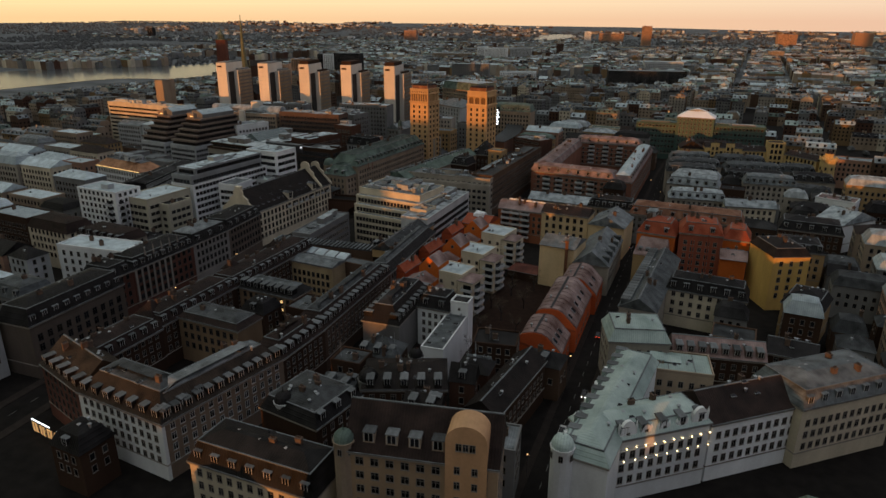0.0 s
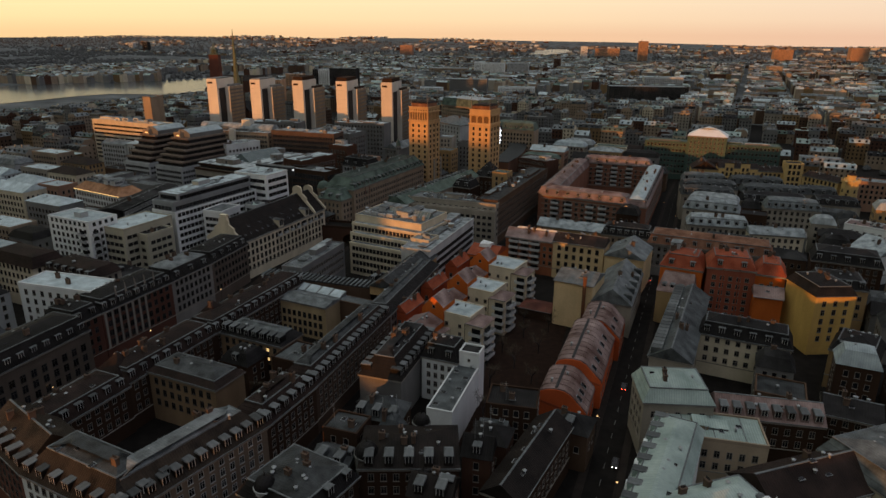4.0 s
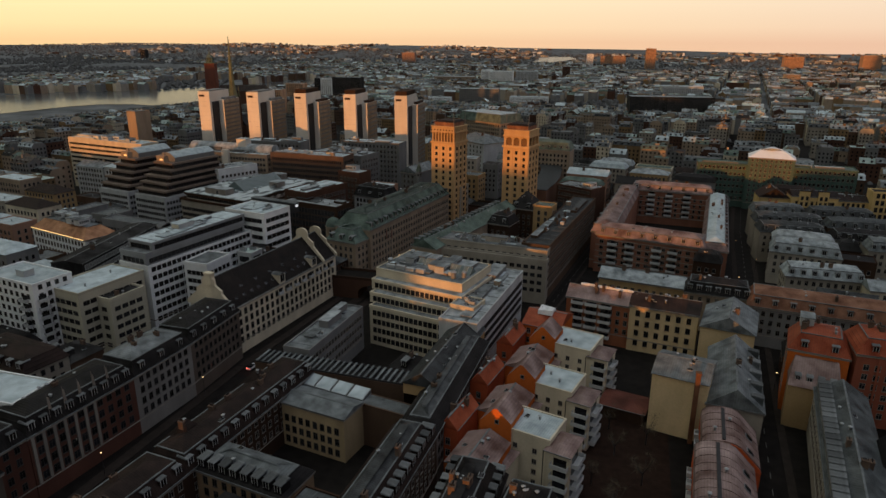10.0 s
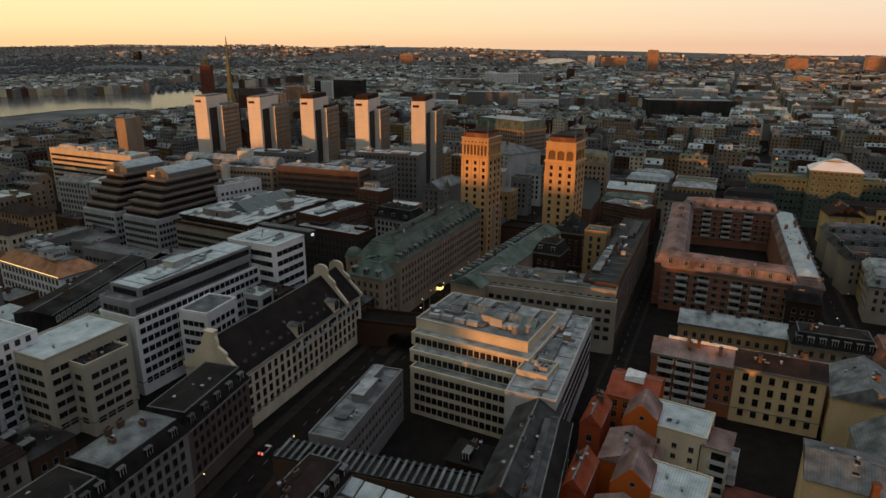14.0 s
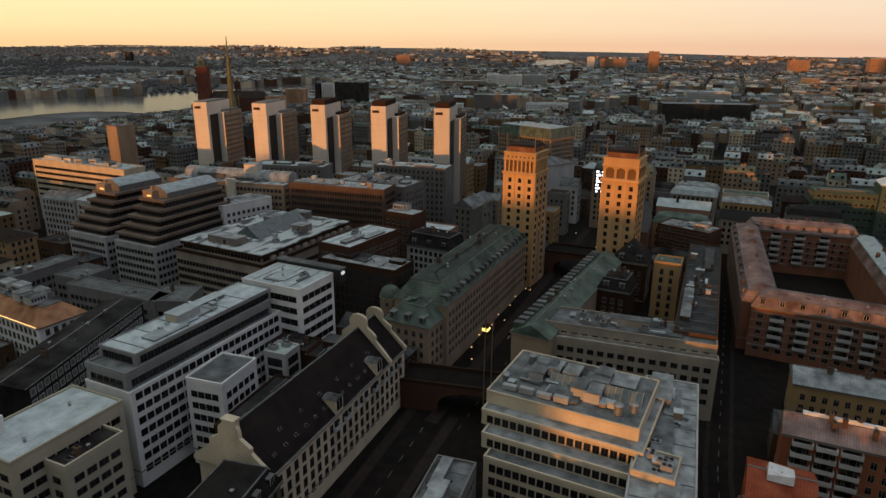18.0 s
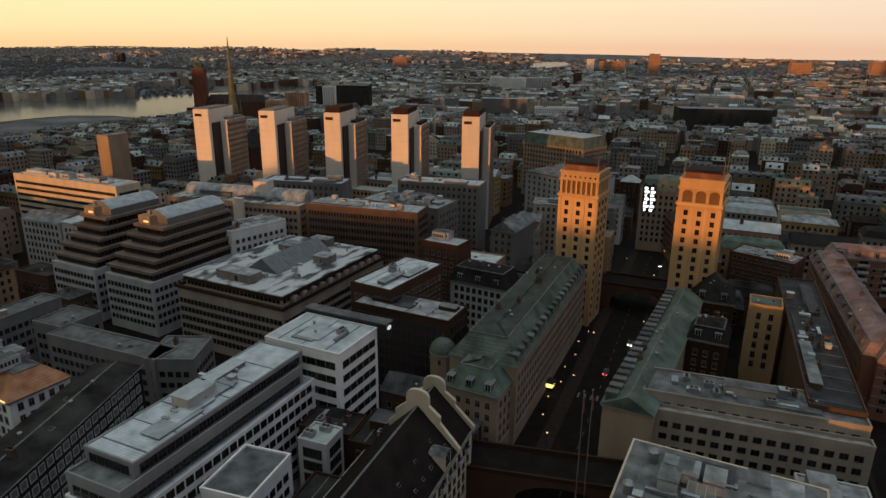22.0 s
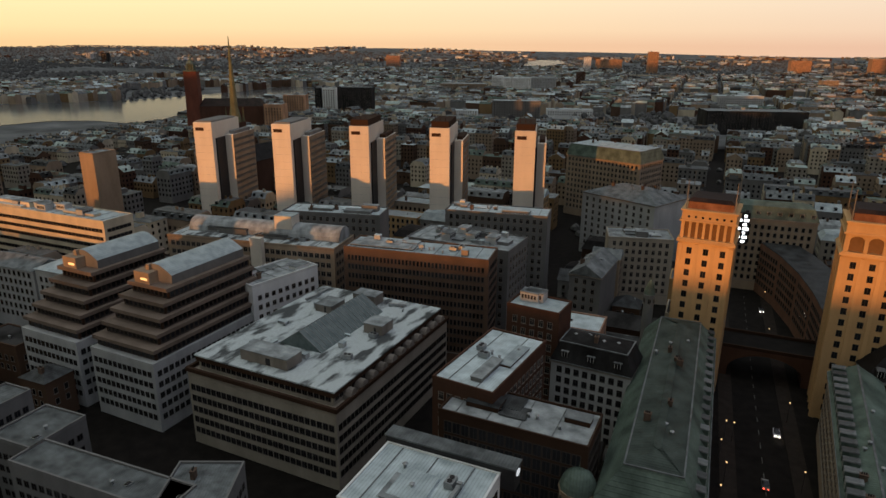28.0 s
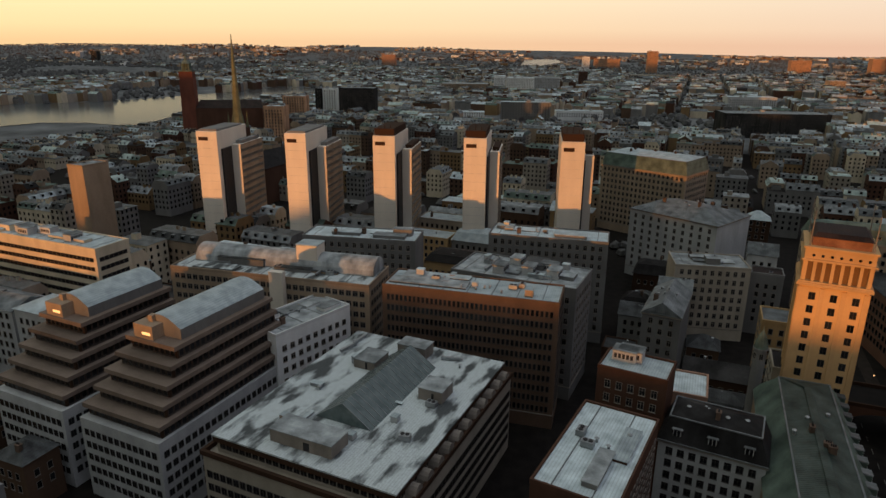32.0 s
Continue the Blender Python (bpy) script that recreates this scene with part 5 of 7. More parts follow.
# ---- arched road bridge and boulevard ----
def bridge(A, ang, L, W, z, label="brown stone road bridge with one wide arch"):
    root = new("road_bridge")
    root.matrix_basis = Matrix.Translation((A[0], A[1], 0)) @ Matrix.Rotation(radians(ang), 4, "Z")
    tagged(root, label, "bridge")
    bm = bmesh.new()
    n = 16
    x0, x1 = 6, L - 6
    cx_, rx_ = (x0 + x1) / 2, (x1 - x0) / 2
    soffit = [(cx_ - rx_ * math.cos(math.pi * i / n), 2.5 + (z - 4.0) * math.sin(math.pi * i / n)) for i in range(n + 1)]
    ring = [(-6, -1), (x0, -1)] + soffit + [(x1, -1), (L + 6, -1), (L + 6, z), (-6, z)]
    a, b_ = [bm.verts.new((x, 0, zz)) for x, zz in ring], [bm.verts.new((x, W, zz)) for x, zz in ring]
    bm.faces.new(a)
    bm.faces.new(list(reversed(b_)))
    for i in range(len(ring)):
        j = (i + 1) % len(ring)
        bm.faces.new((a[j], a[i], b_[i], b_[j]))
    part("arch", bm, BROWN, root)
    for y in (0, W - .5):
        bm = bmesh.new()
        box(bm, -6, L + 6, y, y + .5, z, z + 1.1)
        part("parapet", bm, DBROWN, root)
    bm = bmesh.new()
    box(bm, -6, L + 6, .5, W - .5, z, z + .05)
    part("deck", bm, ASPHALT, root)


bridge((66, 180), -9, 34, 14, 10)
bridge((47, 47), 2, 32, 11, 8.5, "dark street viaduct with a broad arch over the boulevard")
HEADL = mat("headlamp", (1.0, .9, .72), emit=30, kind="lamp")
TAILL = mat("tail_lamp", (1.0, .06, .03), emit=12, kind="lamp")
LINEM = mat("road_paint", (.16, .16, .15), .8, 0, .25, 1, "plain")


def street(name, label, pts, half, kerb):
    """A pavement each side and a broken middle line along straight pieces."""
    for (ax, ay), (bx, by) in zip(pts, pts[1:]):
        L = math.hypot(bx - ax, by - ay)
        m = Matrix.Translation((ax, ay, 0)) @ Matrix.Rotation(math.atan2(by - ay, bx - ax), 4, "Z")
        for s in (-1, 1):
            bm = bmesh.new()
            y0, y1 = sorted((s * half, s * (half - kerb)))
            box(bm, 0, L, y0, y1, -.3, .14)
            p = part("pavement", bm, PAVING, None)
            p.matrix_basis = m
            tagged(p, "grey stone pavement with kerb", "pavement", kind="structure")
        bm = bmesh.new()
        k = 0
        while k < L - 4:
            box(bm, k, k + 2.6, -.07, .07, .004, .02)
            k += 7
        p = part("road_markings", bm, LINEM, None)
        p.matrix_basis = m
        tagged(p, "broken white line on the asphalt", "road marking", kind="structure")


street("boulevard", "", [(61, 40), (80, 178), (92, 262)], 10.5, 4)
street("narrow_street", "", [(186, -200), (203, 0), (223, 209), (248, 400)], 5.5, 2)
street("wide_street", "", [(44.5, -200), (46.5, -20), (52, 46)], 8, 3)
street("side_street", "", [(121, -120), (124, -20), (129, 40), (147, 170)], 3.6, 1.2)
for k in range(7):      # zebra stripes on the boulevard
    for y in (100, ):
        bm = bmesh.new()
        box(bm, -1.5, 1.5, -.28, .28, .004, .02)
        p = part("crossing_stripe", bm, LINEM, None)
        a = math.atan2(148, 21)
        p.matrix_basis = Matrix.Translation((70 + (k - 3) * 1.9, 103 - (k - 3) * .27, 0)) @ Matrix.Rotation(a, 4, "Z")
        tagged(p, "white crossing stripe", "road marking", kind="structure")


def lamp_post():
    root = new("street_lamp")
    tagged(root, "dark street lamp with a glowing warm head", "street lamp", "street lamps")
    bm = bmesh.new()
    cyl(bm, 0, 0, 0, 6.2, .08, .05, 8)
    part("pole", bm, DARKM, root)
    bm = bmesh.new()
    cyl(bm, 0, 0, 6.2, 6.45, .10, .22, 10)
    part("head", bm, BULB, root)
    return root


lp = lamp_post()
spots = []
for (ax, ay), (bx, by), off, st in (((62, 44), (79, 170), 7.6, 17), ((81, 198), (91, 258), 7.6, 20), ((188, -180), (203, 0), 4.2, 26), ((203, 0), (223, 209), 4.2, 30), ((44.5, -190), (47, 0), 6.2, 20), ((54.5, 74), (66, 148), .6, 10)):
    L = math.hypot(bx - ax, by - ay)
    ux, uy = (bx - ax) / L, (by - ay) / L
    for k in range(int(L / st)):
        s = (k + .5) * st
        o = off if k % 2 else -off
        spots.append((ax + ux * s - uy * o, ay + uy * s + ux * o))
lp.matrix_basis = pose(*spots[0], .14)
for x, y in spots[1:]:
    copy_thing(lp, pose(x, y, .14))


def car(colour_m):
    root = new("car")
    tagged(root, "parked car with lamps lit", "car", "cars in the streets")
    bm = bmesh.new()
    prism(bm, [(-2.1, -.85, .35), (2.1, -.85, .35), (2.1, .85, .35), (-2.1, .85, .35)], [(-2.0, -.8, .95), (2.0, -.8, .85), (2.0, .8, .85), (-2.0, .8, .95)])
    part("body", bm, colour_m, root)
    bm = bmesh.new()
    prism(bm, [(-1.6, -.76, .93), (1.1, -.76, .9), (1.1, .76, .9), (-1.6, .76, .93)], [(-1.1, -.6, 1.45), (.4, -.6, 1.45), (.4, .6, 1.45), (-1.1, .6, 1.45)])
    part("cabin", bm, GLASS, root)
    for x in (-1.3, 1.3):
        for y in (-.86, .66):
            bm = bmesh.new()
            ring = [(x + .33 * math.cos(2 * math.pi * i / 10), .33 + .33 * math.sin(2 * math.pi * i / 10)) for i in range(10)]
            prism(bm, [(p, y, q) for p, q in ring], [(p, y + .2, q) for p, q in ring])
            part("wheel", bm, DARKM, root)
    for y in (-.6, .4):
        bm = bmesh.new()
        box(bm, 2.03, 2.12, y, y + .2, .6, .75)
        part("headlight", bm, HEADL, root)
        bm = bmesh.new()
        box(bm, -2.12, -2.05, y, y + .2, .65, .8)
        part("tail_light", bm, TAILL, root)
    return root


paint = [mat("car_paint_%s" % n, c, .3, .2, .05, 1, "plain") for n, c in (("white", (.6, .6, .6)), ("black", (.02, .02, .02)), ("grey", (.2, .2, .2)))]
cars = [car(p) for p in paint]
places = [(66, 60, 82), (75, 75, -98), (72, 120, 82), (80, 145, -98), (88, 210, 83), (95, 240, -97), (44, -20, 88), (49.5, -70, -92), (43, -120, 88), (193, -120, 86), (198, -60, 86), (206, 40, 84), (123.5, -20, 88), (197, -100, -94)]
for k, (x, y, a) in enumerate(places):
    if k < 3:
        cars[k].matrix_basis = pose(x, y, .02, 0, 0, a)
    else:
        copy_thing(cars[k % 3], pose(x, y, .02, 0, 0, a))


# ---- cream flats stepping back from the orange terrace ----
for k, ((x, y), L, D) in enumerate((((135, -52.5), 12.5, 11), ((137.1, -28.7), 13, 12), ((139.1, -2.2), 14, 13))):
    r_ = house("apartment_building", "cream block of flats with flat frosted roof and small square windows", (x, y), -14, L, D, 15, CREAM, "flat", FROST, faces="F", first=1.9, storey=2.9, gap=4.0,
               win=(1.0, 1.2), junk=1, kinds=("vent", "skylight"), group="cream flats", shop=False, parapet=.35)
    # balcony tower at the yard corner
    t_ = house("balcony_tower", "cream tower of stacked balconies under a low rose roof", (x + L - 1.2, y - 4.4 + (k == 2)), -14, 6, 9, 13.6, CREAM, "hip", ROSE, rise=1.3, faces="", dormers="", junk=0, shop=False,
               cornice=False, group="balcony towers")
    balconies(t_, 6, 1.0, 90, 1.6, 4, w=5.5, d=1.7)
    balconies(t_, 1.6, 0, 0, 1.6, 4, w=4.2, d=1.5)
    bm = bmesh.new()
    cyl(bm, -.4, -.25, 0, 13.4, .12, .12, 6)
    part("downpipe", bm, DARKM, t_)
    gable_block((x - 5.6, y + .3), -10, 8.2, 9, 8, 16.6, ORANGE, ROSE)
    claim((x - 6.2, y + .3), -10, 10, 9)
    # low rose-roofed house between the gables
    house("terrace_house", "low orange terrace house with rose sheet roof", (x - 10.5, y - 13.5), -10, 11, 13.5, 12.2, ORANGE, "gy", ROSE, rise=2.4, faces="", dormers="", junk=2, kinds=("skylight", "vent"), group="orange terrace",
          shop=False, cornice=False, over=.15)
    house("terrace_house", "orange street house with red sheet roof and small dormers", (x - 10.6, y - 2), 80, 13, 5.2, 13, RED, "gx", REDROOF, rise=3, faces="l", dormers="", junk=2, kinds=("chimney", "vent"), group="orange terrace",
          shop=False, cornice=False, over=.15)
    # side balconies under a sloped rose roof
    b_ = house("stair_wing", "low wing of stacked balconies under a sloped rose roof", (x - 1.2, y - 7.5), -14, 4.2, 7.5, 9.5, CREAM, "hip", ROSE, rise=1.0, faces="", dormers="", junk=0, shop=False, cornice=False, group="stair wings")
    balconies(b_, 0, 0, 0, 1.2, 3, w=4.2, d=1.6)


# ---- barrel-roofed red row along the narrow street ----
def barrel_house(A, ang, D, dz, lights):
    root = new("terrace_house")
    root.matrix_basis = Matrix.Translation((A[0], A[1], 0)) @ Matrix.Rotation(radians(ang), 4, "Z")
    tagged(root, "red-plastered row house with a curved rose sheet roof", "house", "red row")
    claim(A, ang, 14, D)
    prof = [(0, 9.2), (.25, 10.6), (1.2, 11.6), (3.0, 12.3), (5.2, 12.6), (7.4, 12.4), (9.0, 11.6), (13.6, 7.0), (13.8, 6.2)]
    prof = [(x, z + dz) for x, z in prof]
    bm = bmesh.new()
    ring = [(0, -1)] + prof + [(13.8, -1)]
    a, b_ = [bm.verts.new((x, 0, z)) for x, z in ring], [bm.verts.new((x, D, z)) for x, z in ring]
    bm.faces.new(list(reversed(a)))
    bm.faces.new(b_)
    for i in range(len(ring)):
        j = (i + 1) % len(ring)
        bm.faces.new((a[i], a[j], b_[j], b_[i]))
    part("wall", bm, wall("red_orange", .50, .10, .03), root)
    bm = bmesh.new()
    shell = [(x, z + .01) for x, z in prof] + [(x + .06, z + .22) for x, z in reversed(prof)]
    a, b_ = [bm.verts.new((x, .3, z)) for x, z in shell], [bm.verts.new((x, D + .15, z)) for x, z in shell]
    for i in range(len(shell)):
        j = (i + 1) % len(shell)
        bm.faces.new((a[i], a[j], b_[j], b_[i]))
    for i in range(len(prof) - 1):
        j = len(shell) - 1 - i
        bm.faces.new((a[i], a[j], a[j - 1], a[i + 1]))
        bm.faces.new((b_[i + 1], b_[j - 1], b_[j], b_[i]))
    part("roof", bm, ROSE, root)
    n = int(D / 3)
    for k in range(n + 1):
        y = .35 + (D - .5) * k / n
        bm = bmesh.new()
        for (x0, z0), (x1, z1) in zip(prof, prof[1:]):
            prism(bm, [(x0, y - .05, z0 + .2), (x1, y - .05, z1 + .2), (x1, y + .05, z1 + .2), (x0, y + .05, z0 + .2)], [(x0, y - .05, z0 + .36), (x1 + .06, y - .05, z1 + .36), (x1 + .06, y + .05, z1 + .36), (x0, y + .05, z0 + .36)])
        part("seam", bm, ROSE, root)
    bm = bmesh.new()
    box(bm, 4.6, 5.4, 1, D - 1, 12.7 + dz, 13.0 + dz)
    part("roof_walkway", bm, DARKM, root)
    bm = bmesh.new()
    prism(bm, [(.0, -.12, 8.2 + dz), (13.6, -.12, 5.6 + dz), (13.6, .28, 5.6 + dz), (0, .28, 8.2 + dz)], [(.0, -.12, 9.0 + dz), (13.6, -.12, 6.2 + dz), (13.6, .28, 6.2 + dz), (0, .28, 9.0 + dz)])
    part("string_course", bm, RED, root)
    for k in range(lights):
        m = Matrix.Translation((11.0, 2.5 + (D - 4) * k / max(1, lights), 9.7 + dz)) @ Matrix.Rotation(radians(45), 4, "Y") @ Matrix.Scale(1.35, 4)
        put("roof_light", clutter_mesh("skylight"), root, m)
    for k in range(int(D / 4.5)):
        put("window", window_mesh(1.2, 1.5, FRAMEW, 0), root, Matrix.Translation((13.8, 2.4 + k * 4.5, 2.6)) @ Matrix.Rotation(radians(90), 4, "Z"))
        put("balcony", balcony_mesh(2.6, 1.1), root, Matrix.Translation((0, 4.6 + k * 4.5, 5.6 + dz)) @ Matrix.Rotation(radians(-90), 4, "Z"))
    for x, y in ((3, D * .3), (6.5, D * .62)):
        put("vent", clutter_mesh("vent"), root, Matrix.Translation((x, y, 12.6 + dz)))


barrel_house((174.8, -88.6), -4.5, 15, 0, 3)
barrel_house((177.6, -73.4), -4.5, 31, 1.9, 5)
barrel_house((181.6, -41.6), -4.5, 17, 1.2, 2)

# ---- bare party wall, chimney and yellow houses ----
# yellowish cream plaster, its tone also warmed in place of sunlight
pw = house("apartment_building", "house with bare cream party wall under a grey sheet roof", (170.2, -18.6), -12, 14.5, 16, 17.6, wall("cream_yellow", .64, .49, .28), "gx", ZINC, rise=2.6, faces="", dormers="", junk=3, kinds=("skylight", "vent"), shop=False, cornice=False)
house("apartment_building", "street house with long sloped grey sheet roof", (184.4, -21.6), -6, 14, 36, 12.5, BEIGE, "gy", ZINC, rise=5.5, faces="R", dormers="r", dgap=6, junk=3, kinds=("skylight", "vent", "chimney"), shop=False)
house("yard_shed", "low yard building with dull red sheet roof", (156.5, -15), -12, 13, 10, 3.6, DBROWN, "hip", mat("roof_dark_red", (.10, .03, .02), .6, 0, .4, .2, "sheet", (.16, .06, .045)), rise=1.2, faces="f", dormers="", junk=0, shop=False, cornice=False)
bm = bmesh.new()
box(bm, -.6, .6, -.6, .6, 0, 21)
box(bm, -.75, .75, -.75, .75, 21, 21.5)
ch = part("chimney", bm, mat("rusty_chimney", (.16, .075, .04), .9, 0, .4, .6, "brick"), None)
ch.matrix_basis = pose(181.5, -22.4, 0)
tagged(ch, "tall rusty brick chimney against a party wall", "chimney")
house("apartment_building", "cream-yellow house with dark roof and sunlit front", (163.3, 31.4), -8.3, 22.5, 12, 17, wall("cream_yellow", .64, .49, .28), "gx", BROWNROOF, rise=3, faces="F", dormers="", win=(1.3, 1.9), gap=3.4, frame_m=FRAMED, storey=3.7, first=2.4, junk=6)
house("apartment_building", "cream gabled house with sunlit gable wall", (186.1, 24.7), -10.5, 16.5, 20, 15, wall("cream_yellow", .64, .49, .28), "gy", ZINC, rise=4.6, faces="", dormers="", junk=3, shop=False, cornice=False)

# ---- orange and red houses with the yellow wall ----
OW = house("apartment_building", "orange-plastered house with red sheet roofs in the sun", (207.9, 3.7), -11, 15.4, 15, 20, ORANGE, "mansard", REDROOF, rise=4.6, faces="Fl", dormers="f", dgap=4.5, junk=3, kinds=("chimney", "vent", "plant_room"), inset=2.6, shop=False)
bm = bmesh.new()
prism(bm, [(1, -9, -1), (14, -9, -1), (14, 0, -1), (1, 0, -1)], [(1, -9, 13), (14, -9, 13), (14, 0, 13), (1, 0, 13)])
part("wall", bm, OCHRE, OW)
bm = bmesh.new()
prism(bm, [(.8, -9.3, 13), (14.2, -9.3, 13), (14.2, .1, 13), (.8, .1, 13)], [(2, -1, 18.5), (13, -1, 18.5), (13, .1, 18.5), (2, .1, 18.5)])
part("lean_to_roof", bm, ROSE, OW)
for k in range(4):
    put("dormer", dormer_mesh(ROSE, 1.6, 1.6, 2.5), OW, Matrix.Translation((3.2 + k * 2.9, -7.2, 13.8)))
RB = house("apartment_building", "tall red brick house with pale-framed windows and bright red roof", (224.6, .9), -2, 16.6, 15, 22, wall("brick_front", .27, .085, .05), "mansard", REDROOF, rise=4.2, faces="F", dormers="f", win=(1.3, 1.6),
           gap=3.0, storey=2.9, first=3, dgap=5, junk=4, inset=2.4, shop=False)
for x in (5.3, 11):
    bm = bmesh.new()
    box(bm, x, x + .5, -.35, 0, 0, 22.6)
    part("pilaster", bm, wall("brick_front", .27, .085, .05), RB)
OE = house("apartment_building", "orange house end with rose sheet roof beside a yellow wall", (241.6, 2.6), -8, 10, 14, 20.5, ORANGE, "mansard", REDROOF, rise=4, faces="F", dormers="", junk=2, inset=2.2, shop=False)
house("apartment_building", "lower orange wing with rose lean-to roof", (240.5, -7), -4, 9.5, 9, 15, ORANGE, "gx", ROSE, rise=3, faces="R", dormers="", junk=1, shop=False, cornice=False)
house("apartment_building", "dark-roofed house with a bare sunlit yellow side wall", (257.2, -18.5), 20, 14, 17.5, 21.5, YELLOW, "mansard", SLATE, rise=3, faces="f", dormers="", junk=4, shop=False, cornice=False, gap=3.4, storey=3.2)

# ---- white yard wing with its bare wall ----
WY = house("apartment_building", "narrow white yard wing with pale sheet roof and bare wall", (149, -107.9), -2, 7, 30, 12.6, WHITE, "flat", ZINC, faces="", junk=0, shop=False, parapet=.25)
for k in range(9):
    kind = ("skylight", "vent", "skylight")[k % 3]
    put(kind, clutter_mesh(kind), WY, Matrix.Translation((1.6 + 3.6 * (k % 2), 2.5 + k * 3.0, 12.7)))
house("stair_tower", "small white roof tower with black flat cap", (151.1, -83.6), -3, 6, 5.5, 17, WHITE, "flat", FELTDARK, faces="f", win=(.6, .6), first=14.6, gap=3, storey=9, junk=0, shop=False)
house("apartment_building", "white yard house with dark steep roof and even windows", (139.6, -83.6), -6, 11.2, 10, 14, WHITE, "mansard", SLATE, rise=4, faces="F", dormers="f", gap=2.2, win=(1.0, 1.5), storey=2.9, first=2, junk=5, shop=False)


# ---- upper storeys and roof works ----
UPGREY = wall("upper_panels", .24, .255, .26, .18)
SL = house("roof_storey", "set-back grey storey with ribbon windows behind a white parapet", (-7.2, -4.0), 80.3, 51, 13.5, 29.4, UPGREY, "flat", GRAVEL, faces="FL", z0=25.1, first=.9, storey=9, gap=2.0, win=(1.75, 1.7),
           frame_m=FRAMED, style=1, junk=0, shop=False, cornice=False, parapet=.75)
ST = house("roof_storey", "glazed top storey under a wide frosted flat roof", (-7.6, .2), 80.3, 48.5, 12.4, 32.6, UPGREY, "flat", FROST, faces="FL", z0=29.4, first=.7, storey=9, gap=2.0, win=(1.8, 1.7),
           frame_m=FRAMED, style=1, junk=5, kinds=("duct", "vent", "vent"), shop=False, cornice=False, parapet=.3)
bm = bmesh.new()
box(bm, 17, 24, 4, 8.5, 32.6, 35.2)
box(bm, 16.8, 24.2, 3.8, 8.7, 35.2, 35.4, 1)
part("plant_room", bm, [LGREY, FROST], ST)
bm = bmesh.new()
for k in range(6):
    box(bm, 16.9, 17, 4.4 + k * .62, 4.9 + k * .62, 32.9, 34.9)
part("louvre", bm, CREAM, ST)
SG = new("roof_sign")
SG.matrix_basis = pose(-11, 51.3, 0, 0, 0, -10.8)
tagged(SG, "long dark roof fascia with a pale oval sign", "roof sign")
bm = bmesh.new()
box(bm, -.5, 24.6, 17.1, 20.2, 30.5, 34.8)
box(bm, -.7, 24.8, 16.9, 20.4, 34.8, 35.1, 1)
part("fascia", bm, [DARKM, ZINC], SG)
bm = bmesh.new()
ring = [(18.6 + .95 * math.cos(math.pi * q / 8), 33.6 + .6 * math.sin(math.pi * q / 8)) for q in range(16)]
prism(bm, [(24.61, y, z) for y, z in ring], [(24.75, y, z) for y, z in ring])
part("sign_oval", bm, mat("sign_glow", (.85, .9, .95), emit=.5, kind="lamp"), SG, "pale glowing oval")
YT = house("roof_storey", "plain cream plant storey with a glazed ridge light", (72.6, 21), -12, 35.5, 24, 24.6, CREAM, "flat", GRAVEL, faces="", z0=21.3, junk=9, kinds=("vent", "ac_unit", "duct", "plant_room"), shop=False, cornice=False, parapet=.3)
bm = bmesh.new()
prism(bm, [(12, 9, 24.7), (34, 9, 24.7), (34, 14, 24.7), (12, 14, 24.7)], [(12, 11.4, 27.2), (34, 11.4, 27.2), (34, 11.6, 27.2), (12, 11.6, 27.2)])
RL = part("ridge_light", bm, MATS["roof_glazing"], YT)
for k in range(15):
    bm = bmesh.new()
    x = 12.2 + k * 1.55
    prism(bm, [(x, 8.95, 24.75), (x + .1, 8.95, 24.75), (x + .1, 11.5, 27.25), (x, 11.5, 27.25)], [(x, 8.95, 24.9), (x + .1, 8.95, 24.9), (x + .1, 11.5, 27.4), (x, 11.5, 27.4)])
    part("glazing_bar", bm, METAL, RL)
for x_, y_, r_, h_ in ((30, 4, 1.0, 2.4), (33, 6.5, .8, 2.0), (2.5, 6, .9, 2.2), (5, 18, 1.0, 2.4)):
    bm = bmesh.new()
    cyl(bm, x_, y_, 24.7, 24.7 + h_, r_, r_, 14)
    cyl(bm, x_, y_, 24.7 + h_, 25.1 + h_, r_ + .2, r_ * .7, 14)
    part("round_vent", bm, METAL, YT)
bm = bmesh.new()
for k in range(4):
    box(bm, 3 + k * 4.2, 6.4 + k * 4.2, 2.2, 3.6, 24.9, 26.0 + .3 * (k % 2))
part("duct", bm, LGREY, YT)
house("stair_block", "plain sunlit stair block on the office corner", (105.8, 4.2), -12, 8.6, 9, 20.8, CREAM, "flat", GRAVEL, faces="", junk=2, kinds=("vent", "ac_unit"), shop=False)

# slatted pergola over the cross wing
PG = new("roof_pergola")
PG.matrix_basis = pose(58.7, -39.6, 0, 0, 0, -0.5)
tagged(PG, "long row of grey roof slats over a flat roof", "pergola")
bm = bmesh.new()
box(bm, -.35, .35, 0, 7.2, 14.9, 15.2)
SHARED["slat"] = mesh_of("slat", bm, ZINC)
for k in range(26):
    put("slat", SHARED["slat"], PG, Matrix.Translation((.8 + k * 1.789, 0, 0)))
for y in (.3, 6.8):
    bm = bmesh.new()
    box(bm, 0, 46.5, y - .2, y + .2, 14.45, 14.9)
    part("beam", bm, DARKM, PG)
house("courtyard_wing", "cross wing with dark flat roof under a slatted pergola", (58.7, -39.6), -0.5, 46.5, 7.5, 14.2, SHADETAN, roof='flat', roof_m=FELTDARK, faces='b', gap=2.4, junk=0, shop=False, parapet=.2)
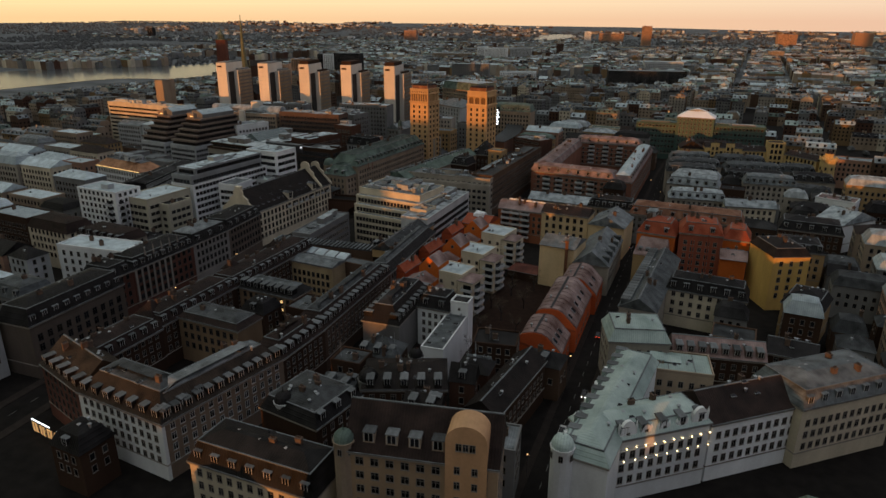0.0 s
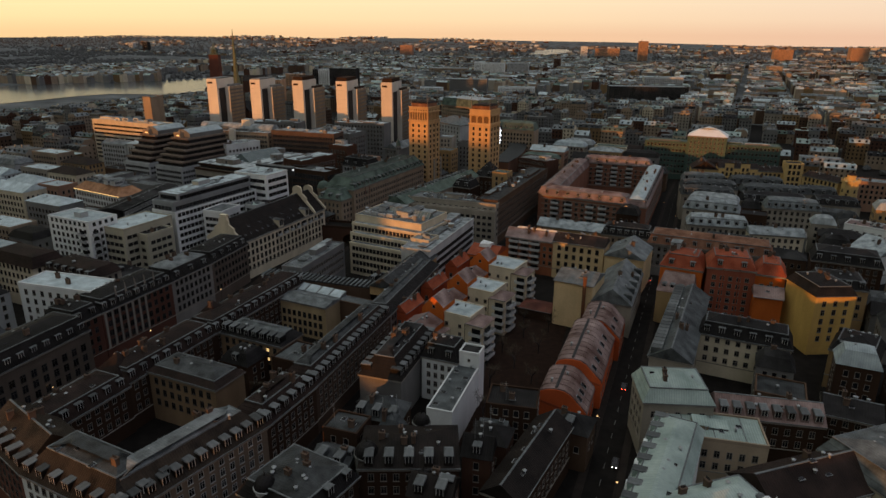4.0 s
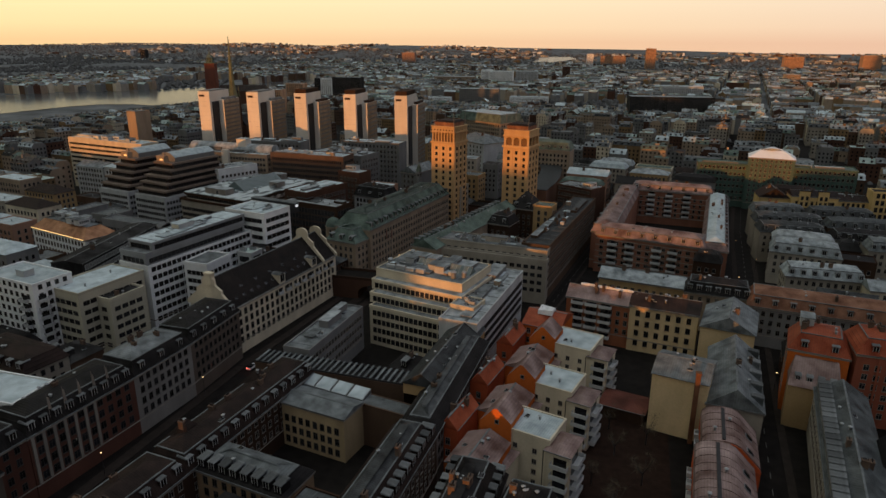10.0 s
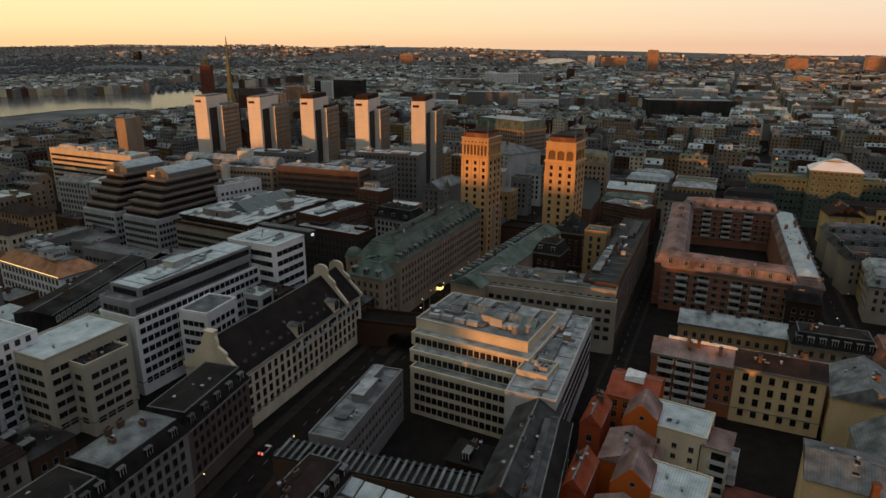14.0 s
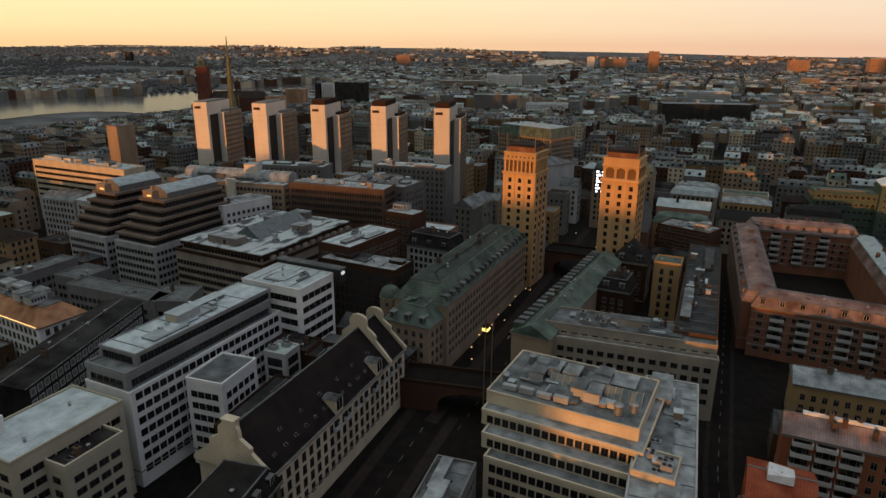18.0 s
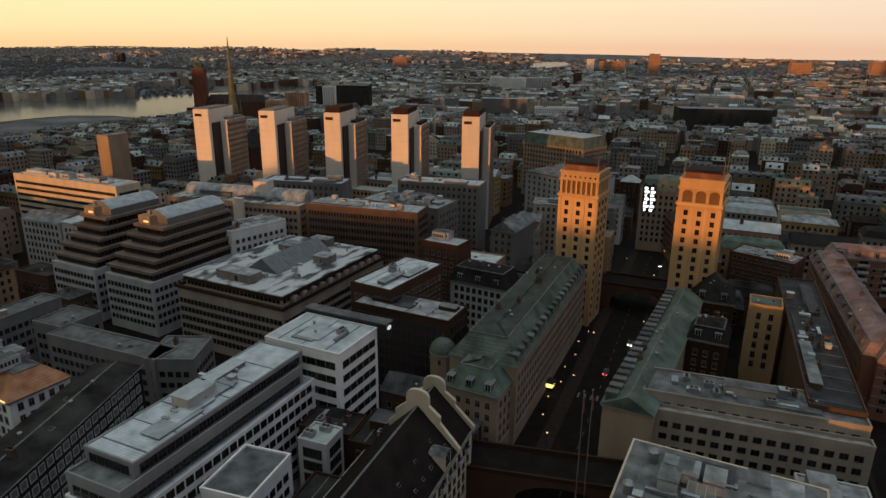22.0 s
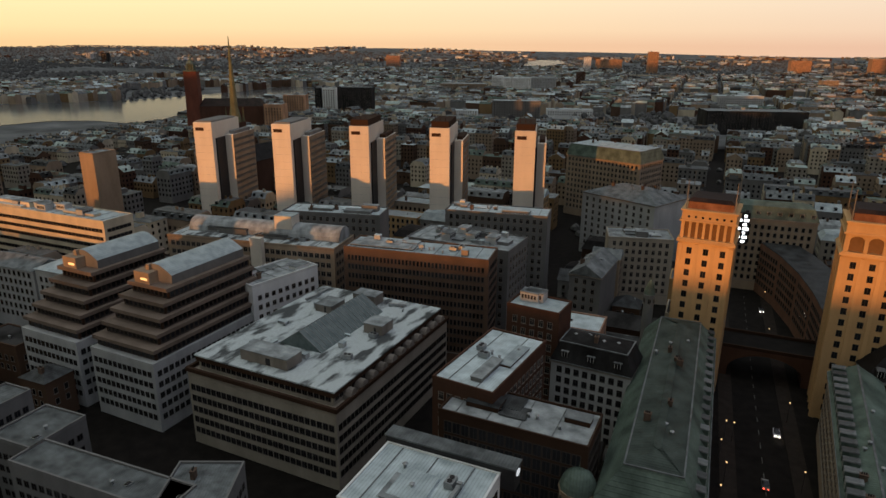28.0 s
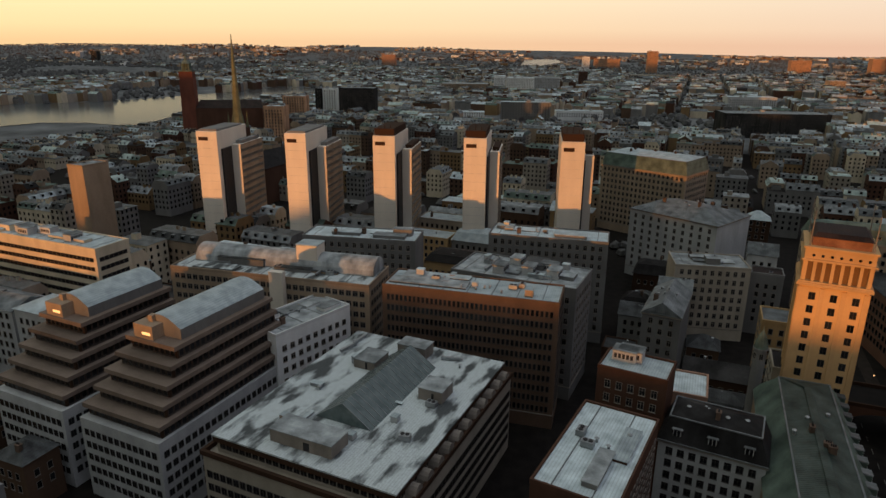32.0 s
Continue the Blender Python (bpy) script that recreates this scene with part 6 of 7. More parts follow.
for k in range(4):
    sk = new("roof_light")
    sk.matrix_basis = pose(75.5 + k * 5.3, -44.2 - k * .95, 12.6, 0, 0, -10)
    tagged(sk, "large flat tilted roof light with metal frame", "roof light", "roof lights")
    bm = bmesh.new()
    prism(bm, [(0, 0, 0), (5, 0, 0), (5, 4.4, 0), (0, 4.4, 0)], [(0, 0, .3), (5, 0, .3), (5, 4.4, 1.5), (0, 4.4, 1.5)])
    part("kerb", bm, METAL, sk)
    bm = bmesh.new()
    prism(bm, [(.2, .2, .36), (4.8, .2, .36), (4.8, 4.2, 1.46), (.2, 4.2, 1.46)], [(.2, .2, .42), (4.8, .2, .42), (4.8, 4.2, 1.52), (.2, 4.2, 1.52)])
    part("pane", bm, FROST, sk)
house("courtyard_wing", "low link roof under tilted roof lights", (74, -45), -10, 38, 5.5, 12.4, SHADETAN, roof='flat', roof_m=ZINC, faces='', junk=0, shop=False, parapet=.2)

# courtyard block: the wing along the wide street and its connecting roofs
for x, y, L, z in ((67, -152, 29, 14), (69.5, -123, 34, 14.5), (72.5, -89, 50, 14)):
    house("courtyard_wing", "dark courtyard wing with brown sheet mansard and dormers", (x, y), 84, L, 11, z, DBROWN, "mansard", BROWNROOF, top_m=DZINC if z == 16.5 else BROWNROOF, rise=3.6, faces="F", dormers="f", junk=6,
          kinds=("chimney", "vent", "skylight", "chimney"), group="courtyard wings")
for x_, y_ in ((58, -123), (61, -84), (63.5, -58)):
    house("roof_pavilion", "steep brown pavilion roof with a pale gable dormer", (x_, y_), -6, 9.5, 9.5, 15.5, wall("yard_cream", .42, .32, .19), "hip", BROWNROOF, rise=5.5, faces="", dormers="", junk=1, shop=False, cornice=False, group="pavilion roofs")
house("courtyard_wing", "grey-roofed yard building with round vent", (97, -96), -8, 20, 12, 13, DBROWN, "flat", ZINC, faces="F", dormers="", junk=4, lit=.02, shop=False)

# tightly packed dark roofs behind the round-gabled house
rgj = random.Random(17)
for bx in np.arange(130, 186, 8.5):
    for by in np.arange(-160, -96, 8):
        for L, D in ((13, 10), (9, 8), (6.5, 6)):
            x, y = bx + rgj.uniform(-1, 1), by + rgj.uniform(-1, 1)
            if all(not taken(x + u, y + v, .1) for u in (0, L / 2, L) for v in (0, D / 2, D)) and x + L < 186:
                house("yard_house", rgj.choice(("dark yard house with black sheet roof and chimneys", "grey yard house with frosted flat roof", "dark yard house with steep slate roof")), (x, y), rgj.choice((2, 4, -3)), L, D,
                      rgj.uniform(9, 15), rgj.choice((DBROWN, DBROWN, BROWN, GREY)), rgj.choice(("mansard", "hip", "gx", "flat", "gy")), rgj.choice((BLACKROOF, SLATE, BLACKROOF, SLATE, DZINC, ZINC)), rise=rgj.uniform(2, 4.5), faces="fr",
                      dormers=rgj.choice(("f", "", "fr")), dgap=2.6, junk=4, kinds=("chimney", "vent", "mast", "skylight"), single=False, cornice=False, shop=False, group="packed yard houses")
                break

# domed corner pavilion by the boulevard
DP = house("office_building", "corner pavilion with green copper domed roof", (30, 66), -12, 16, 14, 19, TAN, "mansard", COPPER, rise=5, inset=4, faces="FR", dormers="f", junk=0)
turret(27, 80, 0, 21, 3.6, TAN, COPPER, "broad corner turret with green copper dome")
turret(43.4, 158, 14, 33.5, 1.5, GREY, COPPER, "slender turret with green cap and spike", False)

# glowing kiosk on the pavement
KS = new("kiosk")
KS.matrix_basis = pose(55.3, 105.7, 0, 0, 0, 80)
tagged(KS, "small glowing yellow kiosk on the pavement", "kiosk")
bm = bmesh.new()
box(bm, -1.6, 1.6, -1.2, 1.2, 0, .9)
part("counter", bm, DBROWN, KS)
bm = bmesh.new()
box(bm, -1.5, 1.5, -1.1, 1.1, .9, 2.4)
part("lit_panels", bm, mat("kiosk_glow", (1.0, .70, .18), emit=2.2, kind="lamp"), KS, "glowing yellow panels")
bm = bmesh.new()
prism(bm, [(-2, -1.6, 2.4), (2, -1.6, 2.4), (2, 1.6, 2.4), (-2, 1.6, 2.4)], [(-.3, -.3, 3.6), (.3, -.3, 3.6), (.3, .3, 3.6), (-.3, .3, 3.6)])
part("roof", bm, DARKM, KS)


# ---- bare courtyard trees ----
def bare_tree(h, seed):
    rg_ = random.Random(seed)
    root = new("tree")
    tagged(root, "bare dark courtyard tree", "tree", "courtyard trees")
    bm = bmesh.new()
    cyl(bm, 0, 0, -.2, h * .4, .22, .15, 7)
    tips = []
    for k in range(9):
        a, up = rg_.uniform(0, 6.28), rg_.uniform(.3, .42) * h
        r, top = rg_.uniform(.16, .3) * h, rg_.uniform(.6, 1.0) * h
        p0, p1 = Vector((0, 0, up)), Vector((r * math.cos(a), r * math.sin(a), top))
        m = (p1 - p0).to_track_quat("Z", "Y").to_matrix().to_4x4()
        ring = [Vector((.08 * math.cos(i), .08 * math.sin(i), 0)) for i in (0, 2.1, 4.2)]
        prism(bm, [p0 + (m @ v) for v in ring], [p1 + (m @ v) * .3 for v in ring])
        tips.append(p1)
    part("trunk", bm, DARKM, root)
    bm = bmesh.new()
    for p in tips:
        for _ in range(26):
            d = Vector((rg_.gauss(0, 1), rg_.gauss(0, 1), rg_.gauss(.3, .8))) * h * .10
            q = p + d * .2
            e = q + d
            s = d.cross(Vector((0, 0, 1))).normalized() * .035
            bm.faces.new([bm.verts.new(v) for v in (q - s, q + s, e)])
    part("crown", bm, LEAF, root)
    return root


tb = [bare_tree(9, 1), bare_tree(7, 2)]
spots_t = [(160, -90), (168, -84), (158, -72), (170, -66), (163, -58), (157, -48), (169, -45), (162, -34), (170, -27), (160, -22), (92, -100), (166, -97)]
tb[0].matrix_basis = pose(*spots_t[0], 0)
tb[1].matrix_basis = pose(*spots_t[1], 0)
for k, (x, y) in enumerate(spots_t[2:]):
    copy_thing(tb[k % 2], pose(x, y, 0, 0, 0, 37 * k))
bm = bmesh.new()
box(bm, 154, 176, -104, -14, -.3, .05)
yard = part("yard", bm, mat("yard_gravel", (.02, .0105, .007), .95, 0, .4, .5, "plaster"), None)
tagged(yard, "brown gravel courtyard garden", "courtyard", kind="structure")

# flagpoles on the eaves of the brick house
for k in range(5):
    t_ = k / 4
    fp = new("eaves_flagpole")
    fp.matrix_basis = pose(33.2 + 1.8 * t_, -86 + 16 * t_, 17.7, 0, 0, 80)
    tagged(fp, "white flagpole with a pale pennant on the eaves", "flagpole", "eaves flagpoles")
    bm = bmesh.new()
    cyl(bm, 0, 0, 0, 7.5, .09, .04, 6)
    part("pole", bm, FRAMEW, fp)
    bm = bmesh.new()
    prism(bm, [(.05, 0, 3.6), (.8, .1, 3.2), (.8, .14, 3.2), (.05, .05, 3.6)], [(.05, 0, 6.8), (.5, .1, 6.4), (.5, .14, 6.4), (.05, .05, 6.8)])
    part("pennant", bm, FRAMEW, fp)



# ---- strings of bulbs and shaped gables on the white corner building ----
def bulb_mesh():
    bm = bmesh.new()
    bmesh.ops.create_icosphere(bm, subdivisions=1, radius=.16)
    return mesh_of("bulb", bm, mat("warm_bulb", (1.0, .70, .34), emit=7, kind="lamp"))


def light_string(A, ang, L, z, n):
    root = new("light_string")
    root.matrix_basis = Matrix.Translation((A[0], A[1], 0)) @ Matrix.Rotation(radians(ang), 4, "Z")
    tagged(root, "string of warm bulbs along a cornice", "light string", "light strings")
    bm = bmesh.new()
    for k in range(n - 1):
        a, b_ = L * k / (n - 1), L * (k + 1) / (n - 1)
        box(bm, a, b_, -.34, -.31, z - .02, z + .01)
    part("cable", bm, DARKM, root)
    for k in range(n):
        put("bulb", SHARED.setdefault("bulb", bulb_mesh()), root, Matrix.Translation((L * k / (n - 1), -.35, z + .1 * math.sin(k * 1.7))))


light_string((195, -152.2), 34, 39, 14.4, 17)
light_string((195, -152), 34, 39, 11.0, 15)
light_string((201, -121), -102, 30, 14.4, 10)


def shaped_gable(A, ang, s, w, z, hgt):
    root = new("gable")
    root.matrix_basis = Matrix.Translation((A[0], A[1], 0)) @ Matrix.Rotation(radians(ang), 4, "Z")
    tagged(root, "small white shaped gable with pinnacles on the eaves", "gable", "shaped gables")
    bm = bmesh.new()
    n = 8
    prof = [(s - w, z)] + [(s - w * .8 * math.cos(math.pi * i / n), z + hgt * .45 + hgt * .55 * math.sin(math.pi * i / n)) for i in range(n + 1)] + [(s + w, z)]
    a, b_ = [bm.verts.new((x, -.1, zz)) for x, zz in prof], [bm.verts.new((x, .7, zz)) for x, zz in prof]
    bm.faces.new(a)
    bm.faces.new(list(reversed(b_)))
    for i in range(len(a)):
        j = (i + 1) % len(a)
        bm.faces.new((a[j], a[i], b_[i], b_[j]))
    part("front", bm, WHITE, root)
    for x in (s - w, s + w):
        bm = bmesh.new()
        cyl(bm, x, .2, z, z + hgt * .6, .22, .18, 6)
        cyl(bm, x, .2, z + hgt * .6, z + hgt * .95, .3, .04, 6)
        part("pinnacle", bm, WHITE, root)
    put("window", window_mesh(.7, 1.0, FRAMEW, 1), root, Matrix.Translation((s, -.1, z + .35)))


for k in range(8):
    shaped_gable((195, -152), 34, 3 + k * 4.7, 1.4 if k not in (3, 7) else 2.2, 17, 2.6 if k not in (3, 7) else 4.4)
for k in range(6):
    shaped_gable((205, -103), -102, 5 + k * 8, 1.3, 17, 2.2)

# lit shop fronts of the red-brown block
for k in range(7):
    sh = new("shop_window")
    sh.matrix_basis = Matrix.Translation((59.5 + k * 3.2, -161.9 - k * .74, 0)) @ Matrix.Rotation(radians(-13), 4, "Z")
    tagged(sh, "lamplit shop window", "shop window", "shop windows")
    bm = bmesh.new()
    box(bm, -1.2, 1.2, -.12, 0, .5, 3.2)
    part("pane", bm, mat("dim_shop_light", (1.0, .55, .22), emit=.35, kind="lamp"), sh)
    bm = bmesh.new()
    for x in (-1.3, -.05, 1.2):
        box(bm, x, x + .1, -.2, -.121, .4, 3.3)
    part("frame", bm, FRAMED, sh)
for k in range(2):
    bm = bmesh.new()
    box(bm, 0, 8, -.25, -.05, 4.0, 4.25)
    tb_ = part("tube_light", bm, mat("cold_tube", (.9, .95, 1.0), emit=2.5, kind="lamp"), None)
    tb_.matrix_basis = Matrix.Translation((58.5 + k * 11, -161.6 - k * 2.5, 0)) @ Matrix.Rotation(radians(-13), 4, "Z")
    tagged(tb_, "bright white tube light over shop windows", "tube light")

# rounded front corner of the white building
CB = new("corner_bay")
tagged(CB, "rounded white corner of the ornate building under pale green sheet", "building")
ring = [(194.8, -152.4), (203.2, -146.7), (206.5, -137.5), (198.2, -139.5), (195.4, -147)]
cx_, cy_ = sum(p_[0] for p_ in ring) / 5, sum(p_[1] for p_ in ring) / 5
bm = bmesh.new()
prism(bm, [(x, y, -1) for x, y in ring], [(x, y, 17) for x, y in ring])
part("wall", bm, WHITE, CB)
bm = bmesh.new()
prism(bm, [(cx_ + (x - cx_) * 1.04, cy_ + (y - cy_) * 1.04, 17.01) for x, y in ring], [(cx_ + (x - cx_) * .7, cy_ + (y - cy_) * .7, 19.7) for x, y in ring])
part("roof", bm, PALEGREEN, CB)
for r in range(4):
    for k in range(4):
        put("window", window_mesh(1.1, 1.75, FRAMEW, 0), CB, Matrix.Translation((194.8 + (k + .5) * 2.1, -152.4 + (k + .5) * 1.43, 3.6 + r * 3.3)) @ Matrix.Rotation(radians(34.2), 4, "Z"))


# ---- yellow houses in the last sun ----
rgy = random.Random(5)
SUNNY = wall("sunny_yellow", .62, .45, .20)
house("apartment_building", "pale ochre house with a bare sunlit gable", (233, 225), 1, 16.5, 16, 17.5, SUNNY, "gy", BROWNROOF, rise=5.5, faces="", dormers="", junk=2, shop=False, cornice=False)
for x, y, a, L, z, n in ((250, 222, 4, 24.5, 20, 2), (274.7, 224, 3, 15.5, 18.5, 0), (301, 221, -50, 25, 18, 0)):
    r_ = house("apartment_building", "yellow-plastered house with dark sheet roof in the sun", (x, y), a, L, 11, z, SUNNY, "gx", BROWNROOF, rise=2.6, faces="f", dormers="", junk=3, gap=2.8, win=(1.2, 2.0), frame_m=FRAMED, shop=False,
               group="yellow row")
    for k in range(n):
        bm = bmesh.new()
        box(bm, 3.5 + k * 10, 9 + k * 10, -1.2, 0, -1, z + 3.2)
        part("bay_tower", bm, SUNNY, r_)
        bm = bmesh.new()
        box(bm, 3.2 + k * 10, 9.3 + k * 10, -1.5, .6, z + 3.2, z + 3.6)
        part("bay_roof", bm, SLATE, r_)
        for q in range(5):
            for s in (0, 2.6):
                put("window", window_mesh(1.2, 2.0, FRAMED, 0), r_, Matrix.Translation((5.0 + k * 10 + s, -1.2, 4.6 + q * 3.4)))
house("square_tower", "square yellow tower house with flat roof and dark windows", (290.2, 220.5), 2, 10.5, 10, 25, SUNNY, "flat", SLATE, faces="FR", gap=3, win=(1.5, 2.4), frame_m=FRAMED, storey=4, first=6, junk=0, shop=False)
OT = new("octagonal_tower")
OT.matrix_basis = pose(323, 199, 0)
tagged(OT, "octagonal yellow tower with lantern and battlements", "tower")
bm = bmesh.new()
cyl(bm, 0, 0, -1, 19.5, 5.0, 4.8, 8)
cyl(bm, 0, 0, 19.5, 20.5, 5.5, 5.5, 8)
part("shaft", bm, SUNNY, OT)
for k in range(8):
    a_ = radians(22.5 + 45 * k)
    bm = bmesh.new()
    box(bm, 4.6, 5.3, -.9, .9, 20.5, 21.6, 0, Matrix.Rotation(a_, 4, "Z"))
    part("merlon", bm, SUNNY, OT)
    put("window", window_mesh(.9, 1.8, FRAMED, 1), OT, Matrix.Rotation(a_, 4, "Z") @ Matrix.Translation((4.6, 0, 13.5)) @ Matrix.Rotation(radians(90), 4, "Z"))
bm = bmesh.new()
cyl(bm, 0, 0, 20.5, 24, 2.6, 2.6, 8)
part("lantern", bm, SUNNY, OT)
bm = bmesh.new()
cyl(bm, 0, 0, 24, 25.6, 3.0, .4, 8)
cyl(bm, 0, 0, 25.6, 27, .25, .05, 6)
part("cap", bm, BROWNROOF, OT)
# dark sheet roofs before the yellow row
for x, y, a, L, D, z, m_, n_ in ((226, 196, 3, 27, 12, 15, ZINC, "grey"), (255, 198, 2, 32, 12, 14.5, DZINC, "dull grey"), (224, 174, 3, 33, 12, 15, DZINC, "dull grey"), (259, 176, 2, 34, 12, 14, ZINC, "grey"),
                                 (223, 152, 3, 30, 12, 15.5, DZINC, "dull grey"), (256, 153, 0, 35, 12, 14, SLATE, "slate"), (292, 186, -4, 22, 12, 13, DZINC, "dull grey"), (295, 160, -4, 24, 12, 13, SLATE, "slate")):
    house("apartment_building", "low house with " + n_ + " mansard roof and round dormers", (x, y), a, L, D, z, rgy.choice((GREY, SHADETAN, BEIGE)), "mansard", m_, rise=3.4, faces="f", dormers="f", dgap=4, junk=2, single=True, shop=False, cornice=False,
          kinds=("chimney", "vent", "skylight", "vent"), group="roofs before the yellow row")
wt = bare_tree(17, 9)
wt.matrix_basis = pose(300, 138, 0)
tagged(wt, "tall bare tree with warm brown twigs", "tree", "courtyard trees")


# ---- curved house along the boulevard beyond the towers ----
CO = new("curved_office")
tagged(CO, "long curved dark brick house with frosted flat roof", "office building")
line = [(99.5, 184), (101.5, 205), (102, 225), (100.5, 247), (96, 270)]
inner = [(113, 182), (115.5, 205), (116, 227), (114, 251), (109, 275)]
ring = line + list(reversed(inner))
bm = bmesh.new()
prism(bm, [(x, y, -1) for x, y in ring], [(x, y, 22) for x, y in ring])
part("wall", bm, wall("boulevard_brick", .14, .075, .05), CO)
bm = bmesh.new()
prism(bm, [(x, y, 22.01) for x, y in ring], [(x, y, 22.4) for x, y in ring])
part("roof", bm, DZINC, CO)
for (ax, ay), (bx, by) in zip(line, line[1:]):
    ln, an = math.hypot(bx - ax, by - ay), math.degrees(math.atan2(by - ay, bx - ax))
    facade(CO, bx, by, an + 180, ln, 0, 22, 4.4, 3.3, 2.4, 1.3, 1.8, FRAMED, 2)
    claim((ax, ay), an - 90, 14, ln)



# ---- the town further off ----
def far_town(name, label, cells, mats_w, mats_r, seed, detail):
    """Many plain houses in one mesh: walls, roofs and rows of panes."""
    rg = random.Random(seed)
    V, F, MI = [], [], []

    def quad(ps, mi):
        o = len(V)
        V.extend(ps)
        F.append(tuple(range(o, o + len(ps))))
        MI.append(mi)
    nw, nr = len(mats_w), len(mats_r)
    for x, y, ang, L, D, z, g in cells:
        ca, sa = math.cos(ang), math.sin(ang)

        def P(u, v, w):
            return (x + u * ca - v * sa, y + u * sa + v * ca, w + g)
        wi, ri = rg.randrange(nw), nw + rg.randrange(nr)
        c = ((0, 0), (L, 0), (L, D), (0, D))
        for i in range(4):
            a, b = c[i], c[(i + 1) % 4]
            quad([P(*a, -6), P(*b, -6), P(*b, z), P(*a, z)], wi)
        kind = rg.choice(("m", "m", "g", "f"))
        o = .3
        if kind == "f":
            quad([P(-o, -o, z), P(L + o, -o, z), P(L + o, D + o, z), P(-o, D + o, z)], ri)
            bx, by, bw, bd = rg.uniform(.1, .6) * L, rg.uniform(.2, .5) * D, rg.uniform(2, 6), rg.uniform(2, 4)
            e = ((bx, by), (bx + bw, by), (bx + bw, by + bd), (bx, by + bd))
            for i in range(4):
                a, b = e[i], e[(i + 1) % 4]
                quad([P(*a, z), P(*b, z), P(*b, z + 2.5), P(*a, z + 2.5)], wi)
            quad([P(*q, z + 2.5) for q in e], ri)
        else:
            k = 2.2 if kind == "m" else D / 2 - .1
            h = 2.8 if kind == "m" else 3.6
            q = ((0, -o), (L, -o), (L, D + o), (0, D + o))
            t = ((0, k), (L, k), (L, D - k), (0, D - k))
            for i in range(4):
                j = (i + 1) % 4
                quad([P(*q[i], z), P(*q[j], z), P(*t[j], z + h), P(*t[i], z + h)], ri if i % 2 == 0 else wi)
            quad([P(*p, z + h) for p in t], rg.choice((ri, nw + 1)))
            if detail:
                for i in range(int(L / 4.5)):
                    u = (i + .5) * L / int(L / 4.5)
                    for v0, v1 in ((.3, 2.0), (D - .3, D - 2.0)):
                        quad([P(u - .8, v0, z + .9), P(u + .8, v0, z + .9), P(u + .8, v0, z + 2.3), P(u - .8, v0, z + 2.3)], nw + nr)
                        quad([P(u - .9, v0, z + 2.3), P(u + .9, v0, z + 2.3), P(u + .9, v1, z + 2.5), P(u - .9, v1, z + 2.5)], nw + 1)
            for _ in range(rg.randrange(1, 4)):
                bx, by = rg.uniform(.15, .85) * L, D * rg.uniform(.35, .65)
                e = ((bx, by), (bx + 1.3, by), (bx + 1.3, by + .8), (bx, by + .8))
                for i in range(4):
                    quad([P(*e[i], z), P(*e[(i + 1) % 4], z), P(*e[(i + 1) % 4], z + h + 1.6), P(*e[i], z + h + 1.6)], wi)
                quad([P(*p, z + h + 1.6) for p in e], ri)
        if detail:
            for face in (0, 1, 3):
                a, b = c[face], c[(face + 1) % 4]
                ln = math.hypot(b[0] - a[0], b[1] - a[1])
                n = int(ln / 2.9)
                if n < 1:
                    continue
                ux, uy = (b[0] - a[0]) / ln, (b[1] - a[1]) / ln
                nx, ny = uy * .06, -ux * .06
                zz = 4.6
                while zz + 1.6 < z - .5:
                    for i in range(n):
                        s = ln * (i + .5) / n
                        p0, p1 = (a[0] + ux * (s - .6) + nx, a[1] + uy * (s - .6) + ny), (a[0] + ux * (s + .6) + nx, a[1] + uy * (s + .6) + ny)
                        quad([P(*p0, zz), P(*p1, zz), P(*p1, zz + 1.7), P(*p0, zz + 1.7)], nw + nr)
                    zz += 3.3
    me = bpy.data.meshes.new(name)
    me.from_pydata(V, [], F)
    me.polygons.foreach_set("material_index", np.array(MI, dtype=np.int32))
    for m in (*mats_w, *mats_r, GLASS):
        me.materials.append(m)
    return tagged(new(name, me), label, "town", kind="stuff")


def grid_cells(x0, x1, y0, y1, pitch_x, pitch_y, ang, seed, zlo, zhi, free, fill=1.0, short=14, long=28):
    """Houses round courtyards on a street grid."""
    rg = random.Random(seed)
    ca, sa = math.cos(radians(ang)), math.sin(radians(ang))
    out = []
    for bx in np.arange(x0, x1, pitch_x):
        for by in np.arange(y0, y1, pitch_y):
            w, d, zb = pitch_x - 12 + rg.uniform(-2, 2), pitch_y - 12, rg.uniform(zlo, zhi)
            for side in range(5):
                run = w if side in (0, 2) else d - 24 if side < 4 else w - 26
                s = 0
                while s < run - 6:
                    ln = min(run - s, rg.uniform(short, long))
                    z = zb + rg.uniform(-1.4, 1.4) if side < 4 else zb * .6
                    turn = 0
                    if side == 0:
                        u, v = bx + s, by
                    elif side == 2:
                        u, v = bx + s, by + d - 12
                    elif side == 4:
                        u, v = bx + 13 + s, by + d / 2 - 5
                    else:
                        u, v, turn = bx + (12 if side == 1 else w), by + 12 + s, math.pi / 2
                    s += ln
                    X, Y = u * ca - v * sa, u * sa + v * ca
                    a = radians(ang) + turn
                    cx, cy = X + ln / 2 * math.cos(a) - 6 * math.sin(a), Y + ln / 2 * math.sin(a) + 6 * math.cos(a)
                    if rg.random() < fill and free(cx, cy):
                        out.append((X, Y, a, ln, 12 if side < 4 else 9, z, far_height(cx, cy)))
    return out


def in_view(x, y):
    """Within the wide wedge of land ahead of the start."""
    a = math.degrees(math.atan2(-(x - 205), y + 271))
    return -30 < a < 62


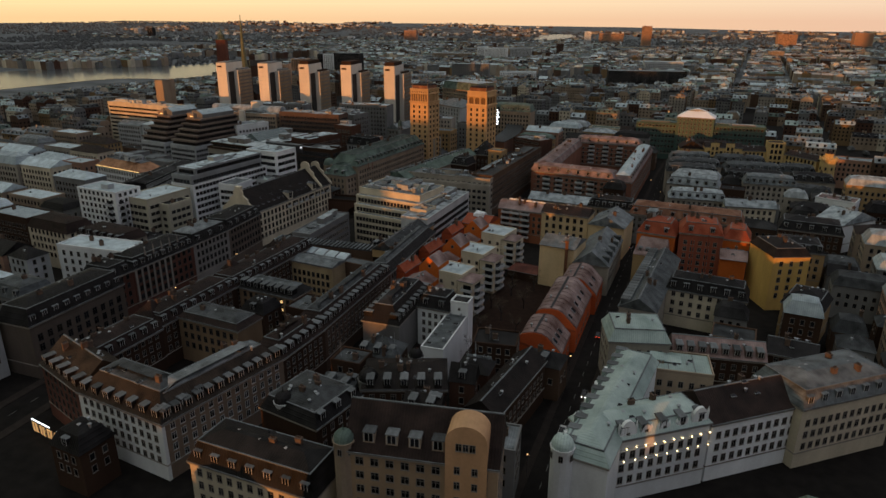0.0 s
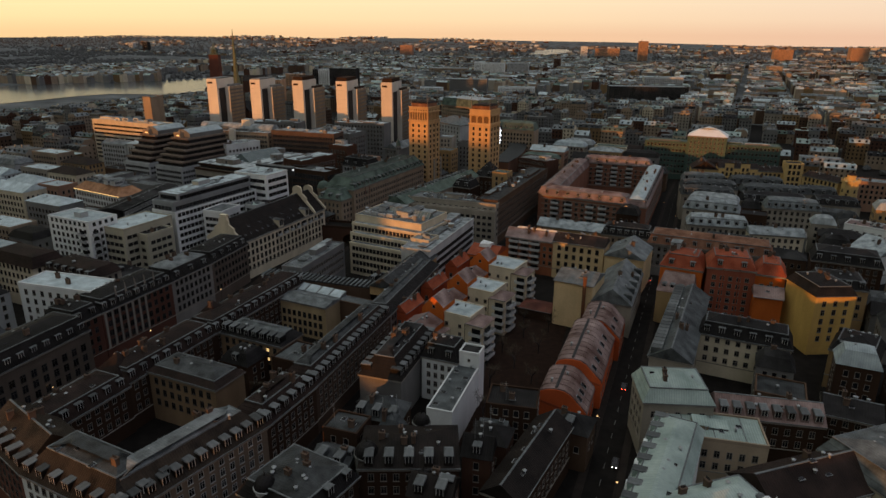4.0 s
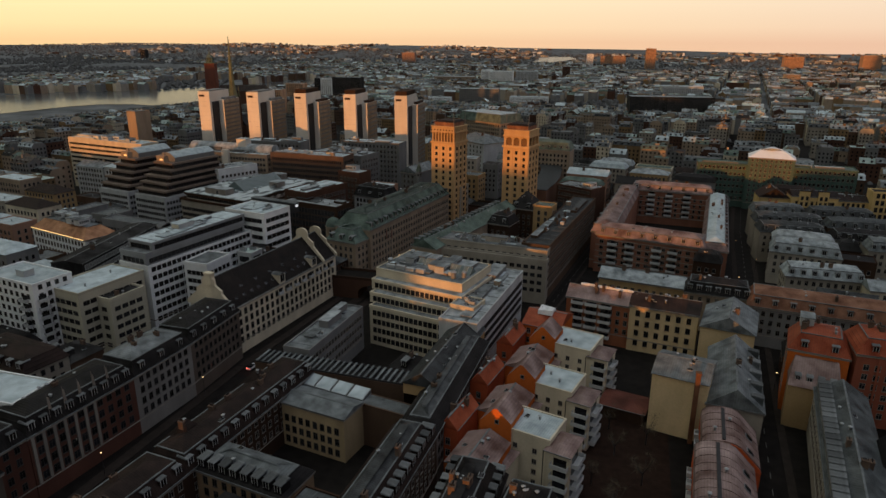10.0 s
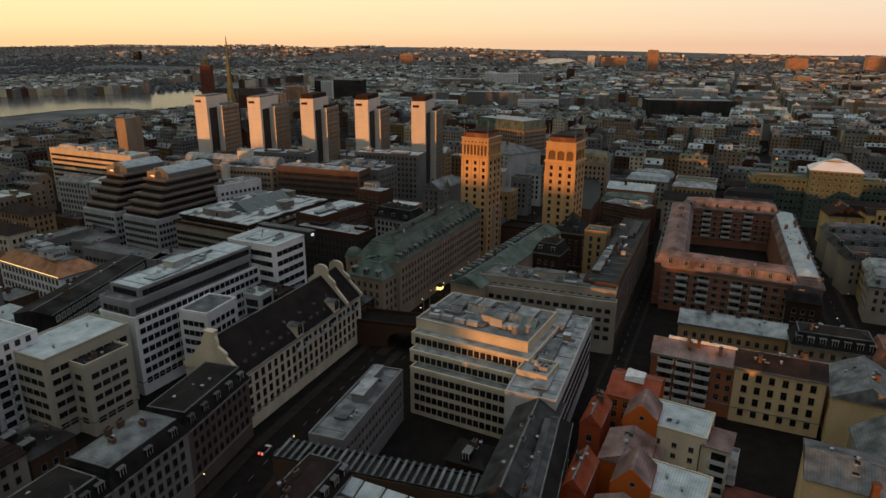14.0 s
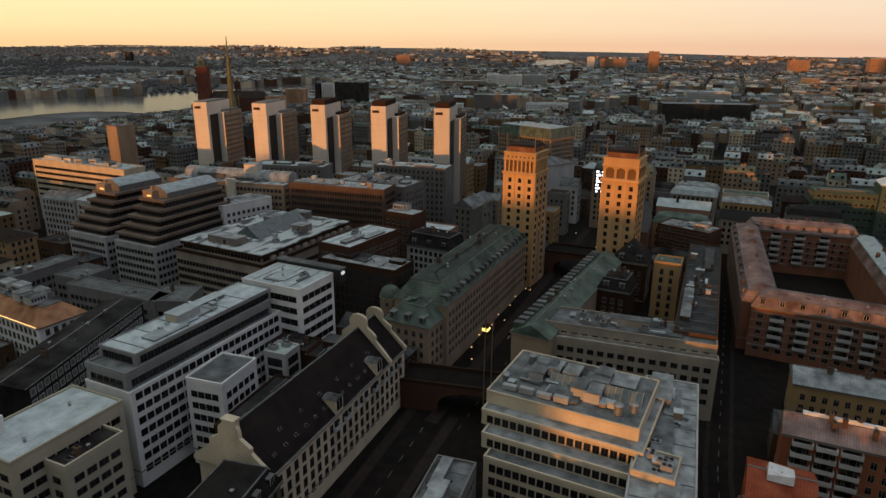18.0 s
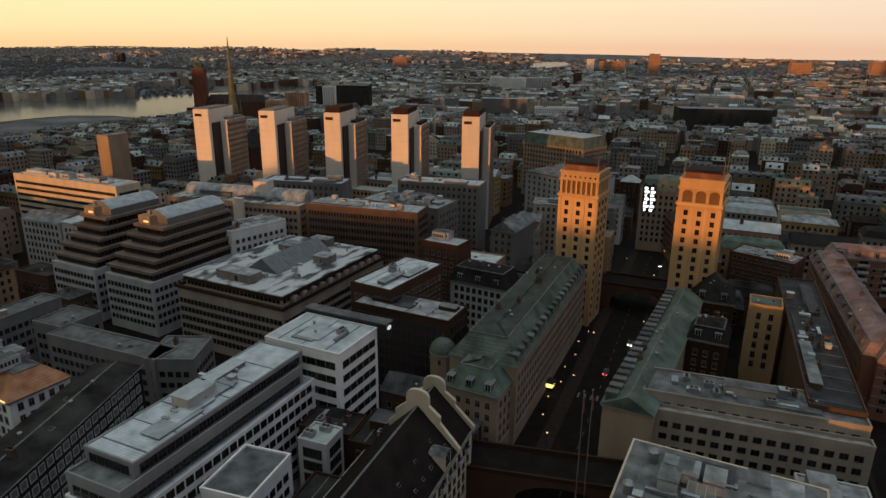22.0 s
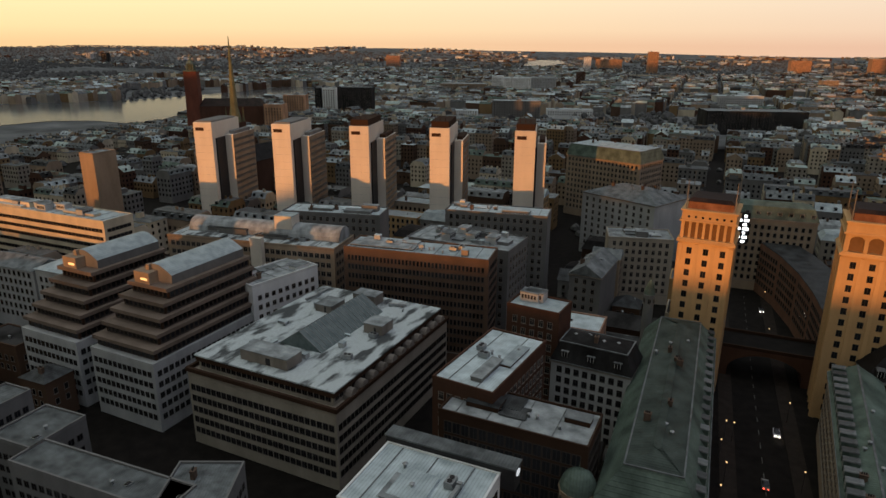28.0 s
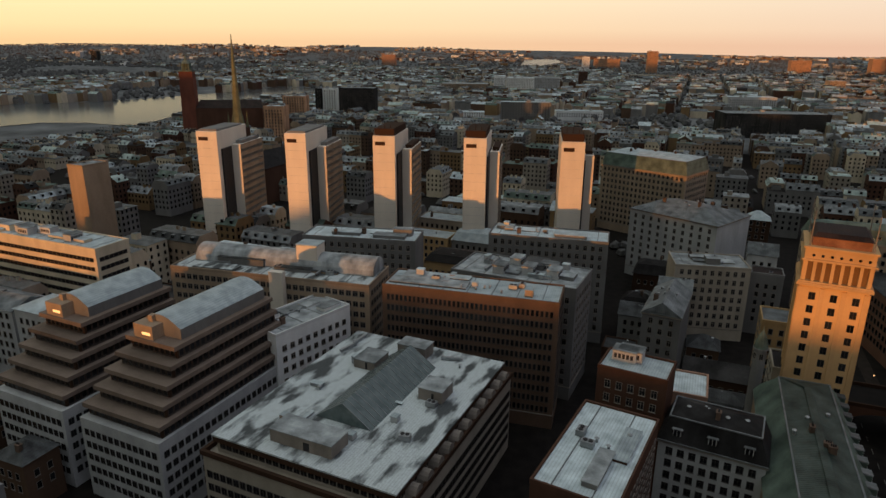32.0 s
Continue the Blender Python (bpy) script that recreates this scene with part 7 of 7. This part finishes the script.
SHORE = [(-731.5, 473.5), (-724.9, 662.5), (-706.3, 714.5), (-651.0, 732.3), (-559.6, 715.0), (-587.3, 812.2), (-587.6, 853.2), (-622.6, 1096.7), (-563.0, 1265.8), (-611.2, 1454.6), (-752.3, 1489.7), (-760.4, 1316.7), (-797.9, 1163.8), (-848.8, 1016.8), (-905.6, 947.2), (-966.1, 891.6), (-1073.3, 709.4)]
INLET = [(-356.8, 3115.5), (-262.7, 3084.5), (-175.3, 3478.1), (-246.0, 3753.0), (-406.8, 3661.1)]


def lake(x, y):
    inside = False
    for shore in (SHORE, INLET):
        for (ax, ay), (bx, by) in zip(shore, shore[1:] + shore[:1]):
            if (ay > y) != (by > y) and x < (bx - ax) * (y - ay) / (by - ay) + ax:
                inside = not inside
    return inside


# streets and yards that stay open: rows of two ends and half a width
OPEN = [((44.5, -200), (46.5, -20), 9), ((46.5, -20), (55, 48), 8), ((60, 40), (82, 180), 11), ((82, 180), (104, 380), 12), ((190, -220), (203, 0), 6), ((203, 0), (223, 209), 6), ((223, 209), (252, 420), 6),
        ((122, -120), (124, -20), 4), ((124, -20), (131, 60), 5), ((131, 60), (148, 170), 6), ((165, -100), (168, -15), 9), ((-100, 92), (-40, 80), 6), ((-10, 165), (22, 400), 6), ((-60, 80), (0, 75), 6),
        ((-22, 92), (2, 165), 5), ((72, 64), (132, 58), 6), ((60, -190), (190, -190), 12), ((190, -170), (300, -95), 12)]


def on_street(x, y):
    for (ax, ay), (bx, by), w in OPEN:
        dx, dy = bx - ax, by - ay
        t = min(1, max(0, ((x - ax) * dx + (y - ay) * dy) / (dx * dx + dy * dy)))
        if math.hypot(x - ax - t * dx, y - ay - t * dy) < w:
            return True
    return False


def clear(X, Y, ca, sa, L, D):
    cx, cy = X + L / 2 * ca - D / 2 * sa, Y + L / 2 * sa + D / 2 * ca
    if taken(cx, cy, .5) or on_street(cx, cy):
        return False
    for u in np.linspace(0, L, 5):
        for v in np.linspace(0, D, 4):
            x, y = X + u * ca - v * sa, Y + u * sa + v * ca
            if taken(x, y, .5) or on_street(x, y) or in_yard(x, y):
                return False
    return True


# yards that stay empty: x, y and radius
YARDS = [(-103, 94, 14), (262, 216, 12), (285, 214, 12), (310, 200, 16), (245, 213, 10), (330, 180, 14), (-88, 78, 24), (-60, 70, 24), (-40, 84, 14), (106, 96, 20), (107, 89, 15), (156, 22, 15), (172, 26, 12), (190, 18, 10), (106, -82, 13), (96, -136, 16), (18, -40, 6), (82, -24, 12), (236, -18, 26), (180, 150, 24), (165, 170, 20), (186, 176, 24), (205, 55, 14), (165, 98, 12), (160, -95, 20)]


def in_yard(x, y):
    return any(math.hypot(x - a, y - b) < r for a, b, r in YARDS)


WALLS_F = [TAN, BEIGE, CREAM, OCHRE, GREY, DBROWN, PINK, LGREY]
ROOFS_F = [SLATE, ZINC, FROST, BROWNROOF, COPPER, TILE, GRAVEL]
WALLS_D = [GREY, TAN, SHADETAN, BEIGE, TAN, GREY, SHADEOCHRE, CREAM, BROWN]
ROOFS_D = [DZINC, ZINC, GRAVEL, ZINC, SLATE, COPPER, ZINC, FROST, GRAVEL, PALEGREEN]
TONES = [(TAN, "tan"), (BEIGE, "beige"), (CREAM, "cream"), (OCHRE, "ochre"), (GREY, "grey"), (DBROWN, "dark brown"), (PINK, "pinkish"), (LGREY, "pale grey")]
TOPS = [(SLATE, "dark slate"), (ZINC, "grey sheet"), (FROST, "frosted"), (FROST, "frosted"), (GRAVEL, "felt"), (BROWNROOF, "brown sheet"), (COPPER, "green copper"), (GRAVEL, "felt")]
ca_, sa_ = math.cos(radians(-9)), math.sin(radians(-9))
mid = []
rg = random.Random(21)
for bx in np.arange(-520, 640, 30):
    for by in np.arange(-260, 620, 27):
        if (int(by // 27) + int(bx // 60)) % 3 == 2 and by > 40:
            continue
        for L, D in ((26, 13), (17, 12), (11, 9)):
            u, v = bx + rg.uniform(0, 3), by + rg.uniform(0, 4)
            X, Y = u * ca_ - v * sa_, u * sa_ + v * ca_
            if in_view(X, Y) and not lake(X, Y) and clear(X, Y, ca_, sa_, L, D):
                mid.append((X, Y, L, D))
                FOOT.append((X, Y, ca_, sa_, L, D))
                break
INFILL = set()
for bx in np.arange(-300, 400, 12):
    for by in np.arange(-240, 400, 11):
        for L, D in ((19, 11), (13, 11), (10, 9)):
            u, v = bx + rg.uniform(0, 2), by + rg.uniform(0, 2)
            X, Y = u * ca_ - v * sa_, u * sa_ + v * ca_
            if math.hypot(X - 60, Y - 60) < 420 and in_view(X, Y) and not lake(X, Y) and clear(X, Y, ca_, sa_, L, D) and noise.noise((X / 23, Y / 23, 4)) > -.12:
                mid.append((X, Y, L, D))
                INFILL.add((X, Y))
                FOOT.append((X, Y, ca_, sa_, L, D))
                break
mid = [c for c in mid if math.hypot(c[0] - 60, c[1] - 60) < 330]
mid.sort(key=lambda c: math.hypot(c[0] - 80, c[1] - 40))
rest = [(X, Y, radians(-9), L, D, rg.uniform(18, 25), 0) for X, Y, L, D in mid[240:]]
for X, Y, L, D in mid[:240]:
    (w_m, w_n), (r_m, r_n) = rg.choice(TONES), rg.choice(TOPS)
    z = rg.uniform(15, 20) if X > 120 or Y < 0 else rg.uniform(19, 27)
    near = math.hypot(X - 100, Y + 60) < 120
    # infill is low and dark, its tones standing for shaded yards
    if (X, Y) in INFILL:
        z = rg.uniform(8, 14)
        w_m, w_n = rg.choice(((DBROWN, "dark brown"), (GREY, "grey"), (SHADETAN, "shaded tan")))
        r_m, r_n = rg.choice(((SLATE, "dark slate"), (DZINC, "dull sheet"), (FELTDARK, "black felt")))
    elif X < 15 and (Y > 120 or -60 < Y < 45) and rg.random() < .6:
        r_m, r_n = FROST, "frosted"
    # two areas toned down by place: their shade is put into the colours
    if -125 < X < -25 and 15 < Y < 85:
        z, w_m, w_n = rg.uniform(12, 15), SHADETAN, "shaded tan"
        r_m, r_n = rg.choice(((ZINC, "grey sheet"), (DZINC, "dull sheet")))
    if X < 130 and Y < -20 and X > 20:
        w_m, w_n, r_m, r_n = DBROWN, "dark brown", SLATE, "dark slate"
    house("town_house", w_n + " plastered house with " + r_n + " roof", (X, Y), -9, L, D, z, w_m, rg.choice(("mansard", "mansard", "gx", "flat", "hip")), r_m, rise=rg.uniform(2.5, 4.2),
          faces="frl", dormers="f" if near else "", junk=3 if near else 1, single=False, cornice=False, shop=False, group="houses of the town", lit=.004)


def low_by_water(cells):
    """Houses on the near bank of the lake stay low."""
    return [(x, y, a, L, D, min(z, 9) if any(lake(x - k * .75, y + k) for k in (60, 120, 180, 240, 320)) else z, g) for x, y, a, L, D, z, g in cells]


def open_land(x, y):
    return in_view(x, y) and not lake(x, y) and not lake(x - 14, y + 14) and not lake(x - 30, y - 10)


rest += grid_cells(-620, 700, -120, 700, 66, 58, -9, 41, 15, 21, lambda x, y: open_land(x, y) and math.hypot(x - 60, y - 60) > 330 and not taken(x, y, 5) and not on_street(x, y), .95, 9, 20)
rest = low_by_water(rest)
far_town("town_blocks", "dense blocks of plastered houses with dark and frosted roofs", rest, WALLS_D, ROOFS_D, 5, True)
far = grid_cells(-1500, 1700, 690, 2300, 82, 68, -8, 11, 12, 19, lambda x, y: open_land(x, y) and noise.noise((x / 260, y / 260, 3)) > -.2, .85, 10, 26)
far = low_by_water(far)
far_town("distant_town", "distant city quarters of low blocks", far, WALLS_D, ROOFS_D, 6, False)
far2 = grid_cells(-3000, 3000, 2250, 4500, 120, 110, -4, 12, 6, 13, lambda x, y: open_land(x, y) and noise.noise((x / 420, y / 420, 8)) > .05, .3, 12, 34)
far_town("outer_suburbs", "far suburbs of scattered blocks among woods", far2, WALLS_D + [WHITE, LGREY], ROOFS_D, 8, False)

# water to the west
bm = bmesh.new()
bm.faces.new([bm.verts.new((x, y, .8)) for x, y in SHORE])
bm.faces.new([bm.verts.new((x, y, far_height(x, y) + 3)) for x, y in INLET])
water = part("water", bm, WATERM, None)
tagged(water, "still grey lake reflecting the dusk sky", "water", kind="structure")

# an added ridge, out of view behind the start, shaped to shade the lower storeys from the low sun
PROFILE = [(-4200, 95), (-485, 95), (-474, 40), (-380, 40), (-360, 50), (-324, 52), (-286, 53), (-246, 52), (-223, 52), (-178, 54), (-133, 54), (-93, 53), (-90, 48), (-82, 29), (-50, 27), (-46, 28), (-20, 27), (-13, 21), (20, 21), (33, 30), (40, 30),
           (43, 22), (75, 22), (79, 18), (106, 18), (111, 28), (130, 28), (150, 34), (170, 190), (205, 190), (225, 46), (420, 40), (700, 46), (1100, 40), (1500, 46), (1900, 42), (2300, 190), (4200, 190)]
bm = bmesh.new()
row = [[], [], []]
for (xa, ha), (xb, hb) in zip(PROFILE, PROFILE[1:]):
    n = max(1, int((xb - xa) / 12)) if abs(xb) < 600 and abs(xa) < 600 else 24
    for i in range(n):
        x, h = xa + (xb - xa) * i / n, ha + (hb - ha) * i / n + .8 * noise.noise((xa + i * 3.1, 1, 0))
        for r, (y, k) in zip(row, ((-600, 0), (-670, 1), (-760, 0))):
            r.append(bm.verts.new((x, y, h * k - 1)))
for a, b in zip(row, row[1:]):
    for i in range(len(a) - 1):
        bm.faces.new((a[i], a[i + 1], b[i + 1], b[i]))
rear = part("rear_ridge", bm, HAZELAND, None)
tagged(rear, "added unseen ridge that shades the lower storeys from the sun", "hill", kind="structure")


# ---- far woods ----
# tree colour lightened to blue-grey, with the haze of distance in it
HAZELEAF = mat("far_wood_hazed", (.095, .102, .104), .95, 0, .4, .5, "plain", (.14, .142, .14))
def woods(name, label, count, area, r0, r1, seed):
    rg_ = random.Random(seed)
    V, F = [], []
    base = [(math.cos(a), math.sin(a)) for a in [2 * math.pi * i / 6 for i in range(6)]]
    for _ in range(count * 6):
        if len(V) // 14 >= count:
            break
        x, y = area(rg_)
        if not in_view(x, y) or lake(x, y) or noise.noise((x / 330, y / 330, 5)) < (-.05 if y < 2300 else -.4):
            continue
        g, r = far_height(x, y) - .5, rg_.uniform(r0, r1)
        o = len(V)
        V.append((x, y, g + r * rg_.uniform(1.5, 2.0)))
        for ring, (k, hgt) in enumerate(((.75, 1.25), (1.0, .55))):
            for c, s in base:
                j = rg_.uniform(.75, 1.25)
                V.append((x + c * r * k * j, y + s * r * k * j, g + r * hgt * rg_.uniform(.8, 1.2)))
        V.append((x, y, g))
        for i in range(6):
            j = (i + 1) % 6
            F += [(o, o + 1 + i, o + 1 + j), (o + 1 + i, o + 7 + i, o + 7 + j, o + 1 + j), (o + 13, o + 7 + j, o + 7 + i)]
    me = bpy.data.meshes.new(name)
    me.from_pydata(V, [], F)
    me.materials.append(HAZELEAF)
    tagged(new(name, me), label, "woods", kind="stuff")


woods("far_woods", "bare woods and parks far off, paled as by haze", 8000, lambda r: (r.uniform(-2600, 2000), r.uniform(900, 2600)), 3.5, 6.5, 31)
woods("horizon_woods", "wooded hills towards the horizon, paled as by haze", 9000, lambda r: (r.uniform(-3600, 2400), r.uniform(2300, 4100)), 3, 5, 33)
woods("town_trees", "bare trees between the blocks in a haze-paled grey", 500, lambda r: (r.uniform(-450, 700), r.uniform(330, 1000)), 2, 3.6, 32)


# ---- far landmarks ----
def landmark(name, label, x, y, category):
    root = new(name)
    root.matrix_basis = pose(x, y, 0, 0, 0, -8)
    return tagged(root, label, category)


lm = landmark("brick_tower", "tall dark red brick tower with an open lantern by the lake", -436, 647, "tower")
lm.matrix_basis = pose(-436, 647, 0, 0, 0, 20)
bm = bmesh.new()
prism(bm, [(-8, -8, -1), (8, -8, -1), (8, 8, -1), (-8, 8, -1)], [(-7, -7, 72.6), (7, -7, 72.6), (7, 7, 72.6), (-7, 7, 72.6)])
part("shaft", bm, wall("tower_brick", .16, .06, .04), lm)
bm = bmesh.new()
box(bm, -7.5, 7.5, -7.5, 7.5, 72.6, 73.9)
part("gallery", bm, COPPER, lm)
for x in (-3.4, 3.4):
    for y in (-3.4, 3.4):
        bm = bmesh.new()
        cyl(bm, x, y, 73.9, 80.5, 1.1, 1.0, 8)
        part("column", bm, COPPER, lm)
bm = bmesh.new()
cyl(bm, 0, 0, 73.9, 80.5, 2.1, 2.1, 8)
cyl(bm, 0, 0, 80.5, 83.9, 5.2, 2.6, 10)
cyl(bm, 0, 0, 83.9, 90.1, 1.9, .3, 8)
part("lantern", bm, COPPER, lm)
bm = bmesh.new()
box(bm, 7.1, 78, -8, 20, -1, 34)
prism(bm, [(7.1, -8, 34), (78, -8, 34), (78, 20, 34), (7.1, 20, 34)], [(10, 5, 42), (75, 5, 42), (75, 7, 42), (10, 7, 42)], 1)
part("wing", bm, [BROWN, BROWNROOF], lm)
lm = landmark("church", "church with a tall slender green copper spire", -220, 375, "church")
bm = bmesh.new()
box(bm, -5, 5, -5, 5, -1, 52)
box(bm, -9, 9, 5, 45, -1, 24)
part("nave", bm, BROWN, lm)
bm = bmesh.new()
prism(bm, [(-9.4, 5, 24), (9.4, 5, 24), (9.4, 45.4, 24), (-9.4, 45.4, 24)], [(-.1, 5, 34), (.1, 5, 34), (.1, 45, 34), (-.1, 45, 34)])
part("roof", bm, SLATE, lm)
bm = bmesh.new()
cyl(bm, 0, 0, 52, 62, 4.6, 2.6, 8)
cyl(bm, 0, 0, 62, 108, 2.6, .2, 8)
for x, y in ((-4, -4), (4, -4), (4, 4), (-4, 4)):
    cyl(bm, x, y, 52, 62, .9, .1, 6)
part("spire", bm, mat("old_copper", (.16, .17, .10), .7, .1, .3, .3, "plain"), lm)
house("office_tower", "small tan tower block", (-236, 250), -10, 10, 14, 49, TAN, "flat", GRAVEL, faces="", junk=1)
house("office_building", "pavilion with bright white folded roof", (231, 268), -8, 27, 18, 34, SHADEGREEN, "mansard", mat("white_membrane", (.75, .77, .77), .6, 0, .08, .2, "plain"), rise=4.5, inset=7, faces="F", junk=0, dormers="")
PATTERN = wall("patterned_panels", .55, .33, .2, .5)
for x, y, L, D, z, m, n in (
        (-390, 776, 29, 18, 38, PATTERN, "orange and white patterned office block"),
        (-352, 654, 22, 18, 37, PATTERN, "striped pale office block with flat roof"),
        (-384, 863, 10, 16, 42, FELTDARK, "black office slab with flat roof"),
        (-374, 866, 20, 16, 42, WHITE, "narrow white office tower block"),
        (-342, 846, 49, 24, 45, FELTDARK, "black glass office slab"),
        (-241, 909, 87, 20, 11, WHITE, "long low white-roofed hall"),
        (-57, 953, 67, 20, 13, WHITE, "long low white-roofed hall"),
        (-123, 861, 65, 22, 31, GREY, "grey ribbed office slab"),
        (-222, 1437, 25, 40, 37, WHITE, "white hospital block with rows of windows"),
        (-183, 1351, 56, 30, 38, WHITE, "white hospital block with rows of windows"),
        (-135, 1434, 54, 30, 36, LGREY, "pale hospital block with flat roof"),
        (199, 1112, 73, 30, 27, LGREY, "pale glazed office block"),
        (147, 827, 119, 40, 28, FELTDARK, "dark broad office block"),
        (-69, 2731, 27, 30, 56, WHITE, "pale far tower block"),
        (-27, 3006, 111, 30, 43, FARSUNLIT, "far sunlit slab block"),
        (170, 2625, 37, 25, 81, FARSUNLIT, "far tower block in a sun-orange tone"),
        (697, 2763, 73, 30, 51, FARSUNLIT, "far sunlit tower block"),
        (979, 2792, 68, 30, 59, FARSUNLIT, "far tower block in a sun-orange tone"),
        (508, 1670, 34, 25, 29, TAN, "far tan tower block"),
        (-48, 1662, 20, 20, 40, BROWN, "brown far brick tower"),
        (-2428, 2734, 24, 30, 44, LGREY, "pale far tower across the lake"),
        (-2257, 2634, 28, 30, 52, FELTDARK, "dark far tower across the lake"),
        (-939, 2838, 61, 40, 51, PINK, "pinkish far block on the hill"),
        (-2242, 4404, 202, 40, 46, PINK, "long pale far block on the hill"),
        (66, 2087, 128, 20, 18, CREAM, "far sunlit terrace of houses"),
        (188, 2138, 93, 20, 15, CREAM, "far sunlit terrace of houses"),
        (-322, 1366, 98, 40, 23, TAN, "broad tan far block"),
        (18, 1423, 69, 40, 14, WHITE, "vaulted pale far hall")):
    g = max(0, far_height(x, y) - 1)
    house("far_building", n, (x, y), 8, L, D, z + g * .3, m, "flat", FROST if m is not FELTDARK else GRAVEL, faces="f", single=False, junk=2, kinds=("plant_room",), gap=3.4, shop=False, z0=-1)

# bright advertising screen at the end of the boulevard
SCREEN = mat("bright_screen", (.95, .97, 1.0), emit=2.2, kind="lamp")
scr = new("advertising_screen")
scr.matrix_basis = pose(88, 266, 0, 0, 0, -6)
tagged(scr, "tall bright advertising screen with dark panels on a house corner", "screen")
bm = bmesh.new()
box(bm, -3.2, 3.2, 0, .8, 21, 35)
part("casing", bm, DARKM, scr)
for r in range(7):
    for k in range(2):
        bm = bmesh.new()
        w_ = (.55, 1.0, .8, 1.25)[(r * 3 + k * 2) % 4]
        c_ = -1.5 + k * 3.0 + (.3 if r % 2 else -.2)
        box(bm, c_ - w_, c_ + w_, -.08, 0, 21.5 + r * 1.9, 22.7 + r * 1.9)
        part("panel", bm, SCREEN, scr, "glowing white panel")
house("office_building", "dark corner house with green roof behind the screen", (83.5, 267), -6, 34, 14, 33, TAN, "mansard", COPPER, rise=5, faces="Fl", dormers="f", junk=3, single=False)
# flagpoles by the crossing
for x, y in ((66.8, 46.4), (68.6, 47.5)):
    fp = new("flagpole")
    fp.matrix_basis = pose(x, y, 0)
    tagged(fp, "tall white flagpole with a limp banner", "flagpole", "flagpoles")
    bm = bmesh.new()
    cyl(bm, 0, 0, 0, 33, .16, .07, 8)
    cyl(bm, 0, 0, 33, 33.3, .2, .2, 8)
    part("pole", bm, FRAMEW, fp)
    bm = bmesh.new()
    prism(bm, [(.1, -.02, 28), (.4, .06, 28.2), (.4, .1, 28.2), (.1, .03, 28)], [(.1, -.02, 31.8), (.34, .08, 31.4), (.34, .12, 31.4), (.1, .03, 31.8)])
    part("banner", bm, mat("red_banner", (.20, .08, .06), .9, 0, .2, 1, "plain"), fp)
